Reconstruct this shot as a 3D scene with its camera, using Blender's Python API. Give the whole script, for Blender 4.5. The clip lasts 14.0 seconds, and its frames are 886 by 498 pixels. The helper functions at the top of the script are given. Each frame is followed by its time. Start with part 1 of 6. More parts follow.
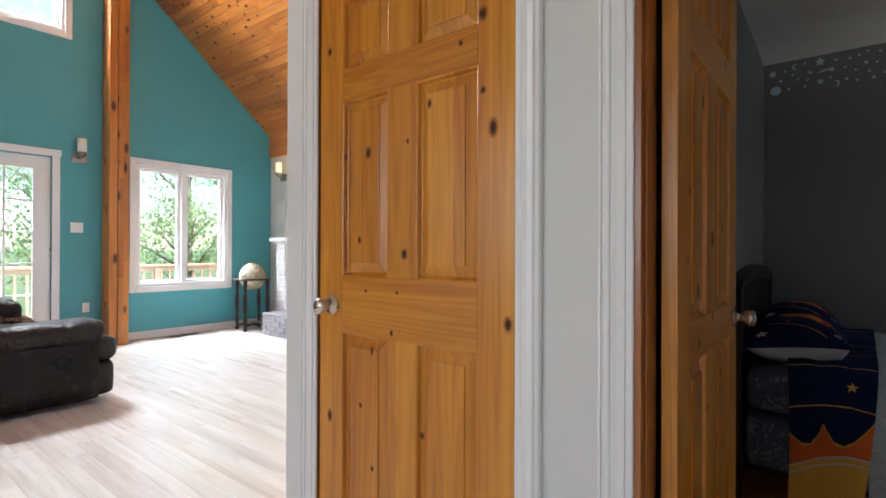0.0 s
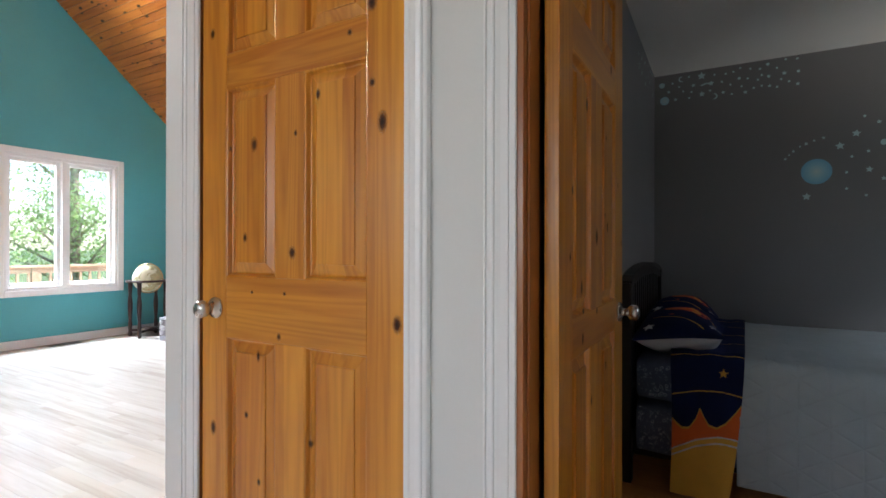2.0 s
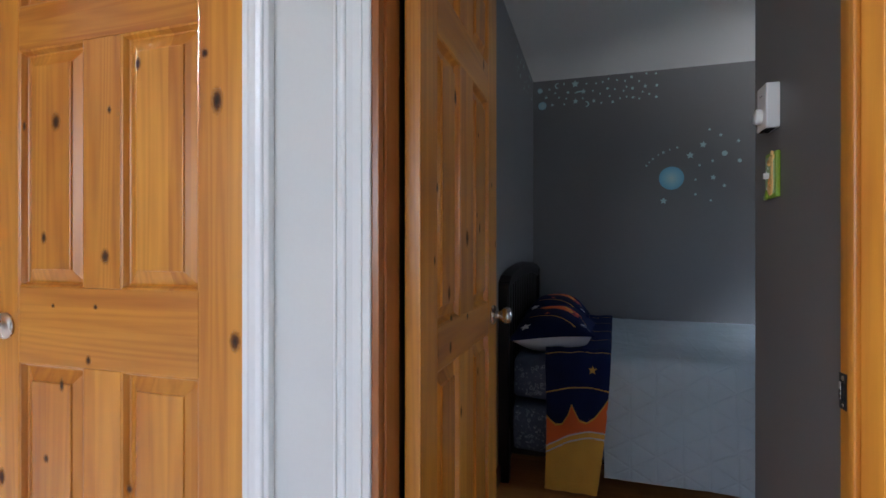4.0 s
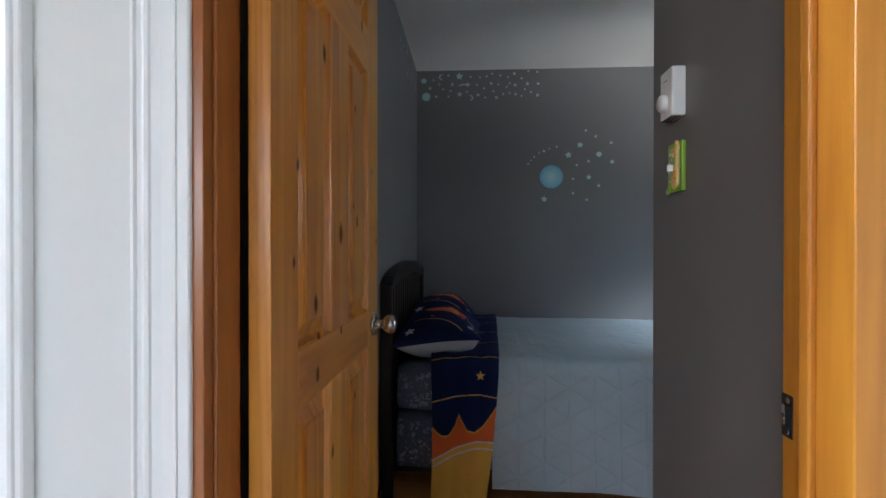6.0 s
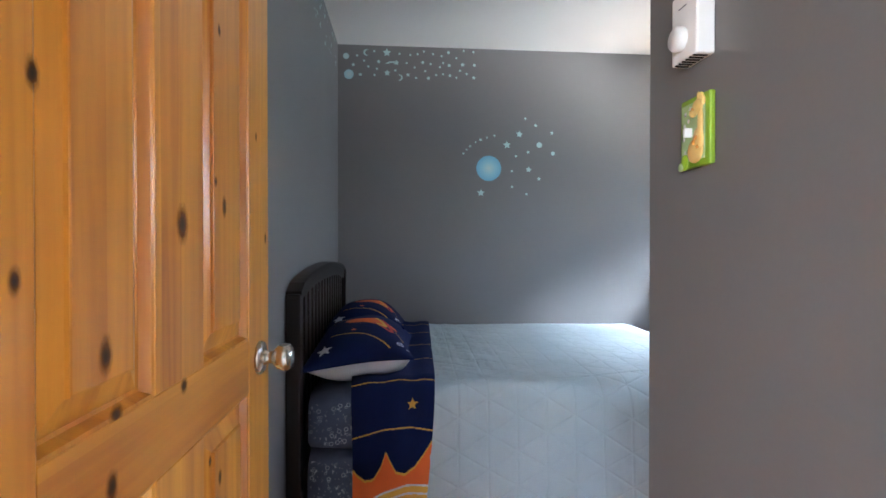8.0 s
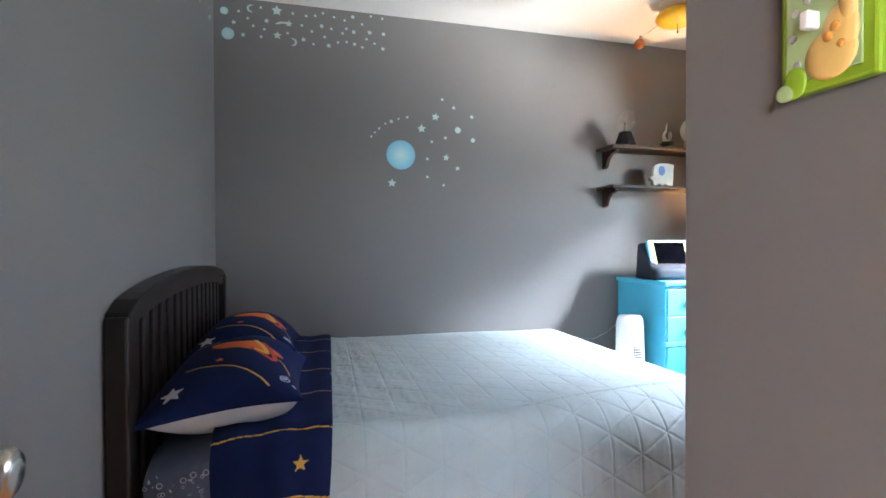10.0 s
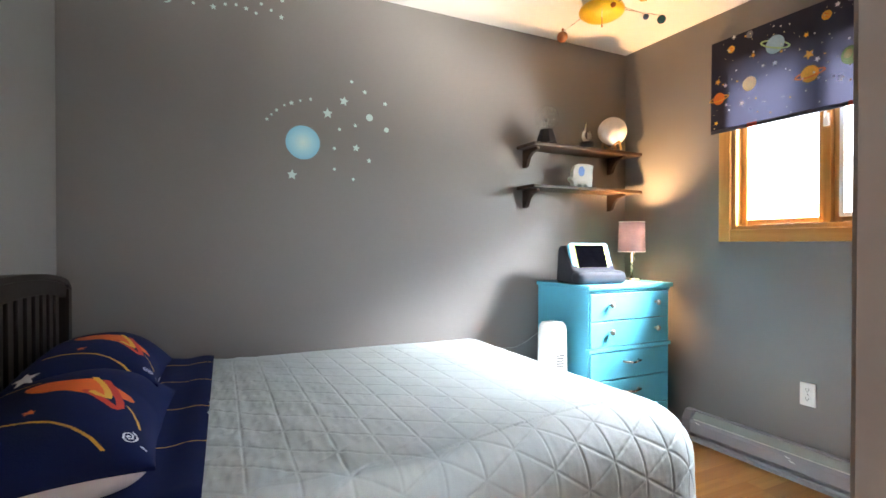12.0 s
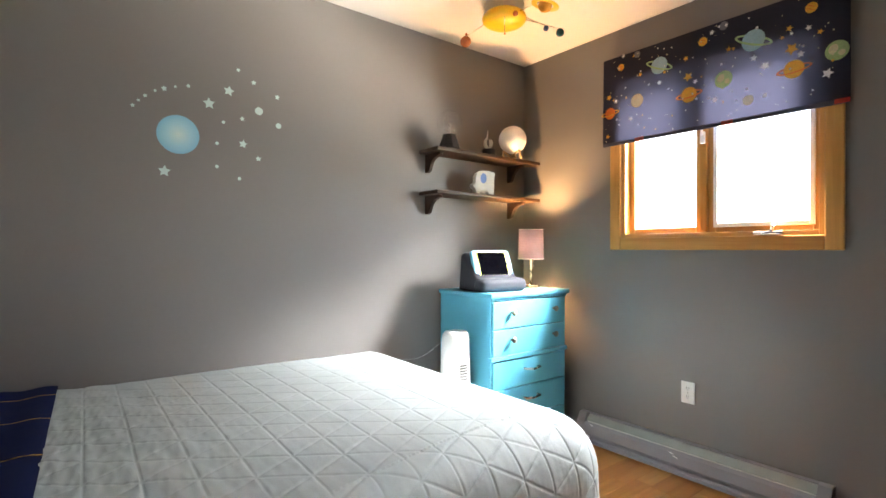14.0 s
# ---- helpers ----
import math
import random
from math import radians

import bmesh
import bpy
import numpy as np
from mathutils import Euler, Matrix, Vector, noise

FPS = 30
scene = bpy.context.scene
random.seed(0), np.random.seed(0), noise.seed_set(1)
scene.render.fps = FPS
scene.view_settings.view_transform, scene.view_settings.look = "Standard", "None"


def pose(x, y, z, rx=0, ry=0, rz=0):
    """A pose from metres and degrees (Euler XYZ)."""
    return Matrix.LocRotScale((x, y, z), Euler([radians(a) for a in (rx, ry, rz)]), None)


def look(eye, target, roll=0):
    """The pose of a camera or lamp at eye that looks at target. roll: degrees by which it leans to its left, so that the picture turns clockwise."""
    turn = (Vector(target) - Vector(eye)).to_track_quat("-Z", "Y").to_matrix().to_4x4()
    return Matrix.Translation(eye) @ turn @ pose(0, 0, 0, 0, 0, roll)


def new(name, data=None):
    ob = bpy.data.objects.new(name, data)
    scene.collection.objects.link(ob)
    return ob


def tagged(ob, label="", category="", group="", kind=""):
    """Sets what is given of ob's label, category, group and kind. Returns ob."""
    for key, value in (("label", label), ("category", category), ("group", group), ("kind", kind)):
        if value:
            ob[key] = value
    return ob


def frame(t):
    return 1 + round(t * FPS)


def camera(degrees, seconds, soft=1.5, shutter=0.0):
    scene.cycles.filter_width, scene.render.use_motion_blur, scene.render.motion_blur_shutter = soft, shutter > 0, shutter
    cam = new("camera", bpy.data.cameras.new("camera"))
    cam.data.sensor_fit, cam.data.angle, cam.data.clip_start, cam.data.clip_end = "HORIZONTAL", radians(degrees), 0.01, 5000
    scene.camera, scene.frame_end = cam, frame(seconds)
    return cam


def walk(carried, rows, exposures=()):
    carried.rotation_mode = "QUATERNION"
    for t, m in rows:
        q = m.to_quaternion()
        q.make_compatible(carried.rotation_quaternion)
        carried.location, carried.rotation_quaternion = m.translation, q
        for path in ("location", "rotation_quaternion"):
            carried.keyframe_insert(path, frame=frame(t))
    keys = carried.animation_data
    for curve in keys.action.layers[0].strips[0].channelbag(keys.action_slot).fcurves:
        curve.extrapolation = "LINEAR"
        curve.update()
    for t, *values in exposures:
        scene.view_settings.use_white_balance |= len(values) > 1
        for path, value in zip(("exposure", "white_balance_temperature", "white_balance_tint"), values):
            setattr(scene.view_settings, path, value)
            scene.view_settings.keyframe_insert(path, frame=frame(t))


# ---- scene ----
cam = camera(83.7, 14.0, soft=1.6)
PATH = [
    (0, (-0.009, 0.025, 1.11), (-1.248, 1.595, 1.116), 0.2),
    (0.5, (0.005, 0.041, 1.112), (-1.182, 1.651, 1.118), 0.2),
    (1, (0.02, 0.058, 1.11), (-1.104, 1.712, 1.115), 0.1),
    (1.5, (0.028, 0.076, 1.107), (-1.026, 1.776, 1.111), 0.1),
    (2, (0.036, 0.102, 1.108), (-0.941, 1.848, 1.111), 0.1),
    (2.5, (0.045, 0.131, 1.11), (-0.845, 1.922, 1.112), 0.0),
    (3, (0.055, 0.163, 1.11), (-0.741, 1.998, 1.114), -0.0),
    (3.5, (0.062, 0.202, 1.11), (-0.63, 2.078, 1.115), -0.1),
    (4, (0.058, 0.248, 1.116), (-0.527, 2.161, 1.116), -0.0),
    (6.5, (0.009, 0.564, 1.117), (-0.02, 2.563, 1.106), -0.1),
    (7, (0.007, 0.662, 1.114), (0.044, 2.662, 1.101), -0.2),
    (7.5, (0.007, 0.771, 1.119), (0.103, 2.768, 1.104), -0.1),
    (8, (0.013, 0.871, 1.118), (0.181, 2.864, 1.102), 0.0),
    (8.5, (0.037, 0.979, 1.12), (0.283, 2.964, 1.103), -0.2),
    (11, (0.099, 1.466, 1.117), (0.802, 3.338, 1.091), -0.1),
    (11.5, (0.12, 1.532, 1.116), (0.904, 3.372, 1.092), -0.1),
    (12, (0.134, 1.591, 1.121), (1.012, 3.388, 1.103), 0.0),
    (12.5, (0.149, 1.631, 1.132), (1.121, 3.379, 1.118), 0.0),
    (13, (0.164, 1.657, 1.129), (1.228, 3.351, 1.128), 0.1),
    (13.5, (0.176, 1.679, 1.129), (1.32, 3.319, 1.132), 0.1),
    (14, (0.185, 1.704, 1.131), (1.409, 3.286, 1.135), 0.2),
]
# the clip's camera opens up as it leaves the bright hall for the dim bedroom
EXPOSURE = [(0.0, 1.84, 6150, 10), (2.0, 1.9, 6100, 10), (4.0, 2.25, 5500, 12), (6.5, 2.82, 5600, 8), (7.0, 3.25, 5600, 9), (7.5, 3.7, 5550, 10), (8.5, 4.02, 5700, 10),
            (11.0, 4.35, 6150, 10), (12.5, 4.36, 6950, 14), (14.0, 4.22, 7250, 14)]
walk(cam, [(t, look(eye, target, roll)) for t, eye, target, roll in PATH], EXPOSURE)

# ---- light ----
world = bpy.data.worlds.new("sky")
scene.world = world
world.use_nodes = True
wn, wl = world.node_tree.nodes, world.node_tree.links
sky = wn.new("ShaderNodeTexSky")
sky.sky_type, sky.sun_disc = "NISHITA", False
sky.sun_elevation, sky.sun_rotation = radians(57), radians(22)
wl.new(sky.outputs["Color"], wn["Background"].inputs["Color"])
wn["Background"].inputs["Strength"].default_value = 0.15


def lamp(name, kind, m, energy, color=(1, 1, 1), **kw):
    data = bpy.data.lights.new(name, kind)
    data.energy, data.color = energy, color
    for key, value in kw.items():
        if key == "size":
            data.size = value
        elif key == "size_y":
            data.shape, data.size_y = "RECTANGLE", value
        elif key == "soft":
            data.shadow_soft_size = value
        elif key == "angle":
            data.angle = value
        elif key == "spread":
            data.spread = value
    ob = new(name, data)
    ob.matrix_world = m
    return ob


lamp("sun", "SUN", look((2.2, 5.5, 9), (0, 0, 0)), 4.5, (1, 0.95, 0.88), angle=radians(0.5))
# sky light through the gable windows, from above them
lamp("sky_gable_low", "AREA", look((-8.2, 2.9, 3.7), (-3.5, 2.2, 0.4)), 420, (0.89, 0.955, 1), size=2.6, size_y=1.6)
lamp("sky_gable_high", "AREA", look((-7.3, 1.0, 4.4), (-2, 0.8, 1.0)), 340, (0.95, 0.98, 1), size=1.5, size_y=1.3)
# added fill lamp at the unseen south wall, for daylight from behind the camera
lamp("sky_south", "AREA", look((-2.3, -3.6, 1.7), (0.2, 1.6, 1.0)), 9, (1, 0.955, 0.94), size=2.4, size_y=1.6)
# sky light at the bedroom window: what comes level through the opening, and what falls in from above
lamp("sky_bedroom", "AREA", look((3.45, 2.78, 1.75), (1.6, 2.9, 1.0)), 18, (0.84, 0.945, 1), size=2.2, size_y=1.5)
lamp("sky_bedroom_high", "AREA", look((4.5, 1.75, 3.3), (2.0, 3.5, 0.6)), 215, (0.89, 0.95, 1), size=1.4, size_y=1.2)

# sunlit ground below the bedroom window, thrown up through it onto the star wall and the ceiling
lamp("ground_bounce", "AREA", look((5.6, 0.8, 0.0), (1.0, 4.0, 2.2)), 70, (1, 0.97, 0.9), size=1.5, size_y=1.2)

# ---- materials ----
class Nodes:
    def __init__(self, name):
        self.m = bpy.data.materials.new(name)
        self.m.use_nodes = True
        self.t = self.m.node_tree
        self.b = self.t.nodes["Principled BSDF"]
        self.out = self.t.nodes["Material Output"]

    def add(self, kind, **kw):
        n = self.t.nodes.new("ShaderNode" + kind)
        for k, v in kw.items():
            if k == "op":
                n.operation = v
            elif k == "blend":
                n.blend_type = v
            elif k == "dtype":
                n.data_type = v
            else:
                n.inputs[k].default_value = v
        return n

    def link(self, a, b):
        self.t.links.new(a, b)

    def coords(self, scale=(1, 1, 1), random_shift=True):
        tc = self.add("TexCoord")
        mp = self.add("Mapping", Scale=scale)
        if random_shift:
            oi = self.add("ObjectInfo")
            mu = self.add("Math", op="MULTIPLY")
            mu.inputs[1].default_value = 37.0
            self.link(oi.outputs["Random"], mu.inputs[0])
            co = self.add("CombineXYZ")
            for i in range(3):
                self.link(mu.outputs[0], co.inputs[i])
            self.link(co.outputs[0], mp.inputs["Location"])
        self.link(tc.outputs["Object"], mp.inputs["Vector"])
        return mp.outputs["Vector"]

    def noise(self, vec, scale, detail=4, rough=0.55, distort=0.0):
        n = self.add("TexNoise", Scale=scale, Detail=detail, Roughness=rough, Distortion=distort)
        self.link(vec, n.inputs["Vector"])
        return n.outputs["Fac"]

    def ramp(self, fac, stops):
        r = self.add("ValToRGB")
        e = r.color_ramp.elements
        while len(e) < len(stops):
            e.new(0.5)
        for el, (p, c) in zip(e, stops):
            el.position = p
            el.color = (*c, 1) if len(c) == 3 else c
        self.link(fac, r.inputs["Fac"])
        return r.outputs["Color"]

    def mix(self, fac, a, b, blend="MIX"):
        n = self.add("Mix", dtype="RGBA", blend=blend)
        for sock, v in ((n.inputs[0], fac), (n.inputs[6], a), (n.inputs[7], b)):
            if isinstance(v, (int, float)):
                sock.default_value = v
            elif isinstance(v, tuple):
                sock.default_value = (*v, 1)
            else:
                self.link(v, sock)
        return n.outputs[2]

    def bump(self, fac, strength, distance=0.002):
        n = self.add("Bump", Strength=strength, Distance=distance)
        self.link(fac, n.inputs["Height"])
        self.link(n.outputs["Normal"], self.b.inputs["Normal"])

    def base(self, sock):
        self.link(sock, self.b.inputs["Base Color"])

    def set(self, rough=0.5, metal=0.0, spec=0.5, coat=0.0):
        self.b.inputs["Roughness"].default_value = rough
        self.b.inputs["Metallic"].default_value = metal
        self.b.inputs["Specular IOR Level"].default_value = spec
        self.b.inputs["Coat Weight"].default_value = coat
        self.b.inputs["Coat Roughness"].default_value = 0.25
        return self


def shade(c, k):
    return tuple(min(1, v * k) for v in c)


def plain(name, color, rough=0.5, metal=0.0, spec=0.5, vary=0.12, scale=3.0, fine=120.0, bump=0.08, coat=0.0):
    """Paint, plastic, cloth or metal: colour varied at two scales, with a fine relief."""
    n = Nodes(name).set(rough, metal, spec, coat)
    v = n.coords()
    big = n.noise(v, scale, 3)
    small = n.noise(v, fine, 3)
    c1 = n.ramp(big, [(0.3, shade(color, 1 - vary)), (0.7, shade(color, 1 + vary))])
    n.base(n.mix(0.25, c1, n.ramp(small, [(0.3, shade(color, 1 - vary)), (0.7, shade(color, 1 + vary))])))
    rr = n.add("MapRange")
    rr.inputs[3].default_value, rr.inputs[4].default_value = max(0.02, rough - 0.08), min(1, rough + 0.08)
    n.link(big, rr.inputs[0])
    n.link(rr.outputs[0], n.b.inputs["Roughness"])
    if bump:
        n.bump(small, bump)
    return n.m


def wood(name, dark, mid, light, axis="z", rough=0.38, knots=0.0, grain=26.0, coat=0.0, per_piece=0.36, spec=0.45, staves=0.0):
    """Wood with its grain along one axis; knots: share of cells that hold a knot."""
    n = Nodes(name).set(rough, 0, spec, coat)
    sq = {"x": (0.05, 1, 1), "y": (1, 0.05, 1), "z": (1, 1, 0.05)}[axis]
    v = n.coords(sq)
    g1 = n.noise(v, grain, 6, 0.6, 0.6)
    g2 = n.noise(v, grain * 5, 3, 0.6)
    wide = n.noise(n.coords({"x": (0.12, 1, 1), "y": (1, 0.12, 1), "z": (1, 1, 0.12)}[axis]), 8.5, 4, 0.55, 0.5)
    col = n.ramp(g1, [(0.36, dark), (0.5, mid), (0.66, light)])
    col = n.mix(0.46, col, n.ramp(wide, [(0.36, dark), (0.62, light)]))
    col = n.mix(0.18, col, n.ramp(g2, [(0.35, dark), (0.65, light)]))
    oi = n.add("ObjectInfo")
    col = n.mix(per_piece, col, n.ramp(oi.outputs["Random"], [(0.0, dark), (0.5, mid), (1.0, light)]))
    if staves:
        # glued staves of differing tone, side by side across the grain
        sx = n.add("SeparateXYZ")
        tc = n.add("TexCoord")
        n.link(tc.outputs["Object"], sx.inputs[0])
        wob = n.add("Math", op="MULTIPLY_ADD")
        n.link(wide, wob.inputs[0])
        wob.inputs[1].default_value = 0.012
        n.link(sx.outputs["Z" if axis == "x" else "X"], wob.inputs[2])
        dv = n.add("Math", op="DIVIDE")
        n.link(wob.outputs[0], dv.inputs[0])
        dv.inputs[1].default_value = staves
        fl = n.add("Math", op="FLOOR")
        n.link(dv.outputs[0], fl.inputs[0])
        ad = n.add("Math", op="ADD")
        n.link(fl.outputs[0], ad.inputs[0])
        n.link(oi.outputs["Random"], ad.inputs[1])
        wn1 = n.add("TexWhiteNoise")
        wn1.noise_dimensions = "1D"
        n.link(ad.outputs[0], wn1.inputs["W"])
        tone = n.ramp(wn1.outputs["Value"], [(0.0, shade(dark, 1.25)), (0.35, mid), (0.7, (0.60, 0.265, 0.034)), (1.0, light)])
        col = n.mix(0.34, col, tone)
        # growth rings: contour lines of a smooth field drawn out along the grain
        field = n.noise(n.coords({"x": (0.045, 1, 1), "y": (1, 0.045, 1), "z": (1, 1, 0.045)}[axis]), 9.0, 2.0, 0.45, 0.35)
        mul = n.add("Math", op="MULTIPLY")
        n.link(field, mul.inputs[0])
        mul.inputs[1].default_value = 70.0
        sn = n.add("Math", op="SINE")
        n.link(mul.outputs[0], sn.inputs[0])
        ring = n.add("MapRange")
        ring.inputs[1].default_value = -1.0
        n.link(sn.outputs[0], ring.inputs[0])
        col = n.mix(0.15, col, n.ramp(ring.outputs[0], [(0.0, dark), (0.35, mid), (1.0, light)]))
    if knots:
        kv = n.coords({"x": (0.4, 1, 1), "y": (1, 0.4, 1), "z": (1, 1, 0.4)}[axis])
        vo = n.add("TexVoronoi", Scale=8.0, Randomness=1.0)
        n.link(kv, vo.inputs["Vector"])
        spot = n.ramp(vo.outputs["Distance"], [(0.12, (1, 1, 1)), (0.25, (0, 0, 0))])
        pick = n.add("SeparateColor")
        n.link(vo.outputs["Color"], pick.inputs[0])
        keep = n.add("Math", op="LESS_THAN")
        n.link(pick.outputs[0], keep.inputs[0])
        keep.inputs[1].default_value = knots
        both = n.add("Math", op="MULTIPLY")
        n.link(spot, both.inputs[0])
        n.link(keep.outputs[0], both.inputs[1])
        col = n.mix(both.outputs[0], col, shade(dark, 0.22))
    n.base(col)
    n.bump(g1, 0.06, 0.001)
    return n.m


PINE = ((0.27, 0.066, 0.004), (0.53, 0.190, 0.014), (0.76, 0.350, 0.038))
M = {}
M["pine_z"] = wood("pine_upright", *PINE, axis="z", rough=0.34, per_piece=0.2, spec=0.4, grain=16, staves=0.052, coat=0.2)
M["pine_x"] = wood("pine_level", *PINE, axis="x", rough=0.34, per_piece=0.2, spec=0.4, grain=16, staves=0.052, coat=0.2)
M["jamb_z"] = wood("dark_jamb_pine", (0.15, 0.038, 0.006), (0.26, 0.076, 0.013), (0.37, 0.13, 0.028), axis="z", rough=0.3, coat=0.3)
M["knotty_x"] = wood("knotty_ceiling_pine", (0.26, 0.068, 0.010), (0.44, 0.15, 0.030), (0.60, 0.26, 0.065), axis="x", rough=0.34, knots=1.0, coat=0.3)
M["knotty_z"] = wood("knotty_post_pine", (0.26, 0.066, 0.007), (0.45, 0.15, 0.020), (0.59, 0.245, 0.044), axis="z", rough=0.40, knots=1.0, coat=0.2)
M["maple"] = wood("pale_maple", (0.47, 0.405, 0.35), (0.70, 0.672, 0.635), (0.77, 0.755, 0.73), axis="x", rough=0.24, grain=9, per_piece=0.12)
M["honey_floor"] = wood("honey_oak_floor", (0.42, 0.15, 0.034), (0.60, 0.26, 0.068), (0.72, 0.37, 0.13), axis="x", rough=0.28, grain=18, per_piece=0.5)
M["window_oak"] = wood("golden_window_wood", (0.32, 0.135, 0.028), (0.50, 0.245, 0.062), (0.64, 0.365, 0.115), axis="y", rough=0.32)
M["window_oak_z"] = wood("golden_window_wood_upright", (0.32, 0.135, 0.028), (0.50, 0.245, 0.062), (0.64, 0.365, 0.115), axis="z", rough=0.32)
M["espresso"] = wood("espresso_wood", (0.006, 0.0035, 0.003), (0.011, 0.0065, 0.0052), (0.019, 0.011, 0.008), axis="z", rough=0.38, per_piece=0.1, spec=0.3)
M["shelf_wood"] = wood("dark_walnut", (0.018, 0.010, 0.007), (0.032, 0.017, 0.010), (0.05, 0.027, 0.016), axis="x", rough=0.45, per_piece=0.1, spec=0.3)
M["cherry"] = wood("red_brown_baseboard", (0.06, 0.018, 0.012), (0.09, 0.03, 0.018), (0.13, 0.045, 0.028), axis="y", rough=0.4)
M["deck"] = wood("weathered_deck", (0.22, 0.13, 0.08), (0.36, 0.22, 0.14), (0.48, 0.32, 0.21), axis="y", rough=0.7)
M["light_wood"] = wood("beech", (0.45, 0.27, 0.12), (0.6, 0.38, 0.19), (0.7, 0.48, 0.27), axis="x", rough=0.4)
M["teal"] = plain("teal_wall_paint", (0.082, 0.335, 0.375), 0.55, vary=0.06, scale=1.2, bump=0.05)
M["grey_paint"] = plain("charcoal_grey_wall_paint", (0.168, 0.160, 0.156), 0.46, vary=0.05, scale=1.0, fine=180, bump=0.06)
M["hall_paint"] = plain("pale_grey_hall_paint", (0.65, 0.655, 0.64), 0.6, vary=0.03, scale=1.5, bump=0.05)
M["white_trim"] = plain("white_trim_paint", (0.75, 0.75, 0.745), 0.5, spec=0.3, vary=0.02, scale=2.0, bump=0.0)
M["ceiling_white"] = plain("white_ceiling_paint", (0.74, 0.70, 0.66), 0.75, vary=0.03, scale=1.5, fine=90, bump=0.1)
M["outside_wall"] = plain("outside_render", (0.5, 0.48, 0.44), 0.8, vary=0.1)
M["white_plastic"] = plain("white_plastic", (0.78, 0.77, 0.75), 0.35, vary=0.02, bump=0.0)
M["satin_white"] = plain("satin_white_shell", (0.52, 0.52, 0.515), 0.45, spec=0.3, vary=0.02, bump=0.0)
M["black_plastic"] = plain("black_plastic", (0.008, 0.008, 0.009), 0.4, spec=0.25, vary=0.1, bump=0.0)
M["nickel"] = plain("satin_nickel", (0.56, 0.52, 0.47), 0.27, 1.0, vary=0.06, scale=20, bump=0.02)
M["sconce_metal"] = plain("brushed_nickel_plate", (0.30, 0.26, 0.22), 0.34, 1.0, vary=0.1, scale=25, bump=0.03)
M["steel"] = plain("dull_steel", (0.30, 0.29, 0.28), 0.38, 1.0, vary=0.15, scale=30, bump=0.04)
M["dark_steel"] = plain("blackened_steel", (0.035, 0.034, 0.036), 0.42, 0.7, vary=0.2, scale=30, bump=0.03)
M["brass"] = plain("aged_brass", (0.55, 0.36, 0.16), 0.3, 1.0, vary=0.1, scale=20, bump=0.02)
M["heater"] = plain("grey_heater_enamel", (0.27, 0.255, 0.275), 0.38, vary=0.08, scale=6, bump=0.03)
M["heater_fin"] = plain("heater_fins", (0.60, 0.585, 0.54), 0.5, 0.2, vary=0.2, scale=15)
M["reflector"] = plain("grey_green_reflector", (0.31, 0.325, 0.30), 0.45, vary=0.12, scale=9, bump=0.03)
M["dark_gap"] = plain("dark_gap", (0.01, 0.01, 0.01), 0.9, vary=0.1, bump=0)
M["turquoise"] = plain("turquoise_furniture_paint", (0.085, 0.42, 0.58), 0.42, vary=0.07, scale=5, fine=60, bump=0.06)
M["leather"] = plain("dark_brown_leather", (0.008, 0.0052, 0.005), 0.25, spec=0.18, vary=0.3, scale=7, fine=30, bump=0.5)
def soft_leather():
    n = Nodes("wrinkled_brown_leather").set(0.36, 0, 0.35)
    v = n.coords()
    n.base(n.ramp(n.noise(v, 8, 3), [(0.35, (0.007, 0.0045, 0.0042)), (0.65, (0.013, 0.008, 0.0075))]))
    n.bump(n.noise(v, 11, 5, 0.62, 1.6), 0.9, 0.030)
    return n.m


M["soft_leather"] = soft_leather()
M["throw"] = plain("brown_fur_throw", (0.09, 0.045, 0.022), 0.9, vary=0.7, scale=25, fine=140, bump=0.8)
def globe_print():
    n = Nodes("antique_globe_map").set(0.3)
    v = n.coords()
    land = n.noise(v, 7, 6, 0.6, 0.4)
    n.base(n.ramp(land, [(0.42, (0.66, 0.62, 0.47)), (0.50, (0.62, 0.60, 0.42)), (0.53, (0.30, 0.27, 0.13)), (0.60, (0.45, 0.40, 0.20)), (0.70, (0.42, 0.22, 0.10))]))
    return n.m


M["globe"] = globe_print()
M["mahogany"] = wood("mahogany_stand", (0.014, 0.005, 0.004), (0.024, 0.008, 0.006), (0.04, 0.013, 0.009), axis="z", rough=0.3)
M["white_brick"] = plain("white_painted_brick", (0.66, 0.65, 0.63), 0.7, vary=0.1, scale=12, fine=60, bump=0.6)
M["grey_brick"] = plain("mauve_grey_brick", (0.30, 0.28, 0.30), 0.75, vary=0.18, scale=14, fine=60, bump=0.6)
M["mortar"] = plain("pale_mortar", (0.60, 0.585, 0.57), 0.9, vary=0.1, scale=20, fine=80, bump=0.5)
M["soot"] = plain("sooty_firebox", (0.10, 0.095, 0.09), 0.9, vary=0.3, scale=8)
def quilted():
    n = Nodes("pale_blue_grey_quilt").set(0.62, 0, 0.35)
    v = n.coords((1, 1, 1), False)
    pucker = n.noise(n.coords((1.0, 0.45, 1), False), 34, 6, 0.62, 1.2)
    weave = n.noise(v, 420, 2)
    n.base(n.mix(0.3, n.ramp(n.noise(v, 5, 3), [(0.35, (0.37, 0.425, 0.445)), (0.65, (0.42, 0.48, 0.50))]), n.ramp(weave, [(0.3, (0.345, 0.395, 0.415)), (0.7, (0.445, 0.51, 0.53))])))
    n.bump(pucker, 0.14, 0.005)
    return n.m


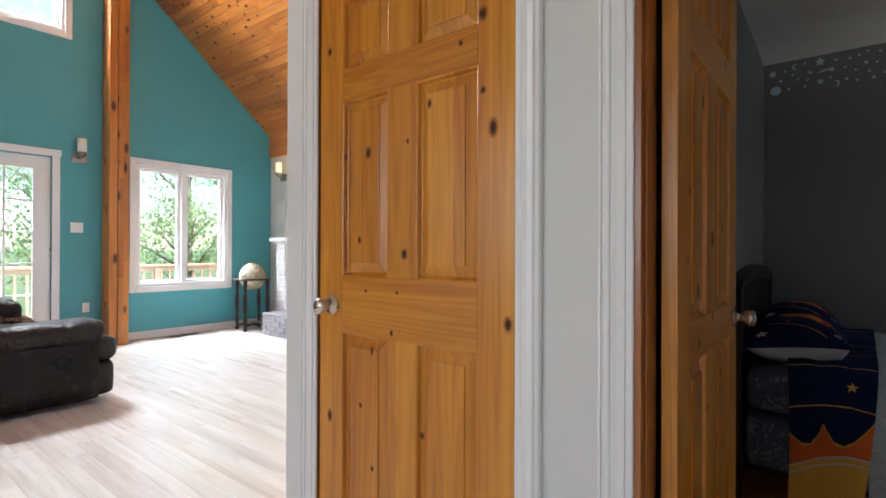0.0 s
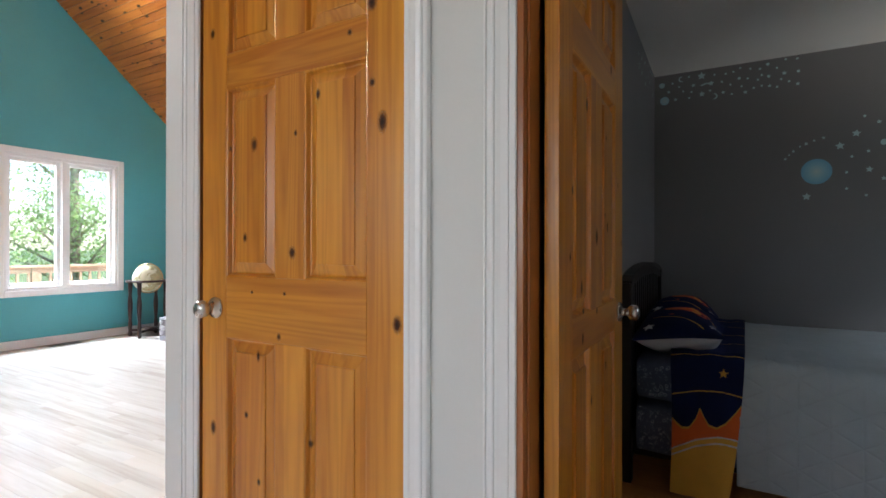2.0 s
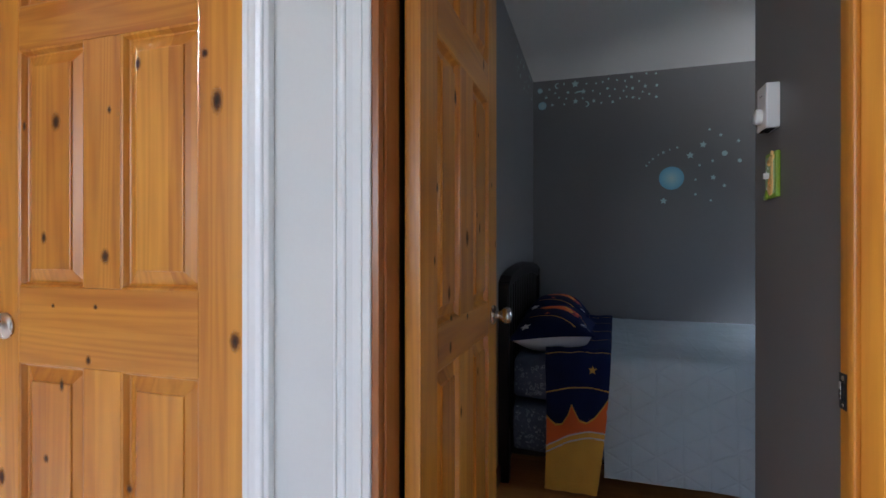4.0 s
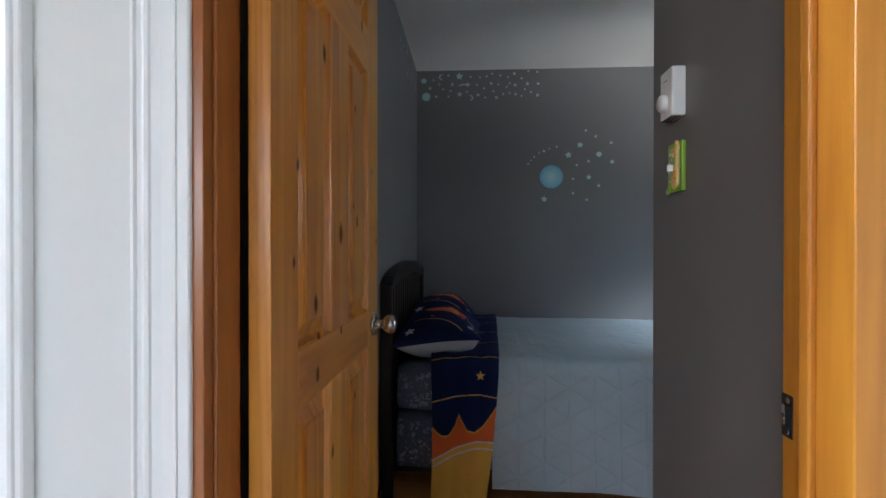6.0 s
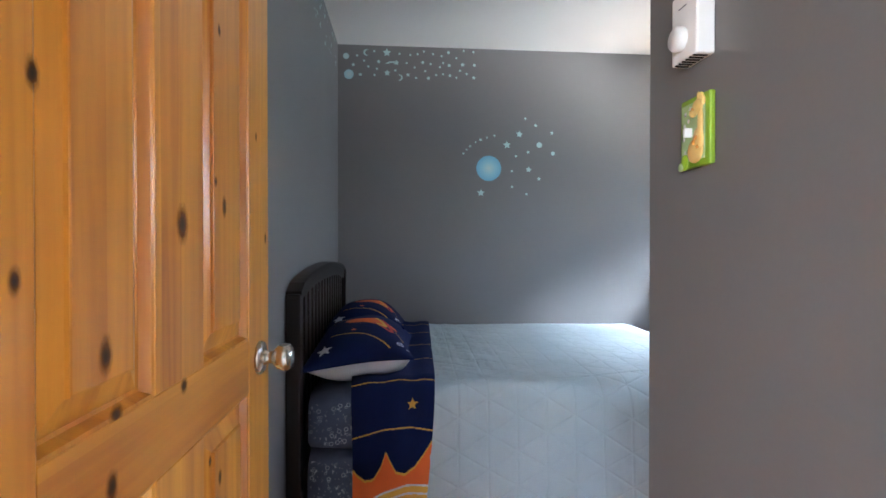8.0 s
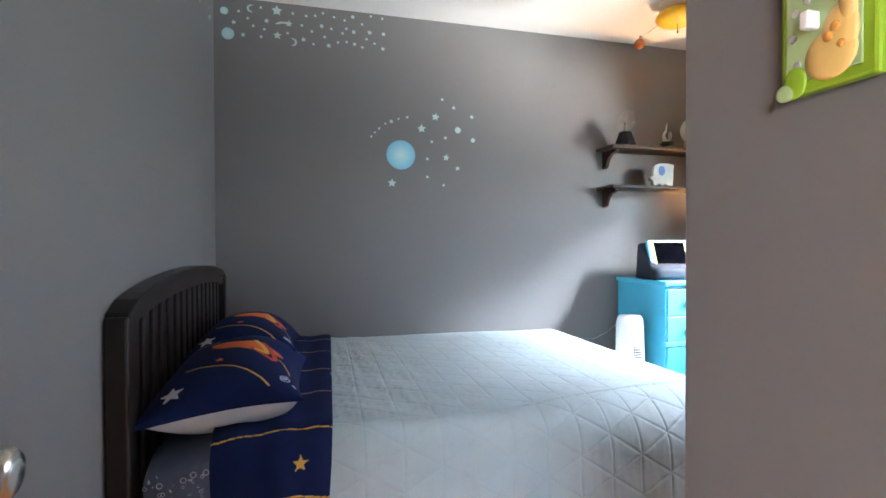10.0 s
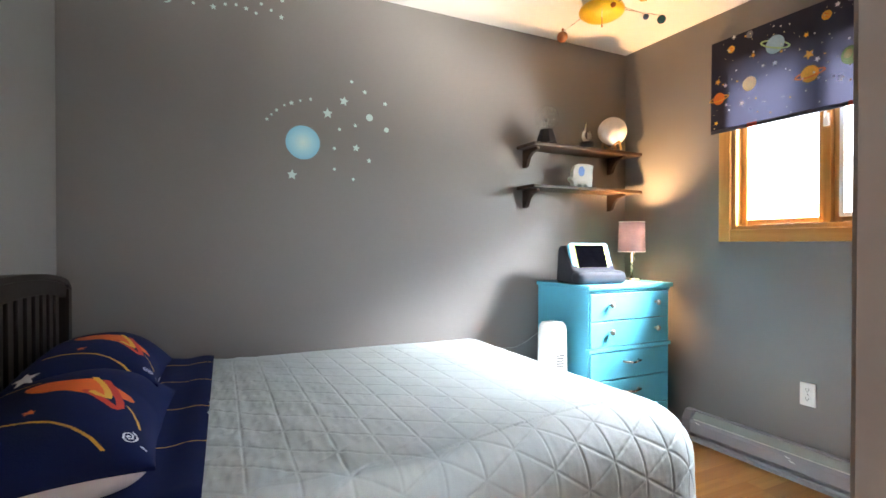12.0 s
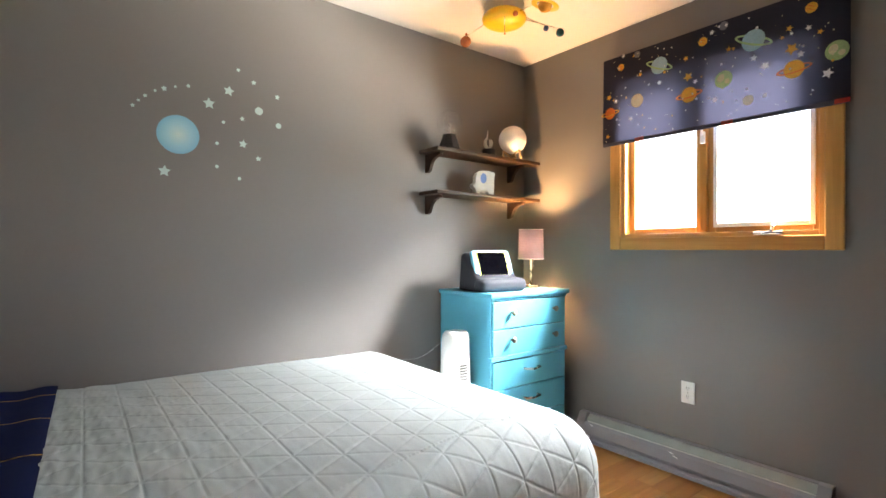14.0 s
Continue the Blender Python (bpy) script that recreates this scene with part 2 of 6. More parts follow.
M["quilt"] = quilted()
M["navy"] = plain("navy_cotton", (0.006, 0.012, 0.056), 0.8, spec=0.12, vary=0.15, scale=8, fine=260, bump=0.3)
M["gold_thread"] = plain("gold_thread", (0.62, 0.33, 0.03), 0.6, vary=0.1, fine=300, bump=0.3)
M["flame"] = plain("orange_cotton", (0.72, 0.13, 0.015), 0.75, vary=0.08, scale=8, fine=260, bump=0.3)
M["flame_red"] = plain("red_cotton", (0.52, 0.035, 0.015), 0.75, vary=0.08, fine=260, bump=0.3)
M["sun_yellow"] = plain("yellow_cotton", (0.72, 0.40, 0.05), 0.75, vary=0.08, scale=8, fine=260, bump=0.3)
M["white_cotton"] = plain("white_cotton", (0.62, 0.62, 0.66), 0.8, vary=0.04, scale=8, fine=260, bump=0.3)
M["sheet"] = plain("slate_blue_sheet", (0.075, 0.092, 0.145), 0.8, vary=0.2, scale=16, fine=220, bump=0.3)
M["sheet_print"] = plain("pale_sheet_print", (0.34, 0.36, 0.40), 0.8, vary=0.25, scale=30, bump=0.2)
M["decal"] = plain("pale_green_decal", (0.46, 0.62, 0.60), 0.5, vary=0.05, bump=0.0)
M["valance"] = plain("navy_printed_valance", (0.016, 0.018, 0.045), 0.6, vary=0.2, scale=4, fine=200, bump=0.2)
M["orange_print"] = ("orange_print", (0.85, 0.25, 0.04))
M["amber_print"] = ("amber_print", (0.88, 0.48, 0.06))
M["blue_print"] = ("soft_blue_print", (0.40, 0.60, 0.68))
M["green_print"] = ("green_print", (0.42, 0.60, 0.30))
M["cream_print"] = ("cream_print", (0.76, 0.74, 0.52))
M["white_print"] = ("white_print", (0.82, 0.82, 0.82))
M["grey_print"] = ("grey_print", (0.16, 0.17, 0.20))
M["red_print"] = ("red_print", (0.55, 0.05, 0.03))
M["cushion"] = plain("dark_grey_velour", (0.022, 0.025, 0.036), 0.85, vary=0.2, scale=10, fine=200, bump=0.4)
M["case_blue"] = plain("sky_blue_foam_case", (0.09, 0.38, 0.56), 0.5, vary=0.03, bump=0.03)
M["case_lime"] = plain("lime_edge", (0.42, 0.56, 0.04), 0.5, vary=0.03, bump=0.0)
M["lime"] = plain("lime_green_resin", (0.25, 0.39, 0.018), 0.4, vary=0.08, scale=20, bump=0.05)
M["sage"] = plain("sage_green_resin", (0.38, 0.50, 0.24), 0.45, vary=0.08, scale=20, bump=0.05)
M["butter"] = plain("butter_yellow_resin", (0.75, 0.50, 0.16), 0.4, vary=0.08, scale=20, bump=0.05)
M["tan_orange"] = plain("tan_orange_resin", (0.70, 0.30, 0.05), 0.4, vary=0.08, bump=0.05)
M["sun_resin"] = plain("yellow_sun_dish", (0.85, 0.52, 0.02), 0.35, vary=0.06, scale=15, bump=0.0)
M["mars"] = plain("rust_planet", (0.36, 0.10, 0.03), 0.2, vary=0.5, scale=18, bump=0.0)
M["teal_ball"] = plain("deep_teal_planet", (0.01, 0.06, 0.065), 0.15, vary=0.4, scale=18, bump=0.0)
M["blue_ball"] = plain("blue_planet", (0.10, 0.15, 0.30), 0.15, vary=0.5, scale=30, bump=0.0)
M["saturn"] = plain("ochre_planet", (0.62, 0.28, 0.05), 0.25, vary=0.4, scale=18, bump=0.0)
M["figure_white"] = plain("white_figurine", (0.66, 0.70, 0.68), 0.45, vary=0.03, bump=0.0)
M["figure_blue"] = plain("blue_figurine_patch", (0.16, 0.30, 0.66), 0.5, vary=0.03, bump=0.0)
M["moon"] = plain("moon_shell", (0.76, 0.74, 0.72), 0.6, vary=0.1, scale=12, fine=40, bump=0.25)
M["ground"] = plain("grass_ground", (0.06, 0.10, 0.03), 0.9, vary=0.4, scale=0.6, fine=8)
M["bark"] = plain("bark", (0.24, 0.19, 0.14), 0.9, vary=0.4, scale=6, fine=30, bump=0.6)
M["leaf"] = None


def thin_glass(name):
    n = Nodes(name)
    tr, gl = n.add("BsdfTransparent"), n.add("BsdfGlossy", Roughness=0.02)
    fr = n.add("LayerWeight", Blend=0.5)
    pw = n.add("Math", op="POWER")
    pw.inputs[1].default_value = 4.0
    sc = n.add("Math", op="MULTIPLY_ADD")
    sc.inputs[1].default_value, sc.inputs[2].default_value = 0.45, 0.05
    n.link(fr.outputs["Facing"], pw.inputs[0])
    n.link(pw.outputs[0], sc.inputs[0])
    mx = n.add("MixShader")
    n.link(sc.outputs[0], mx.inputs[0])
    n.link(tr.outputs[0], mx.inputs[1])
    n.link(gl.outputs[0], mx.inputs[2])
    n.link(mx.outputs[0], n.out.inputs["Surface"])
    return n.m


def translucent(name, color, share=0.4, rough=0.8, through_color=None):
    n = Nodes(name).set(rough)
    v = n.coords()
    c = n.ramp(n.noise(v, 180, 3), [(0.3, shade(color, 0.85)), (0.7, shade(color, 1.15))])
    n.base(c)
    tl, mx = n.add("BsdfTranslucent"), n.add("MixShader")
    if through_color:
        tl.inputs["Color"].default_value = (*through_color, 1)
    else:
        n.link(c, tl.inputs["Color"])
    mx.inputs[0].default_value = share
    n.link(n.b.outputs[0], mx.inputs[1])
    n.link(tl.outputs[0], mx.inputs[2])
    n.link(mx.outputs[0], n.out.inputs["Surface"])
    return n.m


def glow(name, color, strength):
    n = Nodes(name).set(0.5)
    n.b.inputs["Base Color"].default_value = (*color, 1)
    n.b.inputs["Emission Color"].default_value = (*color, 1)
    n.b.inputs["Emission Strength"].default_value = strength
    return n.m


M["glass"] = thin_glass("window_glass")
M["bulb_glass"] = thin_glass("thin_clear_glass")
M["shade"] = translucent("mauve_lamp_shade", (0.20, 0.180, 0.225), 0.27)
M["leaf"] = translucent("leaf", (0.28, 0.40, 0.16), 0.6, 0.6)
M["frosted"] = translucent("frosted_white_glass", (0.86, 0.85, 0.80), 0.3)
M["screen"] = plain("dark_tablet_screen", (0.002, 0.002, 0.003), 0.4, spec=0.0, vary=0.5, scale=20, bump=0.0)
M["bulb"] = glow("warm_bulb", (1.0, 0.62, 0.28), 5.0)
M["planet_decal"] = None


def planet_decal():
    n = Nodes("planet_decal").set(0.5)
    tc = n.add("TexCoord")
    ln = n.add("VectorMath", op="LENGTH")
    n.link(tc.outputs["Object"], ln.inputs[0])
    mu = n.add("Math", op="MULTIPLY")
    mu.inputs[1].default_value = 12.0
    n.link(ln.outputs["Value"], mu.inputs[0])
    n.base(n.ramp(mu.outputs[0], [(0.0, (0.52, 0.66, 0.62)), (0.55, (0.30, 0.56, 0.66)), (1.0, (0.17, 0.43, 0.60))]))
    return n.m


def knot_material():
    n = Nodes("pine_knot").set(0.5, 0, 0.2)
    tc = n.add("TexCoord")
    mp = n.add("Mapping")
    n.link(tc.outputs["Generated"], mp.inputs["Vector"])
    mp.inputs["Location"].default_value = (-0.5, 0, -0.5)
    mp.inputs["Scale"].default_value = (1, 0, 1)
    ln = n.add("VectorMath", op="LENGTH")
    n.link(mp.outputs[0], ln.inputs[0])
    nz = n.noise(n.coords(), 160, 3)
    ad = n.add("Math", op="ADD")
    sc = n.add("Math", op="MULTIPLY")
    sc.inputs[1].default_value = 0.22
    n.link(nz, sc.inputs[0])
    n.link(ln.outputs["Value"], ad.inputs[0])
    n.link(sc.outputs[0], ad.inputs[1])
    n.base(n.ramp(ad.outputs[0], [(0.12, (0.022, 0.010, 0.005)), (0.27, (0.06, 0.023, 0.007)), (0.36, (0.19, 0.062, 0.012)), (0.55, (0.32, 0.10, 0.016))]))
    a = n.ramp(ad.outputs[0], [(0.30, (1, 1, 1)), (0.38, (0.55, 0.55, 0.55)), (0.60, (0, 0, 0))])
    n.link(a, n.b.inputs["Alpha"])
    return n.m


M["valance_cloth"] = translucent("navy_valance_cloth", (0.010, 0.011, 0.032), 0.25, 0.9, (0.017, 0.017, 0.028))
for key in ("orange", "amber", "blue", "green", "cream", "white", "grey", "red"):
    M[key + "_print"] = translucent(*M[key + "_print"], 0.45, 0.6)
M["planet_decal"] = planet_decal()
M["knot"] = knot_material()

# ---- mesh helpers ----
def finish(me, mats, smooth):
    for m in (mats if isinstance(mats, (list, tuple)) else [mats]):
        me.materials.append(m)
    if smooth:
        me.polygons.foreach_set("use_smooth", [True] * len(me.polygons))
    me.update()


def part(name, bm, material, parent=None, label="", smooth=False):
    """Links a bmesh as one mesh object, under a thing or part where one is given."""
    me = bpy.data.meshes.new(name)
    bm.to_mesh(me)
    bm.free()
    finish(me, material, smooth)
    ob = new(name, me)
    ob.parent = parent
    if label:
        tagged(ob, label)
    return ob


def raw(name, verts, faces, material, parent=None, label="", smooth=False, index=None):
    me = bpy.data.meshes.new(name)
    me.from_pydata([tuple(v) for v in verts], [], faces)
    finish(me, material, smooth)
    if index is not None:
        me.polygons.foreach_set("material_index", index)
    ob = new(name, me)
    ob.parent = parent
    if label:
        tagged(ob, label)
    return ob


def thing(name, label, category, at=(0, 0, 0), group="", kind="", turn=0):
    ob = new(name)
    ob.matrix_world = pose(*at, 0, 0, turn)
    ob.empty_display_size = 0.05
    return tagged(ob, label, category, group, kind)


def box(a, b, bevel=0.0, seg=2, bm=None):
    """A box between two corners, with rounded edges."""
    out = bm or bmesh.new()
    lo = Vector([min(p, q) for p, q in zip(a, b)])
    hi = Vector([max(p, q) for p, q in zip(a, b)])
    tmp = bmesh.new() if bevel else out
    vs = [tmp.verts.new((x, y, z)) for x in (lo.x, hi.x) for y in (lo.y, hi.y) for z in (lo.z, hi.z)]
    for f in ((0, 1, 3, 2), (4, 6, 7, 5), (0, 4, 5, 1), (2, 3, 7, 6), (0, 2, 6, 4), (1, 5, 7, 3)):
        tmp.faces.new([vs[i] for i in f])
    if bevel:
        bmesh.ops.bevel(tmp, geom=tmp.edges[:], offset=bevel, segments=seg, profile=0.5, affect="EDGES")
        merge(out, tmp)
    return out


def merge(out, tmp, m=None):
    vs = [out.verts.new(m @ v.co if m else v.co) for v in tmp.verts]
    for i, v in enumerate(tmp.verts):
        v.index = i
    for f in tmp.faces:
        nf = out.faces.new([vs[v.index] for v in f.verts])
        nf.smooth = f.smooth
    tmp.free()
    return out


def lathe(profile, segments=32, bm=None, m=None, cap=True):
    """Turns (radius, height) pairs about z."""
    out = bm or bmesh.new()
    rings = []
    for r, z in profile:
        ring = []
        for i in range(segments):
            a = 2 * math.pi * i / segments
            p = Vector((r * math.cos(a), r * math.sin(a), z))
            ring.append(out.verts.new(m @ p if m else p))
        rings.append(ring)
    for lo, hi in zip(rings, rings[1:]):
        for i in range(segments):
            j = (i + 1) % segments
            f = out.faces.new((lo[i], lo[j], hi[j], hi[i]))
            f.smooth = True
    if cap:
        for ring, flip in ((rings[0], True), (rings[-1], False)):
            out.faces.new(ring[::-1] if flip else ring)
    return out


def ball(r, at=(0, 0, 0), scale=(1, 1, 1), bm=None, seg=24):
    tmp = bmesh.new()
    bmesh.ops.create_uvsphere(tmp, u_segments=seg, v_segments=seg // 2, radius=r)
    for f in tmp.faces:
        f.smooth = True
    m = Matrix.Translation(at) @ Matrix.Diagonal((*scale, 1))
    return merge(bm or bmesh.new(), tmp, m)


def rod(a, b, r, bm=None, seg=10, r2=None):
    a, b = Vector(a), Vector(b)
    m = Matrix.Translation(a) @ (b - a).to_track_quat("Z", "Y").to_matrix().to_4x4()
    return lathe([(r, 0), (r2 or r, (b - a).length)], seg, bm, m)


def prism(outline, depth, axis="y", bevel=0.0, at=(0, 0, 0), bm=None):
    """Extrudes a flat outline of (u, v) pairs: u, v are x, z for axis y; y, z for axis x; x, y for axis z."""
    tmp = bmesh.new()
    put = {"y": lambda u, v, d: (u, d, v), "x": lambda u, v, d: (d, u, v), "z": lambda u, v, d: (u, v, d)}[axis]
    lo = [tmp.verts.new(Vector(put(u, v, 0)) + Vector(at)) for u, v in outline]
    hi = [tmp.verts.new(Vector(put(u, v, depth)) + Vector(at)) for u, v in outline]
    tmp.faces.new(lo)
    tmp.faces.new(hi[::-1])
    n = len(lo)
    for i in range(n):
        tmp.faces.new((lo[i], hi[i], hi[(i + 1) % n], lo[(i + 1) % n]))
    bmesh.ops.recalc_face_normals(tmp, faces=tmp.faces[:])
    if bevel:
        bmesh.ops.bevel(tmp, geom=tmp.edges[:], offset=bevel, segments=2, profile=0.5, affect="EDGES")
    return merge(bm or bmesh.new(), tmp)


def star_outline(r, spin=0.0, inner=0.45, cx=0.0, cz=0.0, points=5):
    out = []
    for i in range(points * 2):
        rr = r if i % 2 == 0 else r * inner
        a = math.pi / 2 + spin + math.pi * i / points
        out.append((cx + rr * math.cos(a), cz + rr * math.sin(a)))
    return out


def disc_outline(r, cx=0.0, cz=0.0, n=20, sx=1.0, sz=1.0, turn=0.0):
    out = []
    for i in range(n):
        a = 2 * math.pi * i / n
        u, v = r * sx * math.cos(a), r * sz * math.sin(a)
        out.append((cx + u * math.cos(turn) - v * math.sin(turn), cz + u * math.sin(turn) + v * math.cos(turn)))
    return out


def moon_outline(r, cx, cz, left=True):
    s = 1 if left else -1
    a = [(cx + s * r * math.sin(t) * -1, cz + r * math.cos(t)) for t in np.linspace(-0.5, math.pi + 0.5, 12)]
    b = [(cx + s * (r * 0.35 - r * 0.85 * math.sin(t)), cz + r * 0.78 * math.cos(t)) for t in np.linspace(math.pi, 0, 10)]
    return a + b


def wall_cells(lo, hi, holes, axis, depth):
    """A wall with openings that go through it: cells round the holes, on an x or y plane.
    lo, hi, holes: (along, height) pairs; depth: the wall's two faces."""
    us = sorted({lo[0], hi[0], *[h[0] for h in holes], *[h[2] for h in holes]})
    vs = sorted({lo[1], hi[1], *[h[1] for h in holes], *[h[3] for h in holes]})
    us = [u for u in us if lo[0] <= u <= hi[0]]
    vs = [v for v in vs if lo[1] <= v <= hi[1]]
    bm = bmesh.new()
    solid = lambda i, j: 0 <= i < len(us) - 1 and 0 <= j < len(vs) - 1 and not any(
        h[0] <= (us[i] + us[i + 1]) / 2 <= h[2] and h[1] <= (vs[j] + vs[j + 1]) / 2 <= h[3] for h in holes)
    P = lambda u, v, d: (d, u, v) if axis == "x" else (u, d, v)
    cache = {}

    def vert(u, v, d):
        if (u, v, d) not in cache:
            cache[u, v, d] = bm.verts.new(P(u, v, d))
        return cache[u, v, d]

    d0, d1 = depth
    for i in range(len(us) - 1):
        for j in range(len(vs) - 1):
            if not solid(i, j):
                continue
            u0, u1, v0, v1 = us[i], us[i + 1], vs[j], vs[j + 1]
            bm.faces.new([vert(u0, v0, d0), vert(u1, v0, d0), vert(u1, v1, d0), vert(u0, v1, d0)])
            bm.faces.new([vert(u0, v0, d1), vert(u0, v1, d1), vert(u1, v1, d1), vert(u1, v0, d1)])
            for (di, dj), (a, b) in {(-1, 0): ((u0, v0), (u0, v1)), (1, 0): ((u1, v0), (u1, v1)), (0, -1): ((u0, v0), (u1, v0)), (0, 1): ((u0, v1), (u1, v1))}.items():
                if not solid(i + di, j + dj):
                    bm.faces.new([vert(*a, d0), vert(*b, d0), vert(*b, d1), vert(*a, d1)])
    bmesh.ops.recalc_face_normals(bm, faces=bm.faces[:])
    return bm


def cut(bm, point, normal):
    bmesh.ops.bisect_plane(bm, geom=bm.verts[:] + bm.edges[:] + bm.faces[:], plane_co=point, plane_no=normal, clear_outer=True)
    edges = [e for e in bm.edges if e.is_boundary]
    if edges:
        bmesh.ops.holes_fill(bm, edges=edges)
    return bm


def structure(name, bm, material, label, category, smooth=False):
    return tagged(part(name, bm, material, None, "", smooth), label, category, kind="structure")

# ---- the setting ----
WX, RX = -6.75, 2.678            # gable wall, bedroom's window wall
SY, LX, CZ = 4.028, -0.383, 2.378  # star wall, bedroom's headboard wall, bedroom ceiling
HY0, HY1 = 1.085, 1.195          # faces of the hall wall
EY, EZ, SLOPE = 4.32, 2.807, 0.8856  # eave wall, roof's foot, roof slope
RIDGE = 0.3
TOPZ = EZ + SLOPE * (EY - RIDGE)
LOW = 2 * RIDGE - EY
CORNER = -1.568                  # end of the hall wall
TX, TY = 0.4647, 1.7425           # closet corner beside the bedroom door
DOOR_A = (-1.389, -0.617)        # shut door's opening
DOOR_B = (-0.321, 0.460)         # bedroom door's opening
HEAD = 2.045
JX, JY0, JY1 = 0.4146, 1.022, 1.142  # strike jamb: its face and its depth
W1 = (2.455, 0.645, 3.62, 2.17)    # gable window: glass and sash zone
PD = (0.60, 0.0, 1.625, 2.125)   # patio door leaf
W2 = (0.55, 3.53, 1.735, 4.62)   # high gable window
BW = (2.35, 1.20, 3.285, 2.08)   # bedroom window opening

structure("floor_hall", box((-1.62, -3.7, -0.2), (3.0, HY0 + 0.06, -0.024)), M["maple"], "subfloor under the hall's pale boards", "floor")
structure("floor_living", box((WX - 0.2, -3.7, -0.2), (-1.62, EY + 0.2, -0.024)), M["maple"], "subfloor under the living room's pale maple boards", "floor")
structure("floor_bedroom", box((-1.62, HY0 + 0.06, -0.2), (RX + 0.2, SY + 0.2, -0.024)), M["honey_floor"], "subfloor under the bedroom's honey-coloured boards", "floor")

gable = wall_cells((LOW - 0.2, -0.2), (EY + 0.2, TOPZ + 0.1), [W1, PD, W2], "x", (WX - 0.16, WX))
rn = Vector((0, SLOPE, 1)).normalized()
rs = Vector((0, -SLOPE, 1)).normalized()
cut(gable, Vector((0, EY, EZ + 0.1)), rn)
cut(gable, Vector((0, LOW, EZ + 0.1)), rs)
structure("wall_gable", gable, M["teal"], "teal painted gable wall rising under the sloped ceiling", "wall")
structure("wall_eave", box((WX - 0.16, EY, -0.2), (CORNER + 0.1, EY + 0.16, 3.0)), M["hall_paint"], "pale grey wall behind the white brick fireplace", "wall")
structure("wall_living_east", box((CORNER, HY1, -0.02), (CORNER + 0.1, EY, 4.6)), M["hall_paint"], "plain pale wall at the side of the living room", "wall")
structure("wall_hall", wall_cells((CORNER, -0.02), (RX + 0.16, 4.6), [(DOOR_A[0] - 0.018, -0.1, DOOR_A[1] + 0.018, HEAD + 0.018), (DOOR_B[0] - 0.018, -0.1, DOOR_B[1] + 0.018, HEAD + 0.018)], "y", (HY0, HY1)),
          M["hall_paint"], "pale grey hall wall with two door openings", "wall")
# unseen closing wall; its opening is added to go with the south lamp
structure("wall_south", wall_cells((WX - 0.16, -0.2), (3.0, 3.2), [(-3.6, 0.8, -1.0, 2.6)], "y", (-3.86, -3.7)), M["hall_paint"], "plain wall closing the space behind", "wall")
structure("wall_hall_east", box((1.9, -3.7, -0.02), (2.0, HY0, 4.6)), M["hall_paint"], "plain pale wall closing the hall", "wall")
structure("ceiling_hall", box((-1.2, -3.7, 2.45), (1.9, HY0, 2.6)), M["ceiling_white"], "plain white hall ceiling", "ceiling")

# sloped ceiling of knotty boards, in one mesh, with grooves between them
def slope_boards(y0, z0, y1, z1, x0, x1, seed):
    rng = random.Random(seed)
    bm = bmesh.new()
    run = Vector((0, y1 - y0, z1 - z0))
    length, d = run.length, run.normalized()
    n = Vector((0, -d.z, d.y)) if d.y < 0 else Vector((0, d.z, -d.y))
    n = n if n.z < 0 else -n
    w, s = 0.086, 0.0
    while s < length:
        x = x0 - rng.random() * 1.5
        e = min(s + w, length)
        while x < x1:
            nx = x + rng.uniform(0.5, 1.7)
            a, b = max(x, x0) + 0.001, min(nx, x1) - 0.001
            if b > a:
                base = Vector((0, y0, z0))
                q = [base + d * t + n * h for t, h in ((s, -0.02), (s + 0.001, 0.0), (s + 0.006, 0.006), (e - 0.006, 0.006), (e - 0.001, 0.0), (e, -0.02))]
                lo = [bm.verts.new(v + Vector((a, 0, 0))) for v in q]
                hi = [bm.verts.new(v + Vector((b, 0, 0))) for v in q]
                for i in range(5):
                    bm.faces.new((lo[i], lo[i + 1], hi[i + 1], hi[i]))
                bm.faces.new(lo[::-1])
                bm.faces.new(hi)
            x = nx
        s += w
    bmesh.ops.recalc_face_normals(bm, faces=bm.faces[:])
    return bm


def island_wood():
    n = Nodes("knotty_ceiling_boards").set(0.32, 0, 0.45, 0.3)
    tc, ge = n.add("TexCoord"), n.add("NewGeometry")
    mu = n.add("Math", op="MULTIPLY")
    mu.inputs[1].default_value = 53.0
    n.link(ge.outputs["Random Per Island"], mu.inputs[0])
    co = n.add("CombineXYZ")
    for i in range(3):
        n.link(mu.outputs[0], co.inputs[i])
    m1, m2 = n.add("Mapping", Scale=(0.06, 1, 1)), n.add("Mapping", Scale=(0.5, 1, 1))
    for m in (m1, m2):
        n.link(tc.outputs["Object"], m.inputs["Vector"])
        n.link(co.outputs[0], m.inputs["Location"])
    g = n.noise(m1.outputs[0], 24, 5, 0.6, 0.5)
    a, b, c = (0.22, 0.055, 0.006), (0.43, 0.14, 0.020), (0.62, 0.255, 0.05)
    col = n.ramp(g, [(0.28, a), (0.5, b), (0.74, c)])
    col = n.mix(0.45, col, n.ramp(ge.outputs["Random Per Island"], [(0.0, a), (0.5, b), (1.0, c)]))
    vo = n.add("TexVoronoi", Scale=10.0, Randomness=1.0)
    n.link(m2.outputs[0], vo.inputs["Vector"])
    spot = n.ramp(vo.outputs["Distance"], [(0.12, (1, 1, 1)), (0.20, (0, 0, 0))])
    n.base(n.mix(spot, col, (0.035, 0.011, 0.004)))
    n.bump(g, 0.05, 0.001)
    return n.m


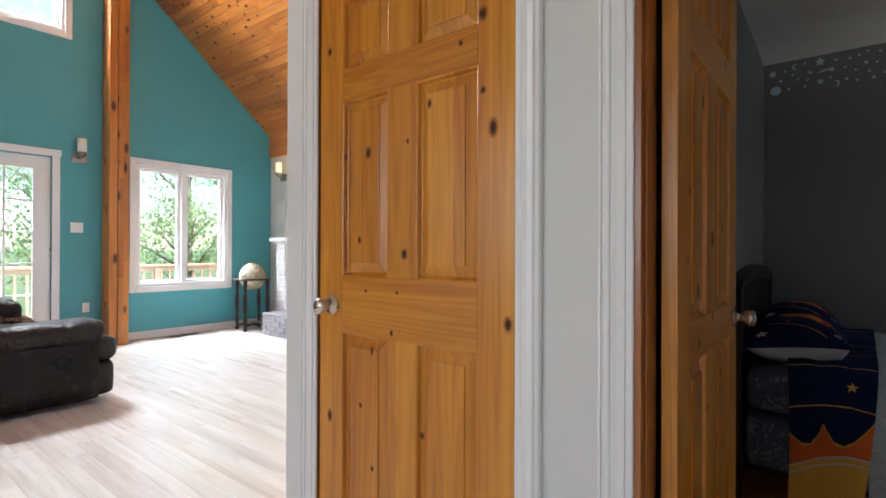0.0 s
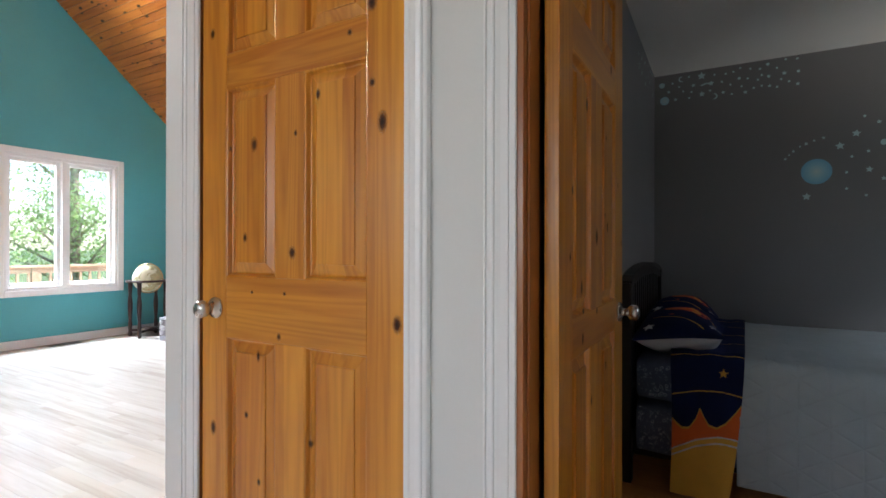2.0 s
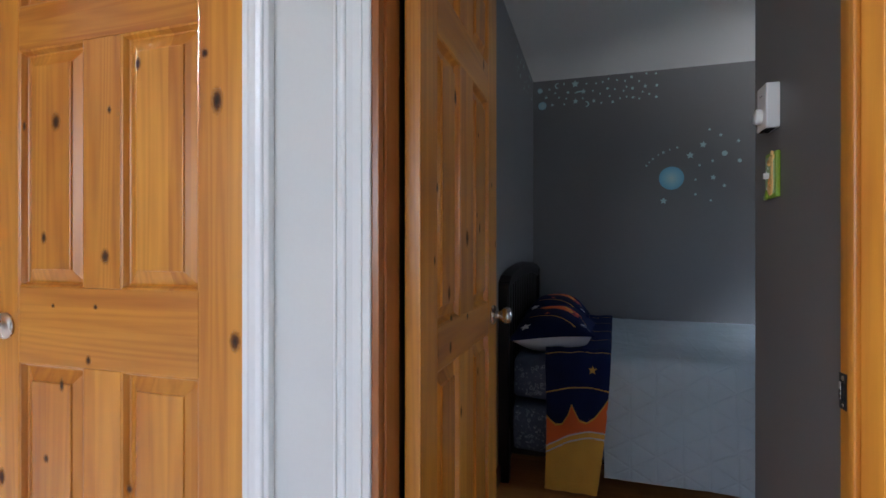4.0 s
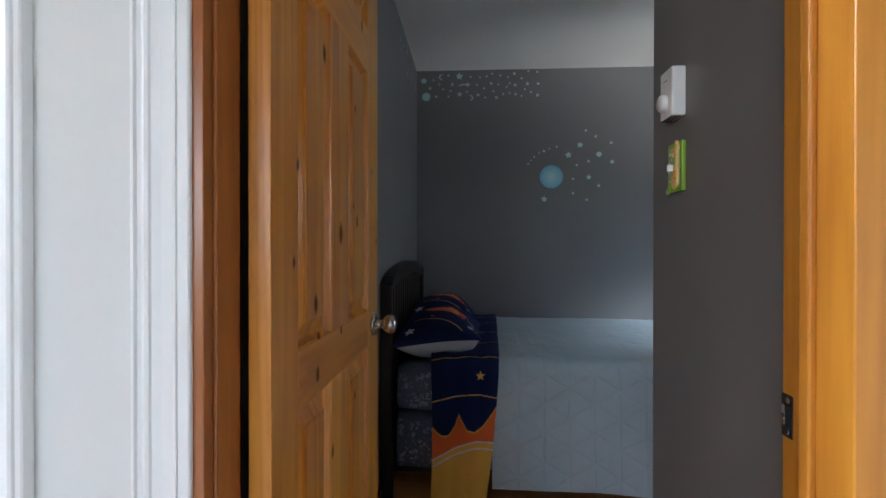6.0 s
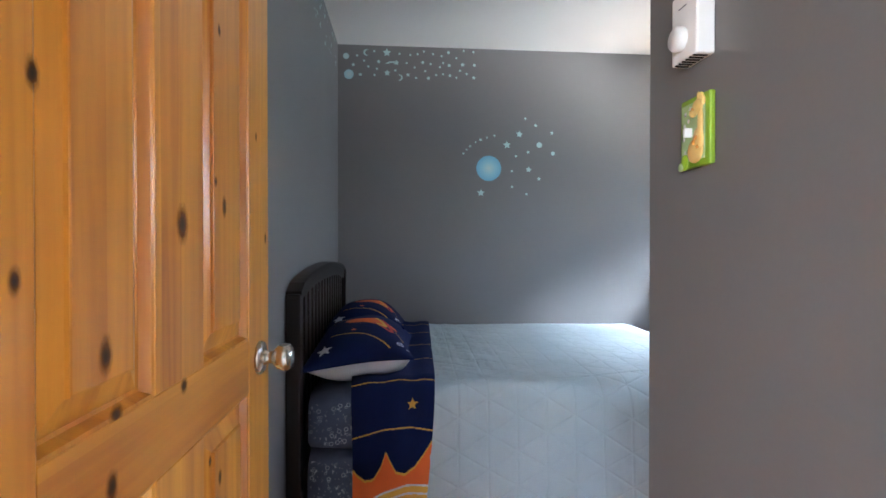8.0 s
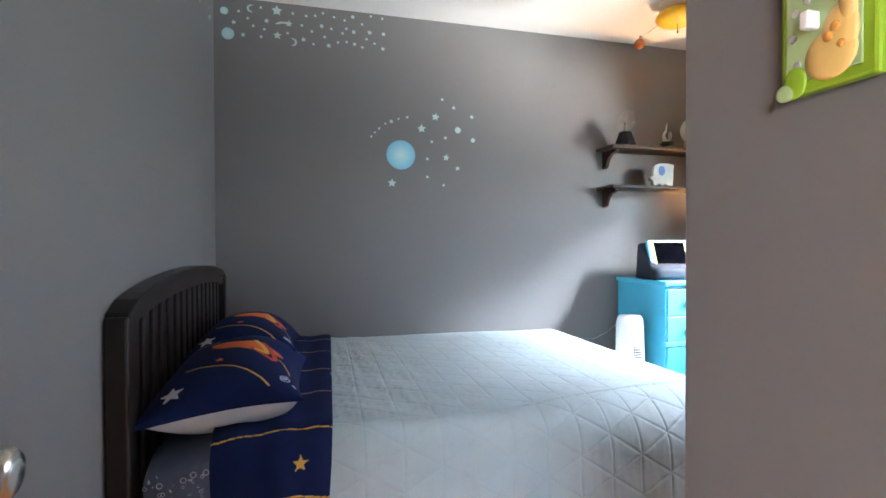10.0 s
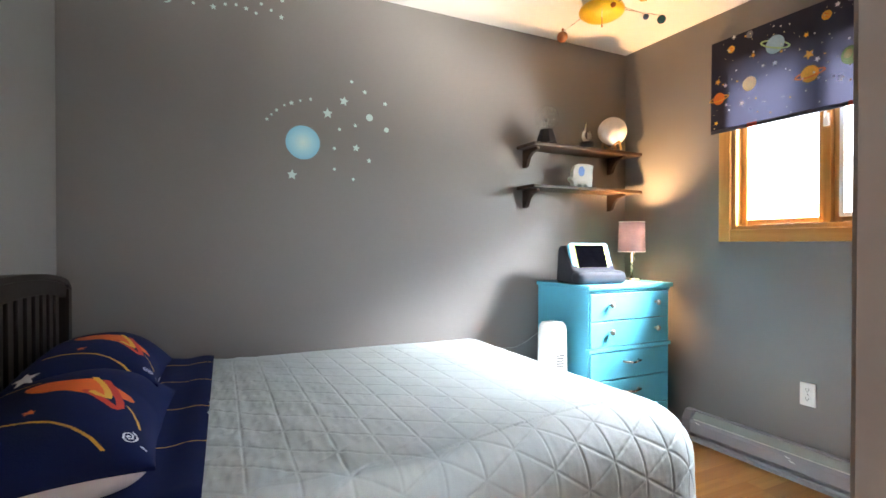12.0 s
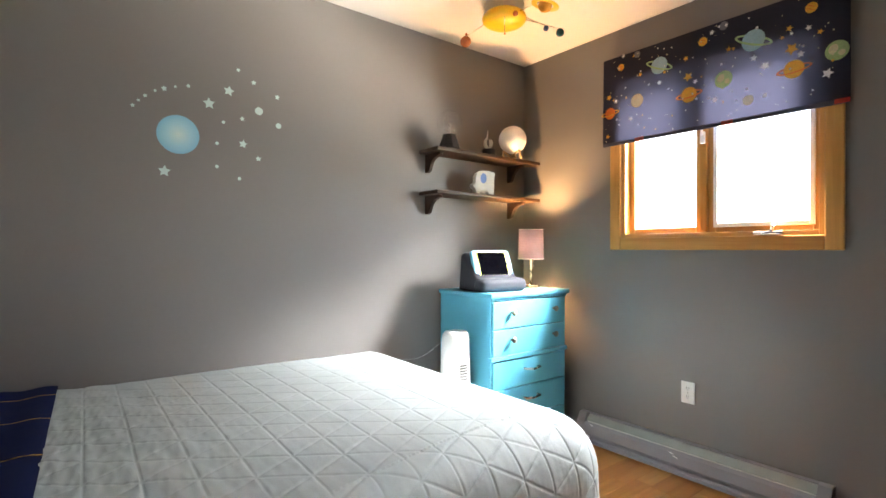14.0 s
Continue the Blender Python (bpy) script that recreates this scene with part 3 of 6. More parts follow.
M["ceiling_boards"] = island_wood()
structure("ceiling_slope_north", slope_boards(EY, EZ, RIDGE, TOPZ, WX, 2.0, 3), M["ceiling_boards"], "sloped ceiling of orange knotty pine boards", "ceiling")
structure("ceiling_slope_south", slope_boards(LOW, EZ, RIDGE, TOPZ, WX, 2.0, 4), M["ceiling_boards"], "sloped ceiling of orange knotty pine boards", "ceiling")
roof = bmesh.new()
for ya, yb in ((EY + 0.5, RIDGE), (LOW - 0.5, RIDGE)):
    za = EZ + 0.03 - SLOPE * 0.5
    prism([(ya, za), (yb, TOPZ + 0.03), (yb, TOPZ + 0.2), (ya, za + 0.17)], 10.4, "x", at=(WX - 0.5, 0, 0), bm=roof)
structure("roof", roof, M["outside_wall"], "plain roof over the living room", "roof")
structure("trim_eave", box((WX, EY - 0.03, 2.505), (CORNER, EY - 0.001, 2.86), 0.004), M["knotty_x"], "pine fascia board under the sloped ceiling", "trim")

# bedroom walls and ceiling
structure("wall_star", box((LX - 0.12, SY, -0.02), (RX + 0.16, SY + 0.14, CZ + 0.1)), M["grey_paint"], "charcoal grey bedroom wall with star decals", "wall")
structure("wall_headboard", box((LX - 0.12, HY1, -0.02), (LX, SY, CZ + 0.1)), M["grey_paint"], "charcoal grey bedroom wall behind the headboard", "wall")
structure("wall_window", wall_cells((TY - 0.7, -0.02), (SY, CZ + 0.1), [BW], "x", (RX, RX + 0.16)), M["grey_paint"], "charcoal grey bedroom wall with a wooden window", "wall")
closet = box((TX, HY1, -0.02), (RX, TY, CZ + 0.002), 0.004)
structure("wall_closet", closet, M["grey_paint"], "charcoal grey closet corner beside the door", "wall")
structure("wall_door_side", wall_cells((LX, -0.02), (TX, CZ), [(DOOR_B[0] - 0.018, -0.1, DOOR_B[1] + 0.018, HEAD + 0.018)], "y", (HY1 + 0.001, HY1 + 0.004)), M["grey_paint"], "charcoal grey paint on the bedroom side of the door wall", "wall")
structure("ceiling_bedroom", box((LX - 0.12, HY1, CZ), (RX + 0.16, SY + 0.14, CZ + 0.14)), M["ceiling_white"], "white bedroom ceiling", "ceiling")

# baseboards
structure("baseboard_gable", box((WX + 0.001, 2.33, 0), (WX + 0.016, EY - 0.002, 0.095), 0.004), M["white_trim"], "white baseboard along the teal wall", "baseboard")
structure("baseboard_gable_2", box((WX + 0.001, 1.70, 0), (WX + 0.016, 2.08, 0.095), 0.004), M["white_trim"], "white baseboard along the teal wall", "baseboard")
structure("baseboard_star", box((LX, SY - 0.014, 0), (RX - 0.002, SY - 0.001, 0.085), 0.004), M["cherry"], "dark red-brown baseboard under the star wall", "baseboard")
structure("baseboard_window", box((RX - 0.014, 3.56, 0), (RX - 0.001, SY - 0.016, 0.085), 0.004), M["cherry"], "dark red-brown baseboard", "baseboard")
structure("baseboard_headboard", box((LX + 0.001, HY1 + 0.02, 0), (LX + 0.014, SY - 0.016, 0.085), 0.004), M["cherry"], "dark red-brown baseboard", "baseboard")


def casing(name, x, z0, z1, side, y=HY0, flat=False, span=None):
    """A moulded white casing strip; side 1: its outer, thick edge on the right. span: a level head piece."""
    prof = [(0.0, 0.0), (0.0, -0.016), (0.002, -0.018), (0.005, -0.018), (0.0065, -0.0135), (0.0135, -0.0135), (0.015, -0.017), (0.019, -0.0185), (0.0235, -0.017),
            (0.025, -0.0135), (0.036, -0.0105), (0.050, -0.0098), (0.0545, -0.0115), (0.0555, -0.0085), (0.068, -0.008), (0.07, -0.006), (0.07, 0.0)]
    prof = [(u, v) if side < 0 else (0.07 - u, v) for u, v in prof]
    bm = bmesh.new()
    if span:
        lo = [bm.verts.new((span[0], y + v - 0.0005, z0 + (0.07 - u if side < 0 else u))) for u, v in prof]
        hi = [bm.verts.new((span[1], y + v - 0.0005, z0 + (0.07 - u if side < 0 else u))) for u, v in prof]
    else:
        lo = [bm.verts.new((x + u, y + v - 0.0005, z0)) for u, v in prof]
        hi = [bm.verts.new((x + u, y + v - 0.0005, z1)) for u, v in prof]
    for i in range(len(prof) - 1):
        bm.faces.new((lo[i], lo[i + 1], hi[i + 1], hi[i]))
    bm.faces.new(lo)
    bm.faces.new(hi[::-1])
    bmesh.ops.recalc_face_normals(bm, faces=bm.faces[:])
    return structure(name, bm, M["white_trim"], "white moulded door casing", "trim")


casing("trim_closet_left", DOOR_A[0] - 0.07, 0, HEAD, -1)
casing("trim_closet_right", DOOR_A[1] + 0.0, 0, HEAD, 1)
casing("trim_closet_head", 0, HEAD, HEAD, -1, span=(DOOR_A[0] - 0.07, DOOR_A[1] + 0.07))
casing("trim_bedroom_left", DOOR_B[0] - 0.015 - 0.07, 0, HEAD, -1)
casing("trim_bedroom_right", JX + 0.005, 0, HEAD, 1, y=JY0 + 0.017)
casing("trim_bedroom_head", 0, HEAD, HEAD, -1, span=(DOOR_B[0] - 0.078, DOOR_B[1] + 0.088))

# pine jambs with their stops, darker on the hinge side; the strike jamb is built out a little
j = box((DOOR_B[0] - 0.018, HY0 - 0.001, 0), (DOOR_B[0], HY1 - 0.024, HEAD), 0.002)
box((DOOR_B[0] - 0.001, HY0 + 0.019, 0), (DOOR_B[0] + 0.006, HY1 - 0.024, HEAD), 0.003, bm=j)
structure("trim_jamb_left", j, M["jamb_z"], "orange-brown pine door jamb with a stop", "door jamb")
j = box((JX, JY0, 0), (DOOR_B[1] + 0.018, JY1, HEAD), 0.002)
box((JX - 0.009, 1.079, 0), (JX + 0.001, 1.098, HEAD), 0.003, bm=j)
structure("trim_jamb_right", j, M["pine_z"], "orange-brown pine door jamb with a stop", "door jamb")
structure("wall_door_return", box((TX - 0.001, JY1 + 0.0005, -0.02), (DOOR_B[1] + 0.0185, HY1, HEAD)), M["grey_paint"], "charcoal grey strip of wall beside the door jamb", "wall")
# near-black strip that puts the hinge gap's shade in as colour; no real seal
structure("trim_door_seal", box((DOOR_B[0] - 0.0175, HY1 - 0.0235, 0), (DOOR_B[0] - 0.010, HY1 + 0.005, HEAD), 0.001), M["dark_gap"], "black strip painting the shade in the hinge gap of the open door", "door seal")
structure("trim_jamb_head", box((DOOR_B[0], HY0 - 0.001, HEAD), (DOOR_B[1], HY1 + 0.006, HEAD + 0.018), 0.002), M["pine_x"], "orange-brown pine head jamb", "door jamb")
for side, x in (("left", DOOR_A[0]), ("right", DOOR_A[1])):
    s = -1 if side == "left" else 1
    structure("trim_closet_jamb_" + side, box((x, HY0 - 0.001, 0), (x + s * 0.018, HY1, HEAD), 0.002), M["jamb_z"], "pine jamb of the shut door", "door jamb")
structure("trim_closet_jamb_head", box((DOOR_A[0], HY0 - 0.001, HEAD), (DOOR_A[1], HY1, HEAD + 0.018), 0.002), M["pine_x"], "pine head jamb of the shut door", "door jamb")
structure("wall_behind_door", box((CORNER + 0.1, 2.0, 0), (LX - 0.12, 2.06, 2.6)), M["hall_paint"], "plain wall closing the space behind the shut door", "wall")


# six-panel pine door; local: hinge side at x = 0, hall face at y = 0 towards -y
def six_panel_door(name, label, hinge_left, knots, xs, rows, knob_z):
    W, T = 0.758, 0.034
    d = thing(name, label, "door", kind="structure")
    xs = (0.0, *xs, W)
    for a, b in ((xs[0], xs[1]), (xs[4], xs[5])):
        part("stile", box((a, 0, 0.008), (b, T, 2.035), 0.0018), M["pine_z"], d)
    for z0, z1 in ((0.008, rows[0][0]), (rows[0][1], rows[1][0]), (rows[1][1], rows[2][0]), (rows[2][1], 2.035)):
        part("rail", box((xs[1] + 0.0004, 0.0003, z0), (xs[4] - 0.0004, T - 0.0003, z1), 0.0015), M["pine_x"], d)
    for z0, z1 in rows:
        part("mullion", box((xs[2], 0.0002, z0 + 0.0004), (xs[3], T - 0.0002, z1 - 0.0004), 0.0015), M["pine_z"], d)
        for a, b in ((xs[1], xs[2]), (xs[3], xs[4])):
            # raised panel: a moulded lip, a deep groove, a wide bevel and a proud field, on both faces
            bm = bmesh.new()
            loops = []
            for inset, y in ((0.0, 0.0015), (0.004, 0.003), (0.009, 0.0150), (0.013, 0.0164), (0.041, 0.0062), (0.0415, 0.0022), (0.044, 0.0014)):
                loops.append([(a + inset, y, z0 + inset), (b - inset, y, z0 + inset), (b - inset, y, z1 - inset), (a + inset, y, z1 - inset)])
            for face in (0, 1):
                rings = [[bm.verts.new((x, y if not face else T - y, z)) for x, y, z in lp] for lp in loops]
                for lo, hi in zip(rings, rings[1:]):
                    for i in range(4):
                        bm.faces.new((lo[i], lo[(i + 1) % 4], hi[(i + 1) % 4], hi[i]))
                bm.faces.new(rings[-1])
            bmesh.ops.recalc_face_normals(bm, faces=bm.faces[:])
            part("panel", bm, M["pine_z"], d)
    kx = W - 0.066 if hinge_left else 0.066
    for face, s in ((0.0, -1), (T, 1)):
        m = Matrix.Translation((kx, face, knob_z)) @ pose(0, 0, 0, 90 if s < 0 else -90)
        knob = part("knob", lathe([(0.0, 0.0), (0.032, 0.0), (0.0325, 0.004), (0.030, 0.008), (0.018, 0.011), (0.0125, 0.016), (0.0115, 0.026), (0.016, 0.031), (0.0235, 0.037), (0.0265, 0.046), (0.026, 0.056), (0.021, 0.063), (0.012, 0.066), (0.0, 0.0665)], 32, None, m, cap=False), M["nickel"], d, "round satin nickel door knob", True)
    hx = -0.001 if hinge_left else W + 0.001
    for z in ((0.25, 1.79)):
        part("hinge", rod((hx, -0.004 if not hinge_left else T + 0.004, z - 0.045), (hx, -0.004 if not hinge_left else T + 0.004, z + 0.045), 0.0055), M["dark_steel"], d, "small dark steel hinge", True)
    part("latch_plate", box((W - 0.0005 if hinge_left else -0.0015, 0.006, knob_z - 0.028), (W + 0.0015 if hinge_left else 0.0005, 0.029, knob_z + 0.028)), M["brass"], d)
    rng = random.Random(7)
    for x, z, r, tall in knots:
        r *= 1.15
        n = 14
        ol = [(x + r * math.cos(2 * math.pi * i / n) * rng.uniform(0.9, 1.1), z + r * tall * math.sin(2 * math.pi * i / n) * rng.uniform(0.9, 1.1)) for i in range(n)]
        y = -0.0006
        inside = [i for i, (p, q) in enumerate(((xs[1], xs[2]), (xs[3], xs[4]))) if p < x < q]
        if inside and any(lo < z < hi for lo, hi in rows):
            y = 0.0008
        bm = bmesh.new()
        bm.faces.new([bm.verts.new((u, y, v)) for u, v in ol])
        bmesh.ops.recalc_face_normals(bm, faces=bm.faces[:])
        part("knot", bm, M["knot"], d)
    return d


K1 = [(-1.148, 1.413, 0.016, 1.5), (-1.251, 1.411, 0.007, 2.0), (-0.688, 1.423, 0.017, 1.7), (-0.718, 1.524, 0.010, 1.2), (-0.721, 1.723, 0.017, 1.2), (-1.334, 1.775, 0.012, 1.5),
      (-0.791, 1.664, 0.009, 1.1), (-0.993, 1.099, 0.013, 1.4), (-0.981, 1.428, 0.007, 1.4), (-1.187, 1.143, 0.010, 1.6), (-1.328, 0.559, 0.014, 1.7)]
K2 = [(-1.129, 0.800, 0.008, 2.2), (-1.179, 0.622, 0.009, 1.2), (-0.923, 0.586, 0.011, 1.2), (-0.642, 0.927, 0.014, 1.6), (-1.044, 0.863, 0.009, 1.3), (-1.022, 0.984, 0.007, 0.9),
      (-1.155, 0.983, 0.006, 1.0), (-0.9, 1.524, 0.009, 1.8), (-1.126, 0.436, 0.008, 1.5)]
shut = six_panel_door("door_1", "shut knotty pine six-panel door with a round knob", False, [(x + 1.382, z, r, t) for x, z, r, t in K1 + K2],
                      (0.112, 0.321, 0.433, 0.646), ((0.24, 0.843), (1.026, 1.594), (1.698, 1.925)), 0.929)
shut.matrix_world = pose(-1.382, 1.0895, 0)
K3 = [(0.105, 1.25, 0.009, 1.6), (0.087, 1.091, 0.007, 1.8), (0.199, 1.012, 0.012, 1.7), (0.216, 0.949, 0.012, 0.9), (0.205, 0.882, 0.011, 1.5), (0.361, 1.146, 0.017, 1.6),
      (0.363, 0.936, 0.011, 1.0), (0.489, 0.758, 0.007, 2.0), (0.476, 1.214, 0.007, 1.2), (0.734, 1.132, 0.007, 1.8), (0.492, 1.449, 0.007, 1.5), (0.511, 1.18, 0.010, 1.8),
      (0.674, 1.325, 0.006, 1.5), (0.252, 1.491, 0.012, 1.9), (0.558, 1.679, 0.010, 1.8), (0.45, 0.80, 0.006, 1.4), (0.30, 0.70, 0.009, 1.8)]
leaf = six_panel_door("door_2", "knotty pine six-panel door standing open into the bedroom", True, K3,
                      (0.108, 0.292, 0.428, 0.630), ((0.20, 0.846), (0.944, 1.588), (1.70, 1.92)), 0.898)
leaf.matrix_world = pose(-0.271, 1.172, 0, 0, 0, 89.45)

sp = thing("strike_plate", "dull steel strike plate screwed to the pine jamb", "strike plate", (JX, 1.130, 0.903))
part("plate", box((-0.0016, -0.010, -0.027), (0.0, 0.0115, 0.027), 0.0006), M["dark_steel"], sp)
part("bolt_hole", box((-0.0022, -0.008, -0.013), (-0.0012, 0.004, 0.013)), M["dark_gap"], sp)
part("lip", box((-0.003, 0.004, -0.013), (-0.0016, 0.009, 0.013), 0.0005), M["nickel"], sp)
for z in (-0.020, 0.020):
    part("screw", lathe([(0.004, 0), (0.003, 0.001)], 12, None, pose(-0.0016, -0.001, z, 0, -90, 0)), M["nickel"], sp)


# ---- windows ----
def frame_bars(u0, v0, u1, v1, w, d0, d1, bevel=0.003):
    """Four bars round an opening on an x plane: two upright, two level."""
    up = [box((d0, u0, v0), (d1, u0 + w, v1), bevel), box((d0, u1 - w, v0), (d1, u1, v1), bevel)]
    lv = [box((d0, u0 + w, v0), (d1, u1 - w, v0 + w), bevel), box((d0, u0 + w, v1 - w), (d1, u1 - w, v1), bevel)]
    return up, lv


def white_window(name, o, label, halves=2, trim=0.07):
    w = thing(name, label, "window", (WX, 0, 0), kind="structure")
    up, lv = frame_bars(o[0] - trim, o[1] - trim, o[2] + trim, o[3] + trim, trim, 0.001, 0.022, 0.005)
    for b in up + lv:
        part("casing", b, M["white_trim"], w)
    up, lv = frame_bars(o[0], o[1], o[2], o[3], 0.035, -0.14, 0.004, 0.003)
    for b in up + lv:
        part("window_frame", b, M["white_trim"], w)
    mid = (o[0] + o[2]) / 2
    if halves == 2:
        part("centre_post", box((-0.12, mid - 0.03, o[1] + 0.035), (0.002, mid + 0.03, o[3] - 0.035), 0.004), M["white_trim"], w)
        zones = [(o[0] + 0.035, mid - 0.03), (mid + 0.03, o[2] - 0.035)]
    else:
        zones = [(o[0] + 0.035, o[2] - 0.035)]
    for a, b in zones:
        up, lv = frame_bars(a, o[1] + 0.035, b, o[3] - 0.035, 0.04, -0.10, -0.05, 0.004)
        for q in up + lv:
            part("sash", q, M["white_trim"], w)
        g = part("pane", box((-0.077, a + 0.03, o[1] + 0.065), (-0.073, b - 0.03, o[3] - 0.065)), M["glass"], w)
        g.visible_shadow = False
    cr = part("crank", box((0.002, o[2] - 0.33, o[1] + 0.036), (0.022, o[2] - 0.24, o[1] + 0.05), 0.004), M["white_plastic"], w)
    part("crank_handle", rod((0.014, o[2] - 0.27, o[1] + 0.05), (0.03, o[2] - 0.21, o[1] + 0.066), 0.006), M["nickel"], cr)
    return w


white_window("window_1", W1, "white double casement window in the teal wall")
white_window("window_2", W2, "white high window in the teal gable", 1, 0.065)

pd = thing("door_3", "white patio door with fifteen small panes", "door", (WX, 0, 0), kind="structure")
part("casing", box((0.001, PD[2], 0), (0.024, PD[2] + 0.07, PD[3] + 0.005), 0.006), M["white_trim"], pd)
part("casing", box((0.001, PD[0] - 0.07, 0), (0.024, PD[0], PD[3] + 0.005), 0.006), M["white_trim"], pd)
part("head_casing", box((0.001, PD[0] - 0.08, PD[3] + 0.006), (0.03, PD[2] + 0.08, PD[3] + 0.08), 0.006), M["white_trim"], pd)
gy0, gy1, gz0, gz1 = 0.76, 1.467, 0.27, 1.98
part("stile", box((-0.07, PD[0] + 0.005, 0.01), (-0.025, gy0, PD[3] - 0.005), 0.004), M["white_trim"], pd)
part("stile", box((-0.07, gy1, 0.01), (-0.025, PD[2] - 0.005, PD[3] - 0.005), 0.004), M["white_trim"], pd)
part("rail", box((-0.07, gy0, 0.01), (-0.025, gy1, gz0), 0.004), M["white_trim"], pd)
part("rail", box((-0.07, gy0, gz1), (-0.025, gy1, PD[3] - 0.005), 0.004), M["white_trim"], pd)
for i in range(1, 3):
    y = gy0 + (gy1 - gy0) * i / 3
    part("muntin", box((-0.06, y - 0.009, gz0), (-0.03, y + 0.009, gz1), 0.003), M["white_trim"], pd)
for i in range(1, 5):
    z = gz0 + (gz1 - gz0) * i / 5
    part("muntin", box((-0.058, gy0, z - 0.009), (-0.032, gy1, z + 0.009), 0.003), M["white_trim"], pd)
for i in range(3):
    for j in range(5):
        a, b = gy0 + (gy1 - gy0) * i / 3, gz0 + (gz1 - gz0) * j / 5
        g = part("pane", box((-0.047, a + 0.006, b + 0.006), (-0.043, a + (gy1 - gy0) / 3 - 0.006, b + (gz1 - gz0) / 5 - 0.006)), M["glass"], pd)
        g.visible_shadow = False
for z in (0.25, 1.07, 1.85):
    part("hinge", rod((-0.018, PD[2] - 0.006, z - 0.05), (-0.018, PD[2] - 0.006, z + 0.05), 0.007), M["nickel"], pd, "nickel hinge", True)

# bedroom window: golden wood casing and two sashes, one with a crank
bw = thing("window_3", "golden wood window with two sashes and a crank", "window", (RX, 0, 0), kind="structure")
up, lv = frame_bars(BW[0] - 0.065, BW[1] - 0.065, BW[2] + 0.065, BW[3] + 0.065, 0.065, -0.020, -0.001, 0.005)
for b in up:
    part("casing", b, M["window_oak_z"], bw)
for b in lv:
    part("casing", b, M["window_oak"], bw)
up, lv = frame_bars(BW[0], BW[1], BW[2], BW[3], 0.022, -0.004, 0.13, 0.002)
for b in up:
    part("window_frame", b, M["window_oak_z"], bw)
for b in lv:
    part("window_frame", b, M["window_oak"], bw)
mid = 2.852
part("centre_post", box((0.02, mid - 0.016, BW[1] + 0.022), (0.12, mid + 0.016, BW[3] - 0.022), 0.003), M["window_oak_z"], bw)
for a, b, wd in ((mid + 0.016, BW[2] - 0.022, 0.030), (BW[0] + 0.022, mid - 0.016, 0.034)):
    up, lv = frame_bars(a, BW[1] + 0.022, b, BW[3] - 0.022, wd, 0.045, 0.09, 0.004)
    for q in up:
        part("sash", q, M["window_oak_z"], bw)
    for q in lv:
        part("sash", q, M["window_oak"], bw)
    g = part("pane", box((0.064, a + 0.024, BW[1] + 0.044), (0.068, b - 0.024, BW[3] - 0.044)), M["glass"], bw)
    g.visible_shadow = False
up, lv = frame_bars(BW[0] + 0.046, BW[1] + 0.046, mid - 0.042, BW[3] - 0.046, 0.020, 0.034, 0.0445, 0.002)
for q in up + lv:
    part("screen_frame", q, M["white_plastic"], bw, "white insect screen frame")
cr = part("crank", box((-0.012, 2.50, BW[1] + 0.004), (0.02, 2.62, BW[1] + 0.020), 0.005), M["nickel"], bw, "nickel window crank")
part("crank_handle", rod((-0.002, 2.55, BW[1] + 0.02), (-0.012, 2.535, BW[1] + 0.05), 0.007), M["nickel"], cr)
lk = part("lock_lever", box((0.008, mid - 0.012, 1.66), (0.022, mid + 0.012, 1.72), 0.004), M["white_plastic"], bw, "white sash lock lever")
part("lever", rod((0.005, mid, 1.70), (-0.004, mid - 0.004, 1.78), 0.006), M["white_plastic"], lk)

# ---- bedroom: bed ----
BX0, BX1, BY0, BY1, BTOP = -0.325, 1.475, 2.60, 3.97, 0.615


def drape(u, v, U, V0, V1, top, r, flare):
    """Cloth over a bed: flat to the edges, then bending down; corners fall as a cone. Arrays in, arrays out."""
    du = np.maximum(0, u - U)
    dv = np.where(v < V0, v - V0, np.where(v > V1, v - V1, 0.0))
    h = np.hypot(du, dv)
    safe = np.where(h > 1e-9, h, 1)
    q = math.pi * r / 2
    a = np.minimum(h, q) / r
    rest = np.maximum(0, h - q)
    out = r * np.sin(a) + rest * flare
    drop = r * (1 - np.cos(a)) + rest * math.sqrt(1 - flare ** 2)
    return np.minimum(u, U) + out * du / safe, np.clip(v, V0, V1) + out * dv / safe, top - drop, h


def stitched(x, y, z, lift):
    """Moves a grid of points outwards along its normals by lift."""
    P = np.stack([x, y, z], -1)
    du, dv = np.gradient(P, axis=0), np.gradient(P, axis=1)
    n = np.cross(du, dv)
    n /= np.linalg.norm(n, axis=-1, keepdims=True) + 1e-12
    return P + n * lift[..., None]


def wrinkle(u, v, k, seed):
    rng = np.random.RandomState(seed)
    out = np.zeros_like(u)
    for _ in range(14):
        a, f, p = rng.uniform(0, 2 * math.pi), rng.uniform(3, k), rng.uniform(0, 6.28)
        out += np.sin((u * math.cos(a) + v * math.sin(a)) * f + p + 1.3 * np.sin(u * 5 + v * 3 + p)) / f ** 0.7
    return out / 3.0


def grid_mesh(name, P, material, parent, label="", index=None):
    nu, nv = P.shape[0] - 1, P.shape[1] - 1
    ids = np.arange((nu + 1) * (nv + 1)).reshape(nu + 1, nv + 1)
    faces = np.stack([ids[:-1, :-1], ids[1:, :-1], ids[1:, 1:], ids[:-1, 1:]], -1).reshape(-1, 4).tolist()
    return raw(name, P.reshape(-1, 3), faces, material, parent, label, True, index)


bed = thing("bed", "dark espresso wooden bed with slatted arched headboard", "bed", (0, 0, 0))
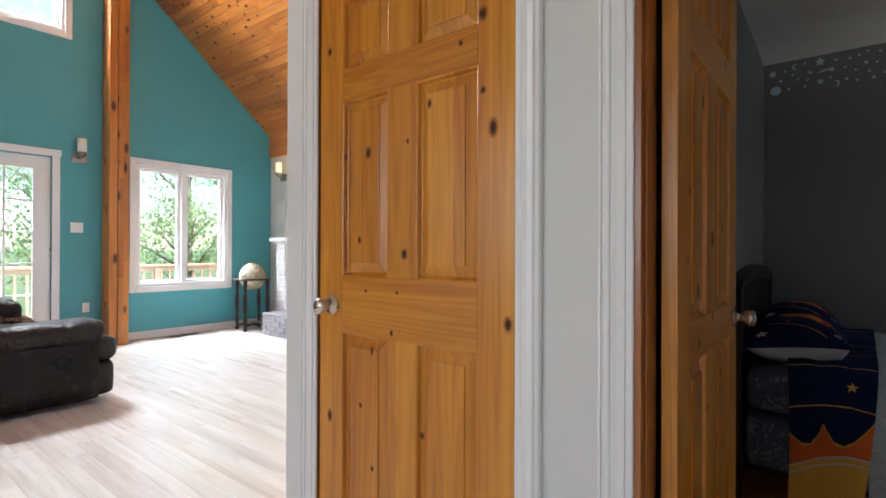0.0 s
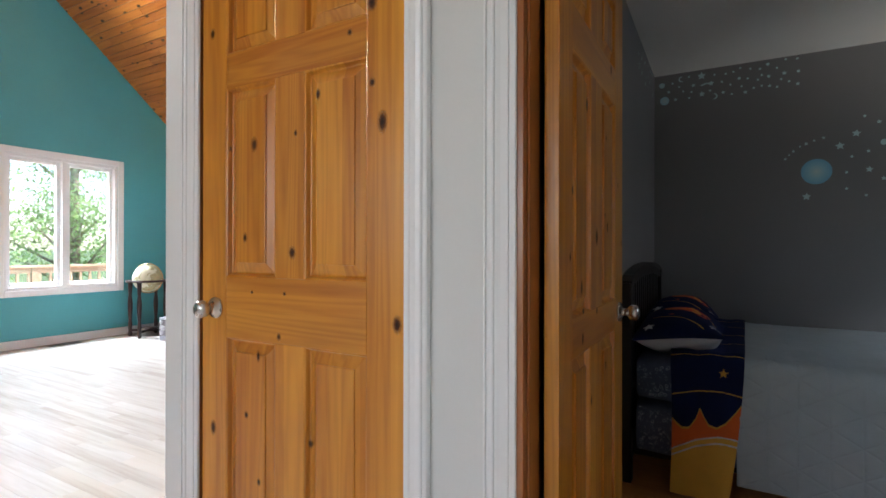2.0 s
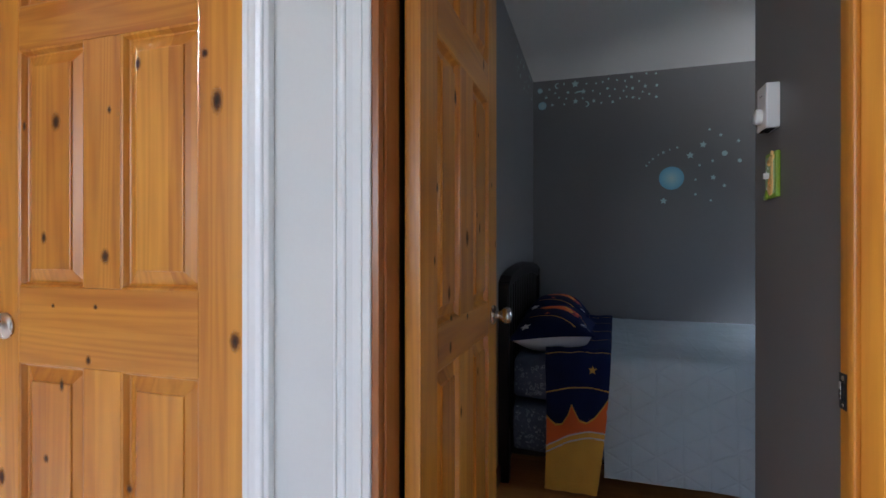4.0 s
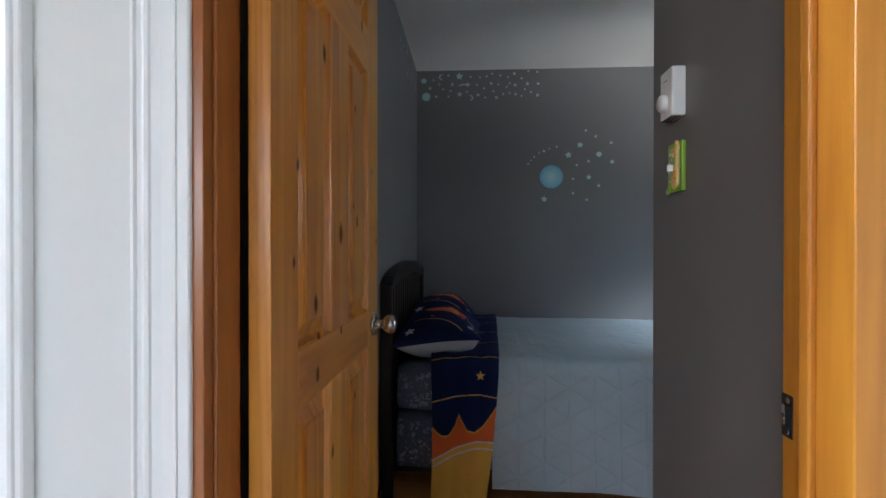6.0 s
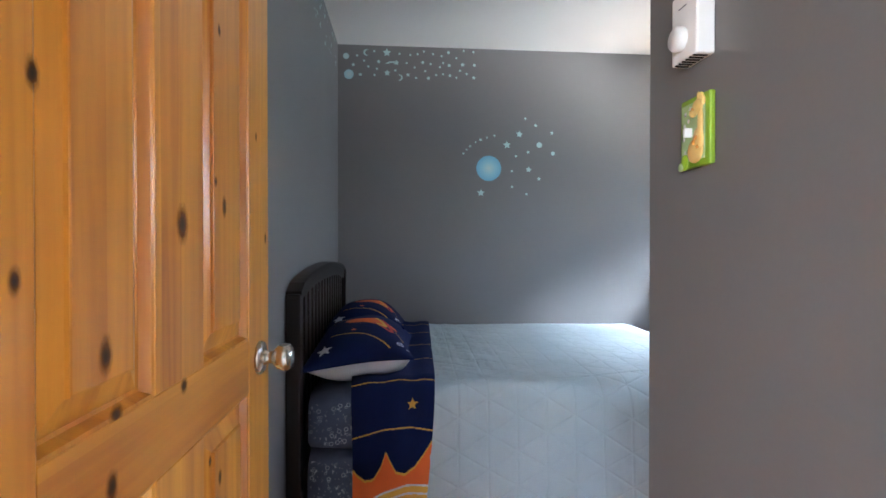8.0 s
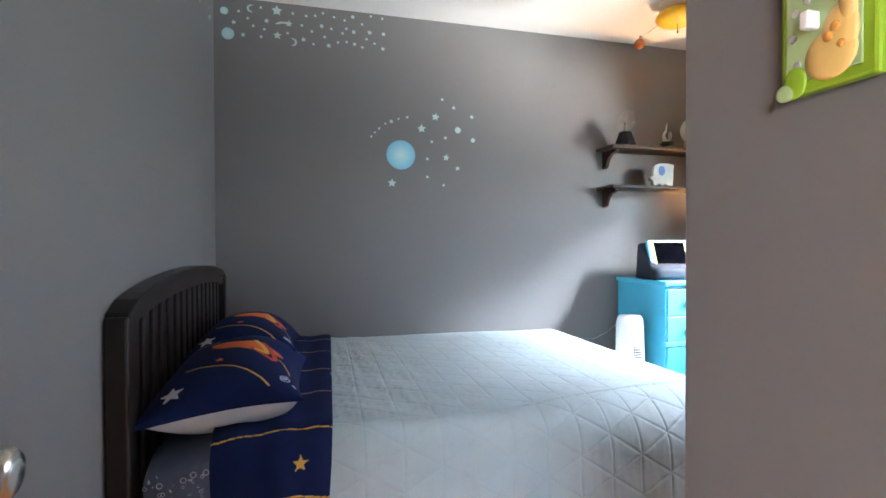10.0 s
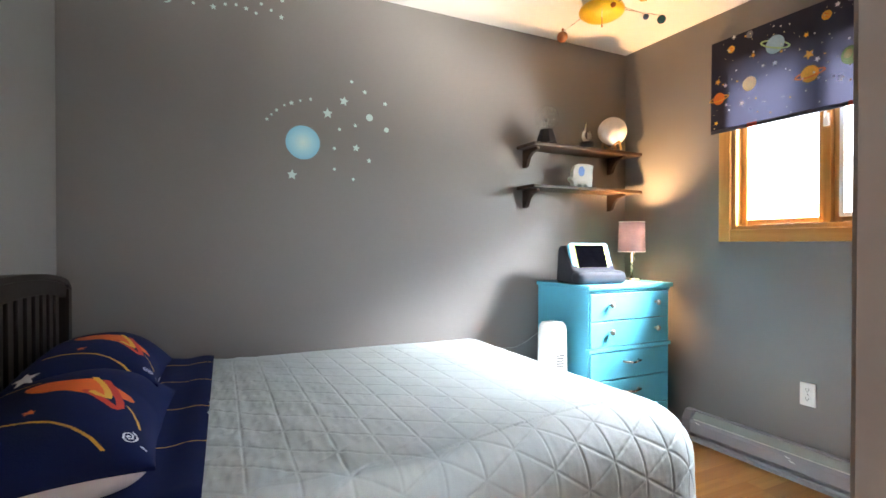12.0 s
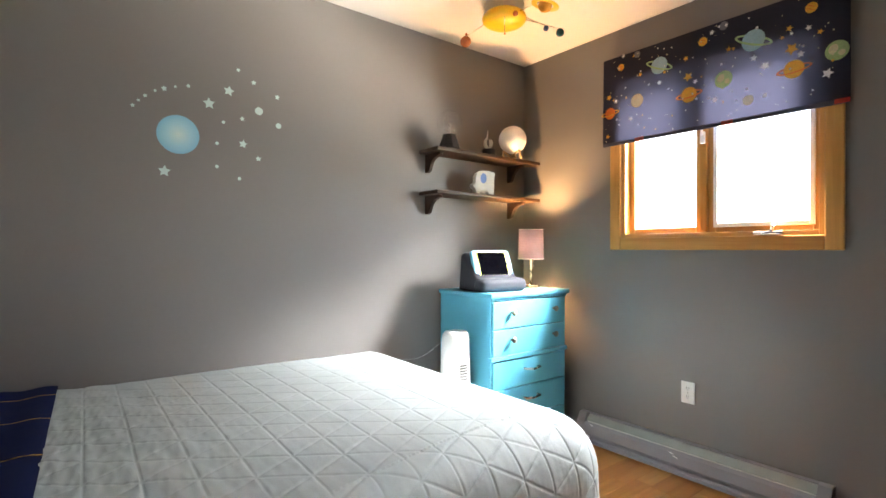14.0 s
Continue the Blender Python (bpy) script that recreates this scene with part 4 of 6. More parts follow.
# headboard: two posts, arched top rail, lower rail, slats
def arch(y):
    t = (y - 2.60) / (4.0 - 2.60)
    return 0.930 + 0.077 * math.sqrt(max(0, math.sin(math.pi * min(1, max(0, t)))))


HX0, HX1 = -0.376, -0.338
for y in (2.585, 3.955):
    bm = box((HX0 - 0.004, y, 0), (HX1 + 0.008, y + 0.055, 0.950), 0.006)
    part("post", bm, M["espresso"], bed)
N = 24
top = [(2.60 + 1.40 * i / N, arch(2.60 + 1.40 * i / N) + 0.01) for i in range(N + 1)]
low = [(y, z - 0.046 - 0.010 * (1 - abs(2 * (y - 2.6) / 1.4 - 1))) for y, z in top]
part("top_rail", prism(top + low[::-1], HX1 - HX0, "x", 0.004, (HX0, 0, 0)), M["espresso"], bed)
part("cap_rail", prism([(y, z + 0.018) for y, z in top] + [(y, z - 0.002) for y, z in top[::-1]], HX1 - HX0 + 0.016, "x", 0.004, (HX0 - 0.006, 0, 0)), M["espresso"], bed)
part("lower_rail", box((HX0 + 0.002, 2.64, 0.30), (HX1 - 0.002, 3.955, 0.42), 0.004), M["espresso"], bed)
for i in range(15):
    y = 2.700 + i * 0.083
    part("slat", box((HX0 + 0.010, y - 0.025, 0.40), (HX1 - 0.008, y + 0.025, arch(y) - 0.035), 0.004), M["espresso"], bed)
part("side_rail", box((HX1, BY0 + 0.05, 0.12), (BX1 - 0.03, BY0 + 0.075, 0.24), 0.004), M["espresso"], bed)
part("side_rail", box((HX1, BY1 - 0.075, 0.12), (BX1 - 0.03, BY1 - 0.05, 0.24), 0.004), M["espresso"], bed)
for x in (BX1 - 0.09,):
    for y in (BY0 + 0.05, BY1 - 0.10):
        part("leg", box((x, y, 0), (x + 0.05, y + 0.05, 0.14), 0.004), M["espresso"], bed)


def soft_box(lo, hi, r, seed, puff=0.006, res=0.035):
    """A rounded, slightly uneven cushion-like block."""
    bm = box(lo, hi)
    bmesh.ops.subdivide_edges(bm, edges=bm.edges[:], cuts=10, use_grid_fill=True)
    c, hs = (Vector(lo) + Vector(hi)) / 2, (Vector(hi) - Vector(lo)) / 2
    for v in bm.verts:
        p = v.co - c
        q = Vector([max(-h + r, min(h - r, t)) for t, h in zip(p, hs)])
        d = p - q
        if d.length > 1e-6:
            p = q + d.normalized() * r
        v.co = c + p * (1 + puff * noise.noise(v.co * 5 + Vector((seed, 0, 0))))
    for f in bm.faces:
        f.smooth = True
    return bm


def rounded_foot(bm):
    """Draws a mattress block in towards the foot of the bed."""
    for v in bm.verts:
        t = min(1, max(0, (v.co.x - 0.35) / 0.75))
        v.co.y += 0.075 * t if v.co.y < 3.2 else -0.05 * t
        v.co.z -= 0.03 * t if v.co.z > 0.5 else 0
    return bm


def sheet_prints(parent, x0, x1, z0, z1, y, seed, amount):
    """Pale moons and darts printed on the sheet's side, laid on the cloth."""
    rng = random.Random(seed)
    bm = bmesh.new()
    for _ in range(amount):
        x, z, r = rng.uniform(x0, x1), rng.uniform(z0, z1), rng.choice((0.0012, 0.0016, 0.0035, 0.005, 0.0075))
        if r < 0.003:
            bm.faces.new([bm.verts.new((u, y, v)) for u, v in disc_outline(r, x, z, 8)])
        elif rng.random() < 0.55:
            # moon: an open ring
            lo, hi = ([bm.verts.new((u, y, v)) for u, v in disc_outline(k, x, z, 14)] for k in (r, r * 0.68))
            for q in range(14):
                bm.faces.new((lo[q], lo[(q + 1) % 14], hi[(q + 1) % 14], hi[q]))
        else:
            # dart: a slim leaning wedge
            t = rng.uniform(0, 6.28)
            c, d = math.cos(t) * r * 1.5, math.sin(t) * r * 1.5
            bm.faces.new([bm.verts.new((x + u, y, z + v)) for u, v in ((c, d), (-c * 0.6 - d * 0.35, -d * 0.6 + c * 0.35), (-c * 0.3, -d * 0.3), (-c * 0.6 + d * 0.35, -d * 0.6 - c * 0.35))])
    bmesh.ops.recalc_face_normals(bm, faces=bm.faces[:])
    return tagged(part("sheet_print", bm, M["sheet_print"], parent), kind="stuff")


box_spring = tagged(part("box_spring", soft_box((BX0, BY0 + 0.015, 0.14), (BX1 - 0.10, BY1 - 0.01, 0.388), 0.04, 2), M["sheet"], None, "", True), "box spring in a slate blue sheet with pale moon prints", "box spring")
sheet_prints(box_spring, BX0 + 0.022, -0.12, 0.165, 0.368, BY0 + 0.0125, 5, 150)
mattress = tagged(part("mattress", rounded_foot(soft_box((BX0, BY0, 0.388), (BX1 - 0.14, BY1, BTOP - 0.012), 0.06, 3)), M["sheet"], None, "", True), "mattress in a slate blue sheet with pale moon prints", "mattress")
sheet_prints(mattress, BX0 + 0.022, -0.10, 0.428, 0.570, BY0 - 0.003, 6, 120)

# quilt: stitched in triangles, hanging over the front and the foot
U, V0, V1 = 1.395, 2.685, 3.90
uu, vv = np.meshgrid(np.linspace(0.10, U + 0.283 + 0.335, 640), np.linspace(V0 - 0.157 - 0.445, V1 + 0.157 + 0.10, 640), indexing="ij")
worn = np.clip((uu - 0.45) / 0.80, 0, 1)
worn = worn * worn * (3 - 2 * worn)          # the edge grows rounder towards the foot
fall = 0.055 + 0.125 * worn                 # radius of the bend
x, y, z, h = drape(uu, vv, U, V0 - 0.10 + fall, V1 - 0.04 * worn, BTOP + 0.010, fall, 0.05)
x = x + 0.055 * np.clip((vv - 2.6) / 1.3, 0, 1) * (1 - np.clip((uu - 0.10) / 0.5, 0, 1))
z = z - 0.006 * np.clip((uu - 0.75) / 0.6, 0, 1) ** 2
a = 0.105
su, sv = uu + 0.004 * wrinkle(uu, vv, 16, 31), vv + 0.043 + 0.004 * wrinkle(uu, vv, 16, 32)
lines = [su * math.cos(t) + sv * math.sin(t) for t in (0, math.pi / 3, 2 * math.pi / 3)]
dist = np.min([np.abs((l / a) % 1.0 - 0.5) * -1 + 0.5 for l in lines], axis=0) * a
along = wrinkle(uu * 2.6, vv * 2.6, 150, 33)
rumpled = 0.4 + 1.0 * np.clip(1 - (uu - 0.16) / 0.5, 0, 1) + 0.5 * worn * np.minimum(1, h * 4)
puff = (0.0028 + 0.0020 * np.minimum(1, h * 6)) * (1 - np.exp(-dist / 0.0022)) + 0.009 * along * np.exp(-dist / 0.02) * rumpled + 0.013 * wrinkle(uu, vv, 60, 4) * rumpled + 0.015 * wrinkle(uu * 2.2, vv, 110, 14) * rumpled * (0.5 + 0.5 * np.sin(uu * 3.1 + vv * 2.3)) + 0.006 * wrinkle(uu, vv, 15, 5) * (0.4 + np.minimum(1, h * 2))
z = z + 0.012 * np.cos((vv - 3.29) * 2.2) * (h == 0)
P = stitched(x, y, z, puff)
P[..., 1] = np.minimum(P[..., 1], SY - 0.02)
quilt = thing("quilt", "pale blue-grey quilt stitched in triangles over the bed", "quilt")
grid_mesh("stitched_top", P[:635, 5:], M["quilt"], quilt)
grid_mesh("binding", P[:635, :6], M["quilt"], quilt)
grid_mesh("foot_binding", P[634:], M["quilt"], quilt)


def star_mask(px, py, R, spin):
    """Points inside a five-pointed star."""
    a = (np.arctan2(py, px) - spin) % (2 * math.pi / 5)
    a = np.minimum(a, 2 * math.pi / 5 - a)
    ri, k = 0.45, math.pi / 5
    edge = R * ri * math.sin(k) / (np.sin(a) + ri * np.sin(k - a))
    return np.hypot(px, py) < edge

# navy space blanket across the head end
u = np.linspace(-0.165, 0.135, 111)
s = np.linspace(-1.36, 0.70, 760)          # along: back edge, over the top, down the front
uu, ss = np.meshgrid(u, s, indexing="ij")
vv = V0 - ss
x, y, z, h = drape(np.zeros_like(uu), vv, 1.0, V0 - 0.012, V1, BTOP + 0.031, 0.10, 0.03)
x = uu + 0.012 * np.sin(np.maximum(ss, 0) * 4) - 0.10 * np.clip(ss, 0, 1) * (uu + 0.165) / 0.30 + 0.045 * np.clip(-ss / 1.2, 0, 1) * (uu + 0.165) / 0.30
lift = 0.006 * wrinkle(uu, ss, 16, 8) + 0.003 * np.cos(uu * 60)
P = stitched(x, y, z, -lift)
P[..., 1] = np.minimum(P[..., 1], SY - 0.02)
uc = (uu[:-1, :-1] + uu[1:, 1:]) / 2
sc = (ss[:-1, :-1] + ss[1:, 1:]) / 2
w = (uc + 0.165) / 0.30                     # 0..1 across
drop = sc                                   # metres past the top's front edge
kx = (0.0, 0.06, 0.16, 0.27, 0.36, 0.42, 0.47, 0.56, 0.68, 0.80, 0.92, 1.0)
flame_edge = np.interp(w, kx, (0.365, 0.385, 0.402, 0.398, 0.36, 0.308, 0.335, 0.375, 0.385, 0.36, 0.31, 0.272))
sun_edge = 0.505 - 0.085 * np.sin(np.clip(w, 0, 1) * math.pi * 0.6)
idx = np.zeros(uc.shape, int)
for c, k in ((-1.1, 0.0), (-0.78, 0.05), (-0.5, 0.03), (-0.22, 0.02), (0.075, 0.02), (0.26, 0.035)):
    idx[np.abs(drop - (c - k * np.sin(w * 2.4))) < 0.0024] = 1
idx[drop > flame_edge] = 2
idx[np.abs(drop - flame_edge) < 0.0042] = 1
idx[drop > sun_edge] = 3
for k in (0.0, 0.028):
    idx[np.abs(drop - sun_edge - k) < 0.0035] = 4
idx[star_mask(uc - 0.055, drop - 0.145, 0.021, -math.pi / 2)] = 1
blanket = tagged(grid_mesh("blanket", P, [M["navy"], M["gold_thread"], M["flame"], M["sun_yellow"], M["white_cotton"]], None, "", idx.reshape(-1).tolist()),
                 "navy space blanket with orange flames and a yellow sun", "blanket")


# pillows: a navy sham with prints over, a pale underside
def pillow(name, at, half_x, half_y, thick, tilt, turn, label):
    n = 210
    p = thing(name, label, "pillow", at, group="space pillows")
    p.matrix_world = pose(*at, 0, 0, turn) @ pose(0, 0, 0, tilt[0], tilt[1], 0)
    g = np.linspace(-1, 1, n + 1)
    a, b = np.meshgrid(g, g, indexing="ij")
    X = half_x * a * (1 - 0.10 * np.cos(b * math.pi / 2) * np.abs(a) ** 3)
    Y = half_y * b * (1 - 0.07 * np.cos(a * math.pi / 2) * np.abs(b) ** 3)
    dome = np.clip(1 - np.abs(a) ** 2.6, 0, 1) ** 0.55 * np.clip(1 - np.abs(b) ** 2.6, 0, 1) ** 0.55
    sag = 0.012 * np.clip(b, 0, 1) ** 2 + np.clip(a, 0, 1) ** 2 * (0.008 + 0.060 * np.clip((b + 1) / 1.1, 0, 1))
    Zt = -sag + thick * 0.42 * dome + 0.006 * wrinkle(X, Y, 26, 11) * dome + 0.004
    Zb = -sag - thick * 0.58 * dome + 0.005 * wrinkle(X, Y, 22, 12) * dome
    ac, bc = (a[:-1, :-1] + a[1:, 1:]) / 2, (b[:-1, :-1] + b[1:, 1:]) / 2
    mx, my = ac * half_x, bc * half_y
    i = np.zeros(ac.shape, int)
    # ringed orange planet
    du, dv = mx - 0.038, my - 0.004
    e = np.hypot((du * 0.90 - dv * 0.44) / 0.116, (du * 0.44 + dv * 0.90) / (0.040 + 0.006 * np.sin(du * 60)))
    i[e < 1] = 2

    def stroke(pts, wide, mat_i):
        for (xa, ya), (xb, yb) in zip(pts, pts[1:]):
            k = np.clip(((mx - xa) * (xb - xa) + (my - ya) * (yb - ya)) / ((xb - xa) ** 2 + (yb - ya) ** 2), 0, 1)
            i[np.hypot(mx - xa - k * (xb - xa), my - ya - k * (yb - ya)) < wide] = mat_i

    stroke(((0.081, 0.038), (0.104, -0.02), (0.120, -0.075), (0.124, -0.105), (0.117, -0.120), (0.097, -0.093), (0.074, -0.061), (0.056, -0.037)), 0.0075, 3)
    stroke(((0.058, 0.055), (0.078, 0.012), (0.092, -0.03), (0.099, -0.070), (0.084, -0.062), (0.067, -0.042)), 0.0065, 5)
    # gold orbits, small stars and a spiral
    stroke(((-0.10, -0.148), (-0.055, -0.152), (-0.008, -0.164), (0.025, -0.180), (0.058, -0.208), (0.09, -0.245), (0.112, -0.280)), 0.0030, 1)
    stroke(((0.135, -0.088), (0.147, -0.112), (0.158, -0.145), (0.165, -0.180)), 0.0022, 1)
    stroke(((-0.13, 0.10), (-0.09, 0.085), (-0.05, 0.09)), 0.0022, 1)
    for cx, cy, rr, mat_i in ((-0.115, -0.255, 0.031, 4), (-0.02, -0.118, 0.014, 2), (-0.11, 0.20, 0.012, 4)):
        i[star_mask(mx - cx, my - cy, rr, 0.4)] = mat_i
    turns = np.linspace(0.6, 4.4 * math.pi, 60)
    coil = [(0.150 + 0.0010 * t * math.cos(t), -0.232 + 0.0017 * t * math.sin(t)) for t in turns]
    stroke(coil, 0.0017, 4)
    stroke(((0.170, -0.256), (0.177, -0.264)), 0.0022, 4)
    grid_mesh("sham_top", np.stack([X * 1.045, Y * 1.045, Zt], -1), [M["navy"], M["gold_thread"], M["flame"], M["flame_red"], M["white_cotton"], M["sun_yellow"]], p, "navy top with an orange ringed planet", i.reshape(-1).tolist())
    grid_mesh("underside", np.stack([X, Y, Zb], -1)[:, ::-1], M["white_cotton"], p, "pale grey-white underside")
    rim = [(k, 0) for k in range(n)] + [(n, k) for k in range(n)] + [(k, n) for k in range(n, 0, -1)] + [(0, k) for k in range(n, 0, -1)]
    edge = [(X[k], Y[k], -sag[k]) for k in rim]
    m = len(edge)
    ring = [(ex * 1.046, ey * 1.046, zz) for ex, ey, ez in edge for zz in (ez - 0.003, ez + 0.0045)]
    raw("piping", ring, [(2 * k, 2 * ((k + 1) % m), 2 * ((k + 1) % m) + 1, 2 * k + 1) for k in range(m)], M["navy"], p, "", True)
    return p


pillow("pillow", (-0.143, 2.955, 0.714), 0.190, 0.315, 0.20, (3, -7), 0, "navy pillow with an orange ringed planet and white star")
pillow("pillow", (-0.158, 3.48, 0.736), 0.175, 0.31, 0.20, (1, -3), 0, "navy pillow with an orange ringed planet against the headboard")

# ---- bedroom: furniture and fittings ----
dx0, dx1, dy0, dy1, dz = 1.945, 2.545, 3.575, 4.0, 0.905
dresser = thing("dresser", "turquoise painted five-drawer dresser in the corner", "dresser", ((dx0 + dx1) / 2, (dy0 + dy1) / 2, 0))
o = -Vector(dresser.location)


def dpart(name, a, b, bevel, mat, parent=dresser, label=""):
    bm = box(a, b, bevel)
    ob = part(name, bm, mat, parent, label)
    for v in ob.data.vertices:
        v.co += o
    return ob


dpart("side_panel", (dx0, dy0, 0), (dx0 + 0.022, dy1, dz - 0.024), 0.002, M["turquoise"])
dpart("side_panel", (dx1 - 0.022, dy0, 0), (dx1, dy1, dz - 0.024), 0.002, M["turquoise"])
dpart("back_panel", (dx0 + 0.022, dy1 - 0.012, 0.05), (dx1 - 0.022, dy1, dz - 0.024), 0.001, M["turquoise"])
dpart("top", (dx0 - 0.014, dy0 - 0.022, dz - 0.024), (dx1 + 0.014, dy1, dz), 0.004, M["turquoise"])
dpart("top_moulding", (dx0 - 0.004, dy0 - 0.010, dz - 0.040), (dx1 + 0.004, dy0 + 0.01, dz - 0.0245), 0.003, M["turquoise"])
dpart("plinth", (dx0 + 0.022, dy0 + 0.01, 0.0), (dx1 - 0.022, dy0 + 0.03, 0.062), 0.002, M["turquoise"])
dpart("waist_moulding", (dx0 - 0.006, dy0 - 0.014, 0.550), (dx1 + 0.006, dy0 + 0.015, 0.572), 0.004, M["turquoise"])
# dark sheet behind the drawer fronts: shade of their gaps given as colour
dpart("carcase_back", (dx0 + 0.022, dy0 + 0.02, 0.062), (dx1 - 0.022, dy0 + 0.03, dz - 0.026), 0.0, M["dark_gap"])
for z0, z1, pull in ((0.716, 0.862, 0), (0.575, 0.713, 0), (0.398, 0.547, 1), (0.235, 0.394, 1), (0.066, 0.231, 1)):
    dr = dpart("drawer", (dx0 + 0.012, dy0 - 0.008, z0), (dx1 - 0.010, dy0 + 0.016, z1 - 0.003), 0.003, M["turquoise"])
    zc = (z0 + z1) / 2 + (0.01 if not pull else 0.015)
    if pull:
        q = bmesh.new()
        xc = (dx0 + dx1) / 2
        pts = [Vector((xc - 0.055, dy0 - 0.008, zc)), Vector((xc - 0.052, dy0 - 0.030, zc)), Vector((xc, dy0 - 0.034, zc - 0.006)), Vector((xc + 0.052, dy0 - 0.030, zc)), Vector((xc + 0.055, dy0 - 0.008, zc))]
        for p1, p2 in zip(pts, pts[1:]):
            rod(p1 + o, p2 + o, 0.0055, q, 10)
        part("handle", q, M["nickel"], dr, "curved nickel drawer pull", True)
    else:
        for x in (dx0 + 0.145, dx1 - 0.115):
            part("knob", lathe([(0.0, 0), (0.007, 0), (0.006, 0.012), (0.014, 0.017), (0.0165, 0.023), (0.013, 0.029), (0.0, 0.031)], 20, None, Matrix.Translation(Vector((x, dy0 - 0.008, zc)) + o) @ pose(0, 0, 0, 90), cap=False), M["sconce_metal"], dr, "round nickel knob", True)

# table lamp
tl = thing("table_lamp", "small lit table lamp with a mauve drum shade", "lamp", (2.468, 3.773, dz))
part("base", lathe([(0, 0), (0.052, 0), (0.053, 0.006), (0.050, 0.014), (0.012, 0.016), (0.0, 0.017)], 36, cap=False), M["nickel"], tl, "", True)
part("stem", lathe([(0.0065, 0.014), (0.0065, 0.19)], 16), M["nickel"], tl, "", True)
part("pull_chain", rod((0.012, -0.01, 0.12), (0.012, -0.01, 0.19), 0.0018), M["nickel"], tl)
part("socket", lathe([(0.013, 0.172), (0.014, 0.197), (0.010, 0.202)], 20), M["white_plastic"], tl)
part("bulb", ball(0.020, (0, 0, 0.222), (1, 1, 1.25), seg=20), M["bulb"], tl, "glowing bulb")
shade_bm = lathe([(0.078, 0.172), (0.0735, 0.352), (0.0725, 0.352), (0.077, 0.172)], 48, cap=False)
part("shade", shade_bm, M["shade"], tl, "mauve fabric drum shade", True)
for zz, rr in ((0.171, 0.0785), (0.350, 0.074)):
    part("rim", lathe([(rr, zz), (rr + 0.001, zz + 0.001), (rr + 0.001, zz + 0.004), (rr - 0.003, zz + 0.004), (rr - 0.003, zz), (rr, zz)], 48, cap=False), M["white_cotton"], tl)
lamp("table_lamp_light", "POINT", pose(2.468, 3.773, dz + 0.278), 4.2, (1.0, 0.58, 0.26), soft=0.03)

# tablet on a cushion stand
ts = thing("tablet_cushion", "dark grey wedge cushion holding a tablet", "cushion", (2.10, 3.74, dz), turn=-6)
wedge = prism([(-0.10, 0.0), (0.11, 0.0), (0.09, 0.20), (0.055, 0.215), (-0.05, 0.075), (-0.10, 0.07)], 0.29, "x", 0.014, (-0.145, 0, 0))
part("cushion", wedge, M["cushion"], ts, "", True)
part("front_roll", soft_box((-0.158, -0.135, 0.0), (0.158, -0.045, 0.072), 0.03, 9), M["cushion"], ts, "", True)
tb = thing("tablet", "tablet in a sky blue case with a lime edge", "tablet", (2.102, 3.705, dz + 0.072))
tb.matrix_world = pose(2.100, 3.698, dz + 0.074, 0, 0, -6) @ pose(0, 0, 0, -20)
case_ol = []
for cx, cz, a0 in ((0.108, 0.018, -90), (0.108, 0.142, 0), (-0.108, 0.142, 90), (-0.108, 0.018, 180)):
    for k in range(6):
        t = radians(a0 + 18 * k)
        case_ol.append((cx + 0.024 * math.cos(t), cz + 0.02 * math.sin(t)))
part("case", prism(case_ol, 0.022, "y", 0.005), M["case_blue"], tb)
part("case_edge", prism([(-0.106, 0.012), (0.106, 0.012), (0.106, 0.149), (-0.106, 0.149)], 0.004, "y", 0.001, (0, -0.003, 0)), M["case_lime"], tb, "lime green inner edge")
part("screen", box((-0.096, -0.005, 0.015), (0.094, -0.0015, 0.146), 0.001), M["screen"], tb, "dark glossy screen")
part("home_button", lathe([(0.0055, 0), (0.005, 0.001)], 16, None, pose(0.1, -0.003, 0.080, 90)), M["black_plastic"], tb)

# tower air purifier
ap = thing("air_purifier", "white tower air purifier standing beside the dresser", "air purifier", (1.815, 3.70, 0))
def oval(r, z, n=40, sx=1.0, sy=0.85):
    return [(r * sx * math.cos(2 * math.pi * i / n), r * sy * math.sin(2 * math.pi * i / n), z) for i in range(n)]


body = bmesh.new()
rings = [[body.verts.new(p) for p in oval(r, zz)] for r, zz in ((0.092, 0.0), (0.094, 0.02), (0.088, 0.03), (0.084, 0.4), (0.078, 0.66), (0.074, 0.69), (0.062, 0.708), (0.040, 0.712))]
for lo, hi in zip(rings, rings[1:]):
    for i in range(40):
        f = body.faces.new((lo[i], lo[(i + 1) % 40], hi[(i + 1) % 40], hi[i]))
        f.smooth = True
body.faces.new(rings[-1])
body.faces.new(rings[0][::-1])
part("body", body, M["satin_white"], ap)
part("control_ring", lathe([(0.024, 0.711), (0.026, 0.714), (0.020, 0.715), (0.0, 0.713)], 24, cap=False), M["nickel"], ap)
for c in range(4):
    for r in range(9):
        aa = radians(-104 + c * 9)
        px, py = 0.0815 * math.cos(aa), 0.0815 * 0.85 * math.sin(aa)
        sl = box((-0.0045, -0.002, -0.004), (0.0045, 0.002, 0.004))
        ob = part("vent_slot", sl, M["dark_gap"], ap)
        ob.matrix_local = pose(px, py, 0.43 + r * 0.014, 0, 0, math.degrees(aa) + 90)
part("badge", box((-0.012, -0.0685, 0.585), (0.012, -0.0655, 0.589)), M["steel"], ap)
cv = bpy.data.curves.new("power_cord", "CURVE")
cv.dimensions, cv.bevel_depth = "3D", 0.0009
spn = cv.splines.new("BEZIER")
spn.bezier_points.add(3)
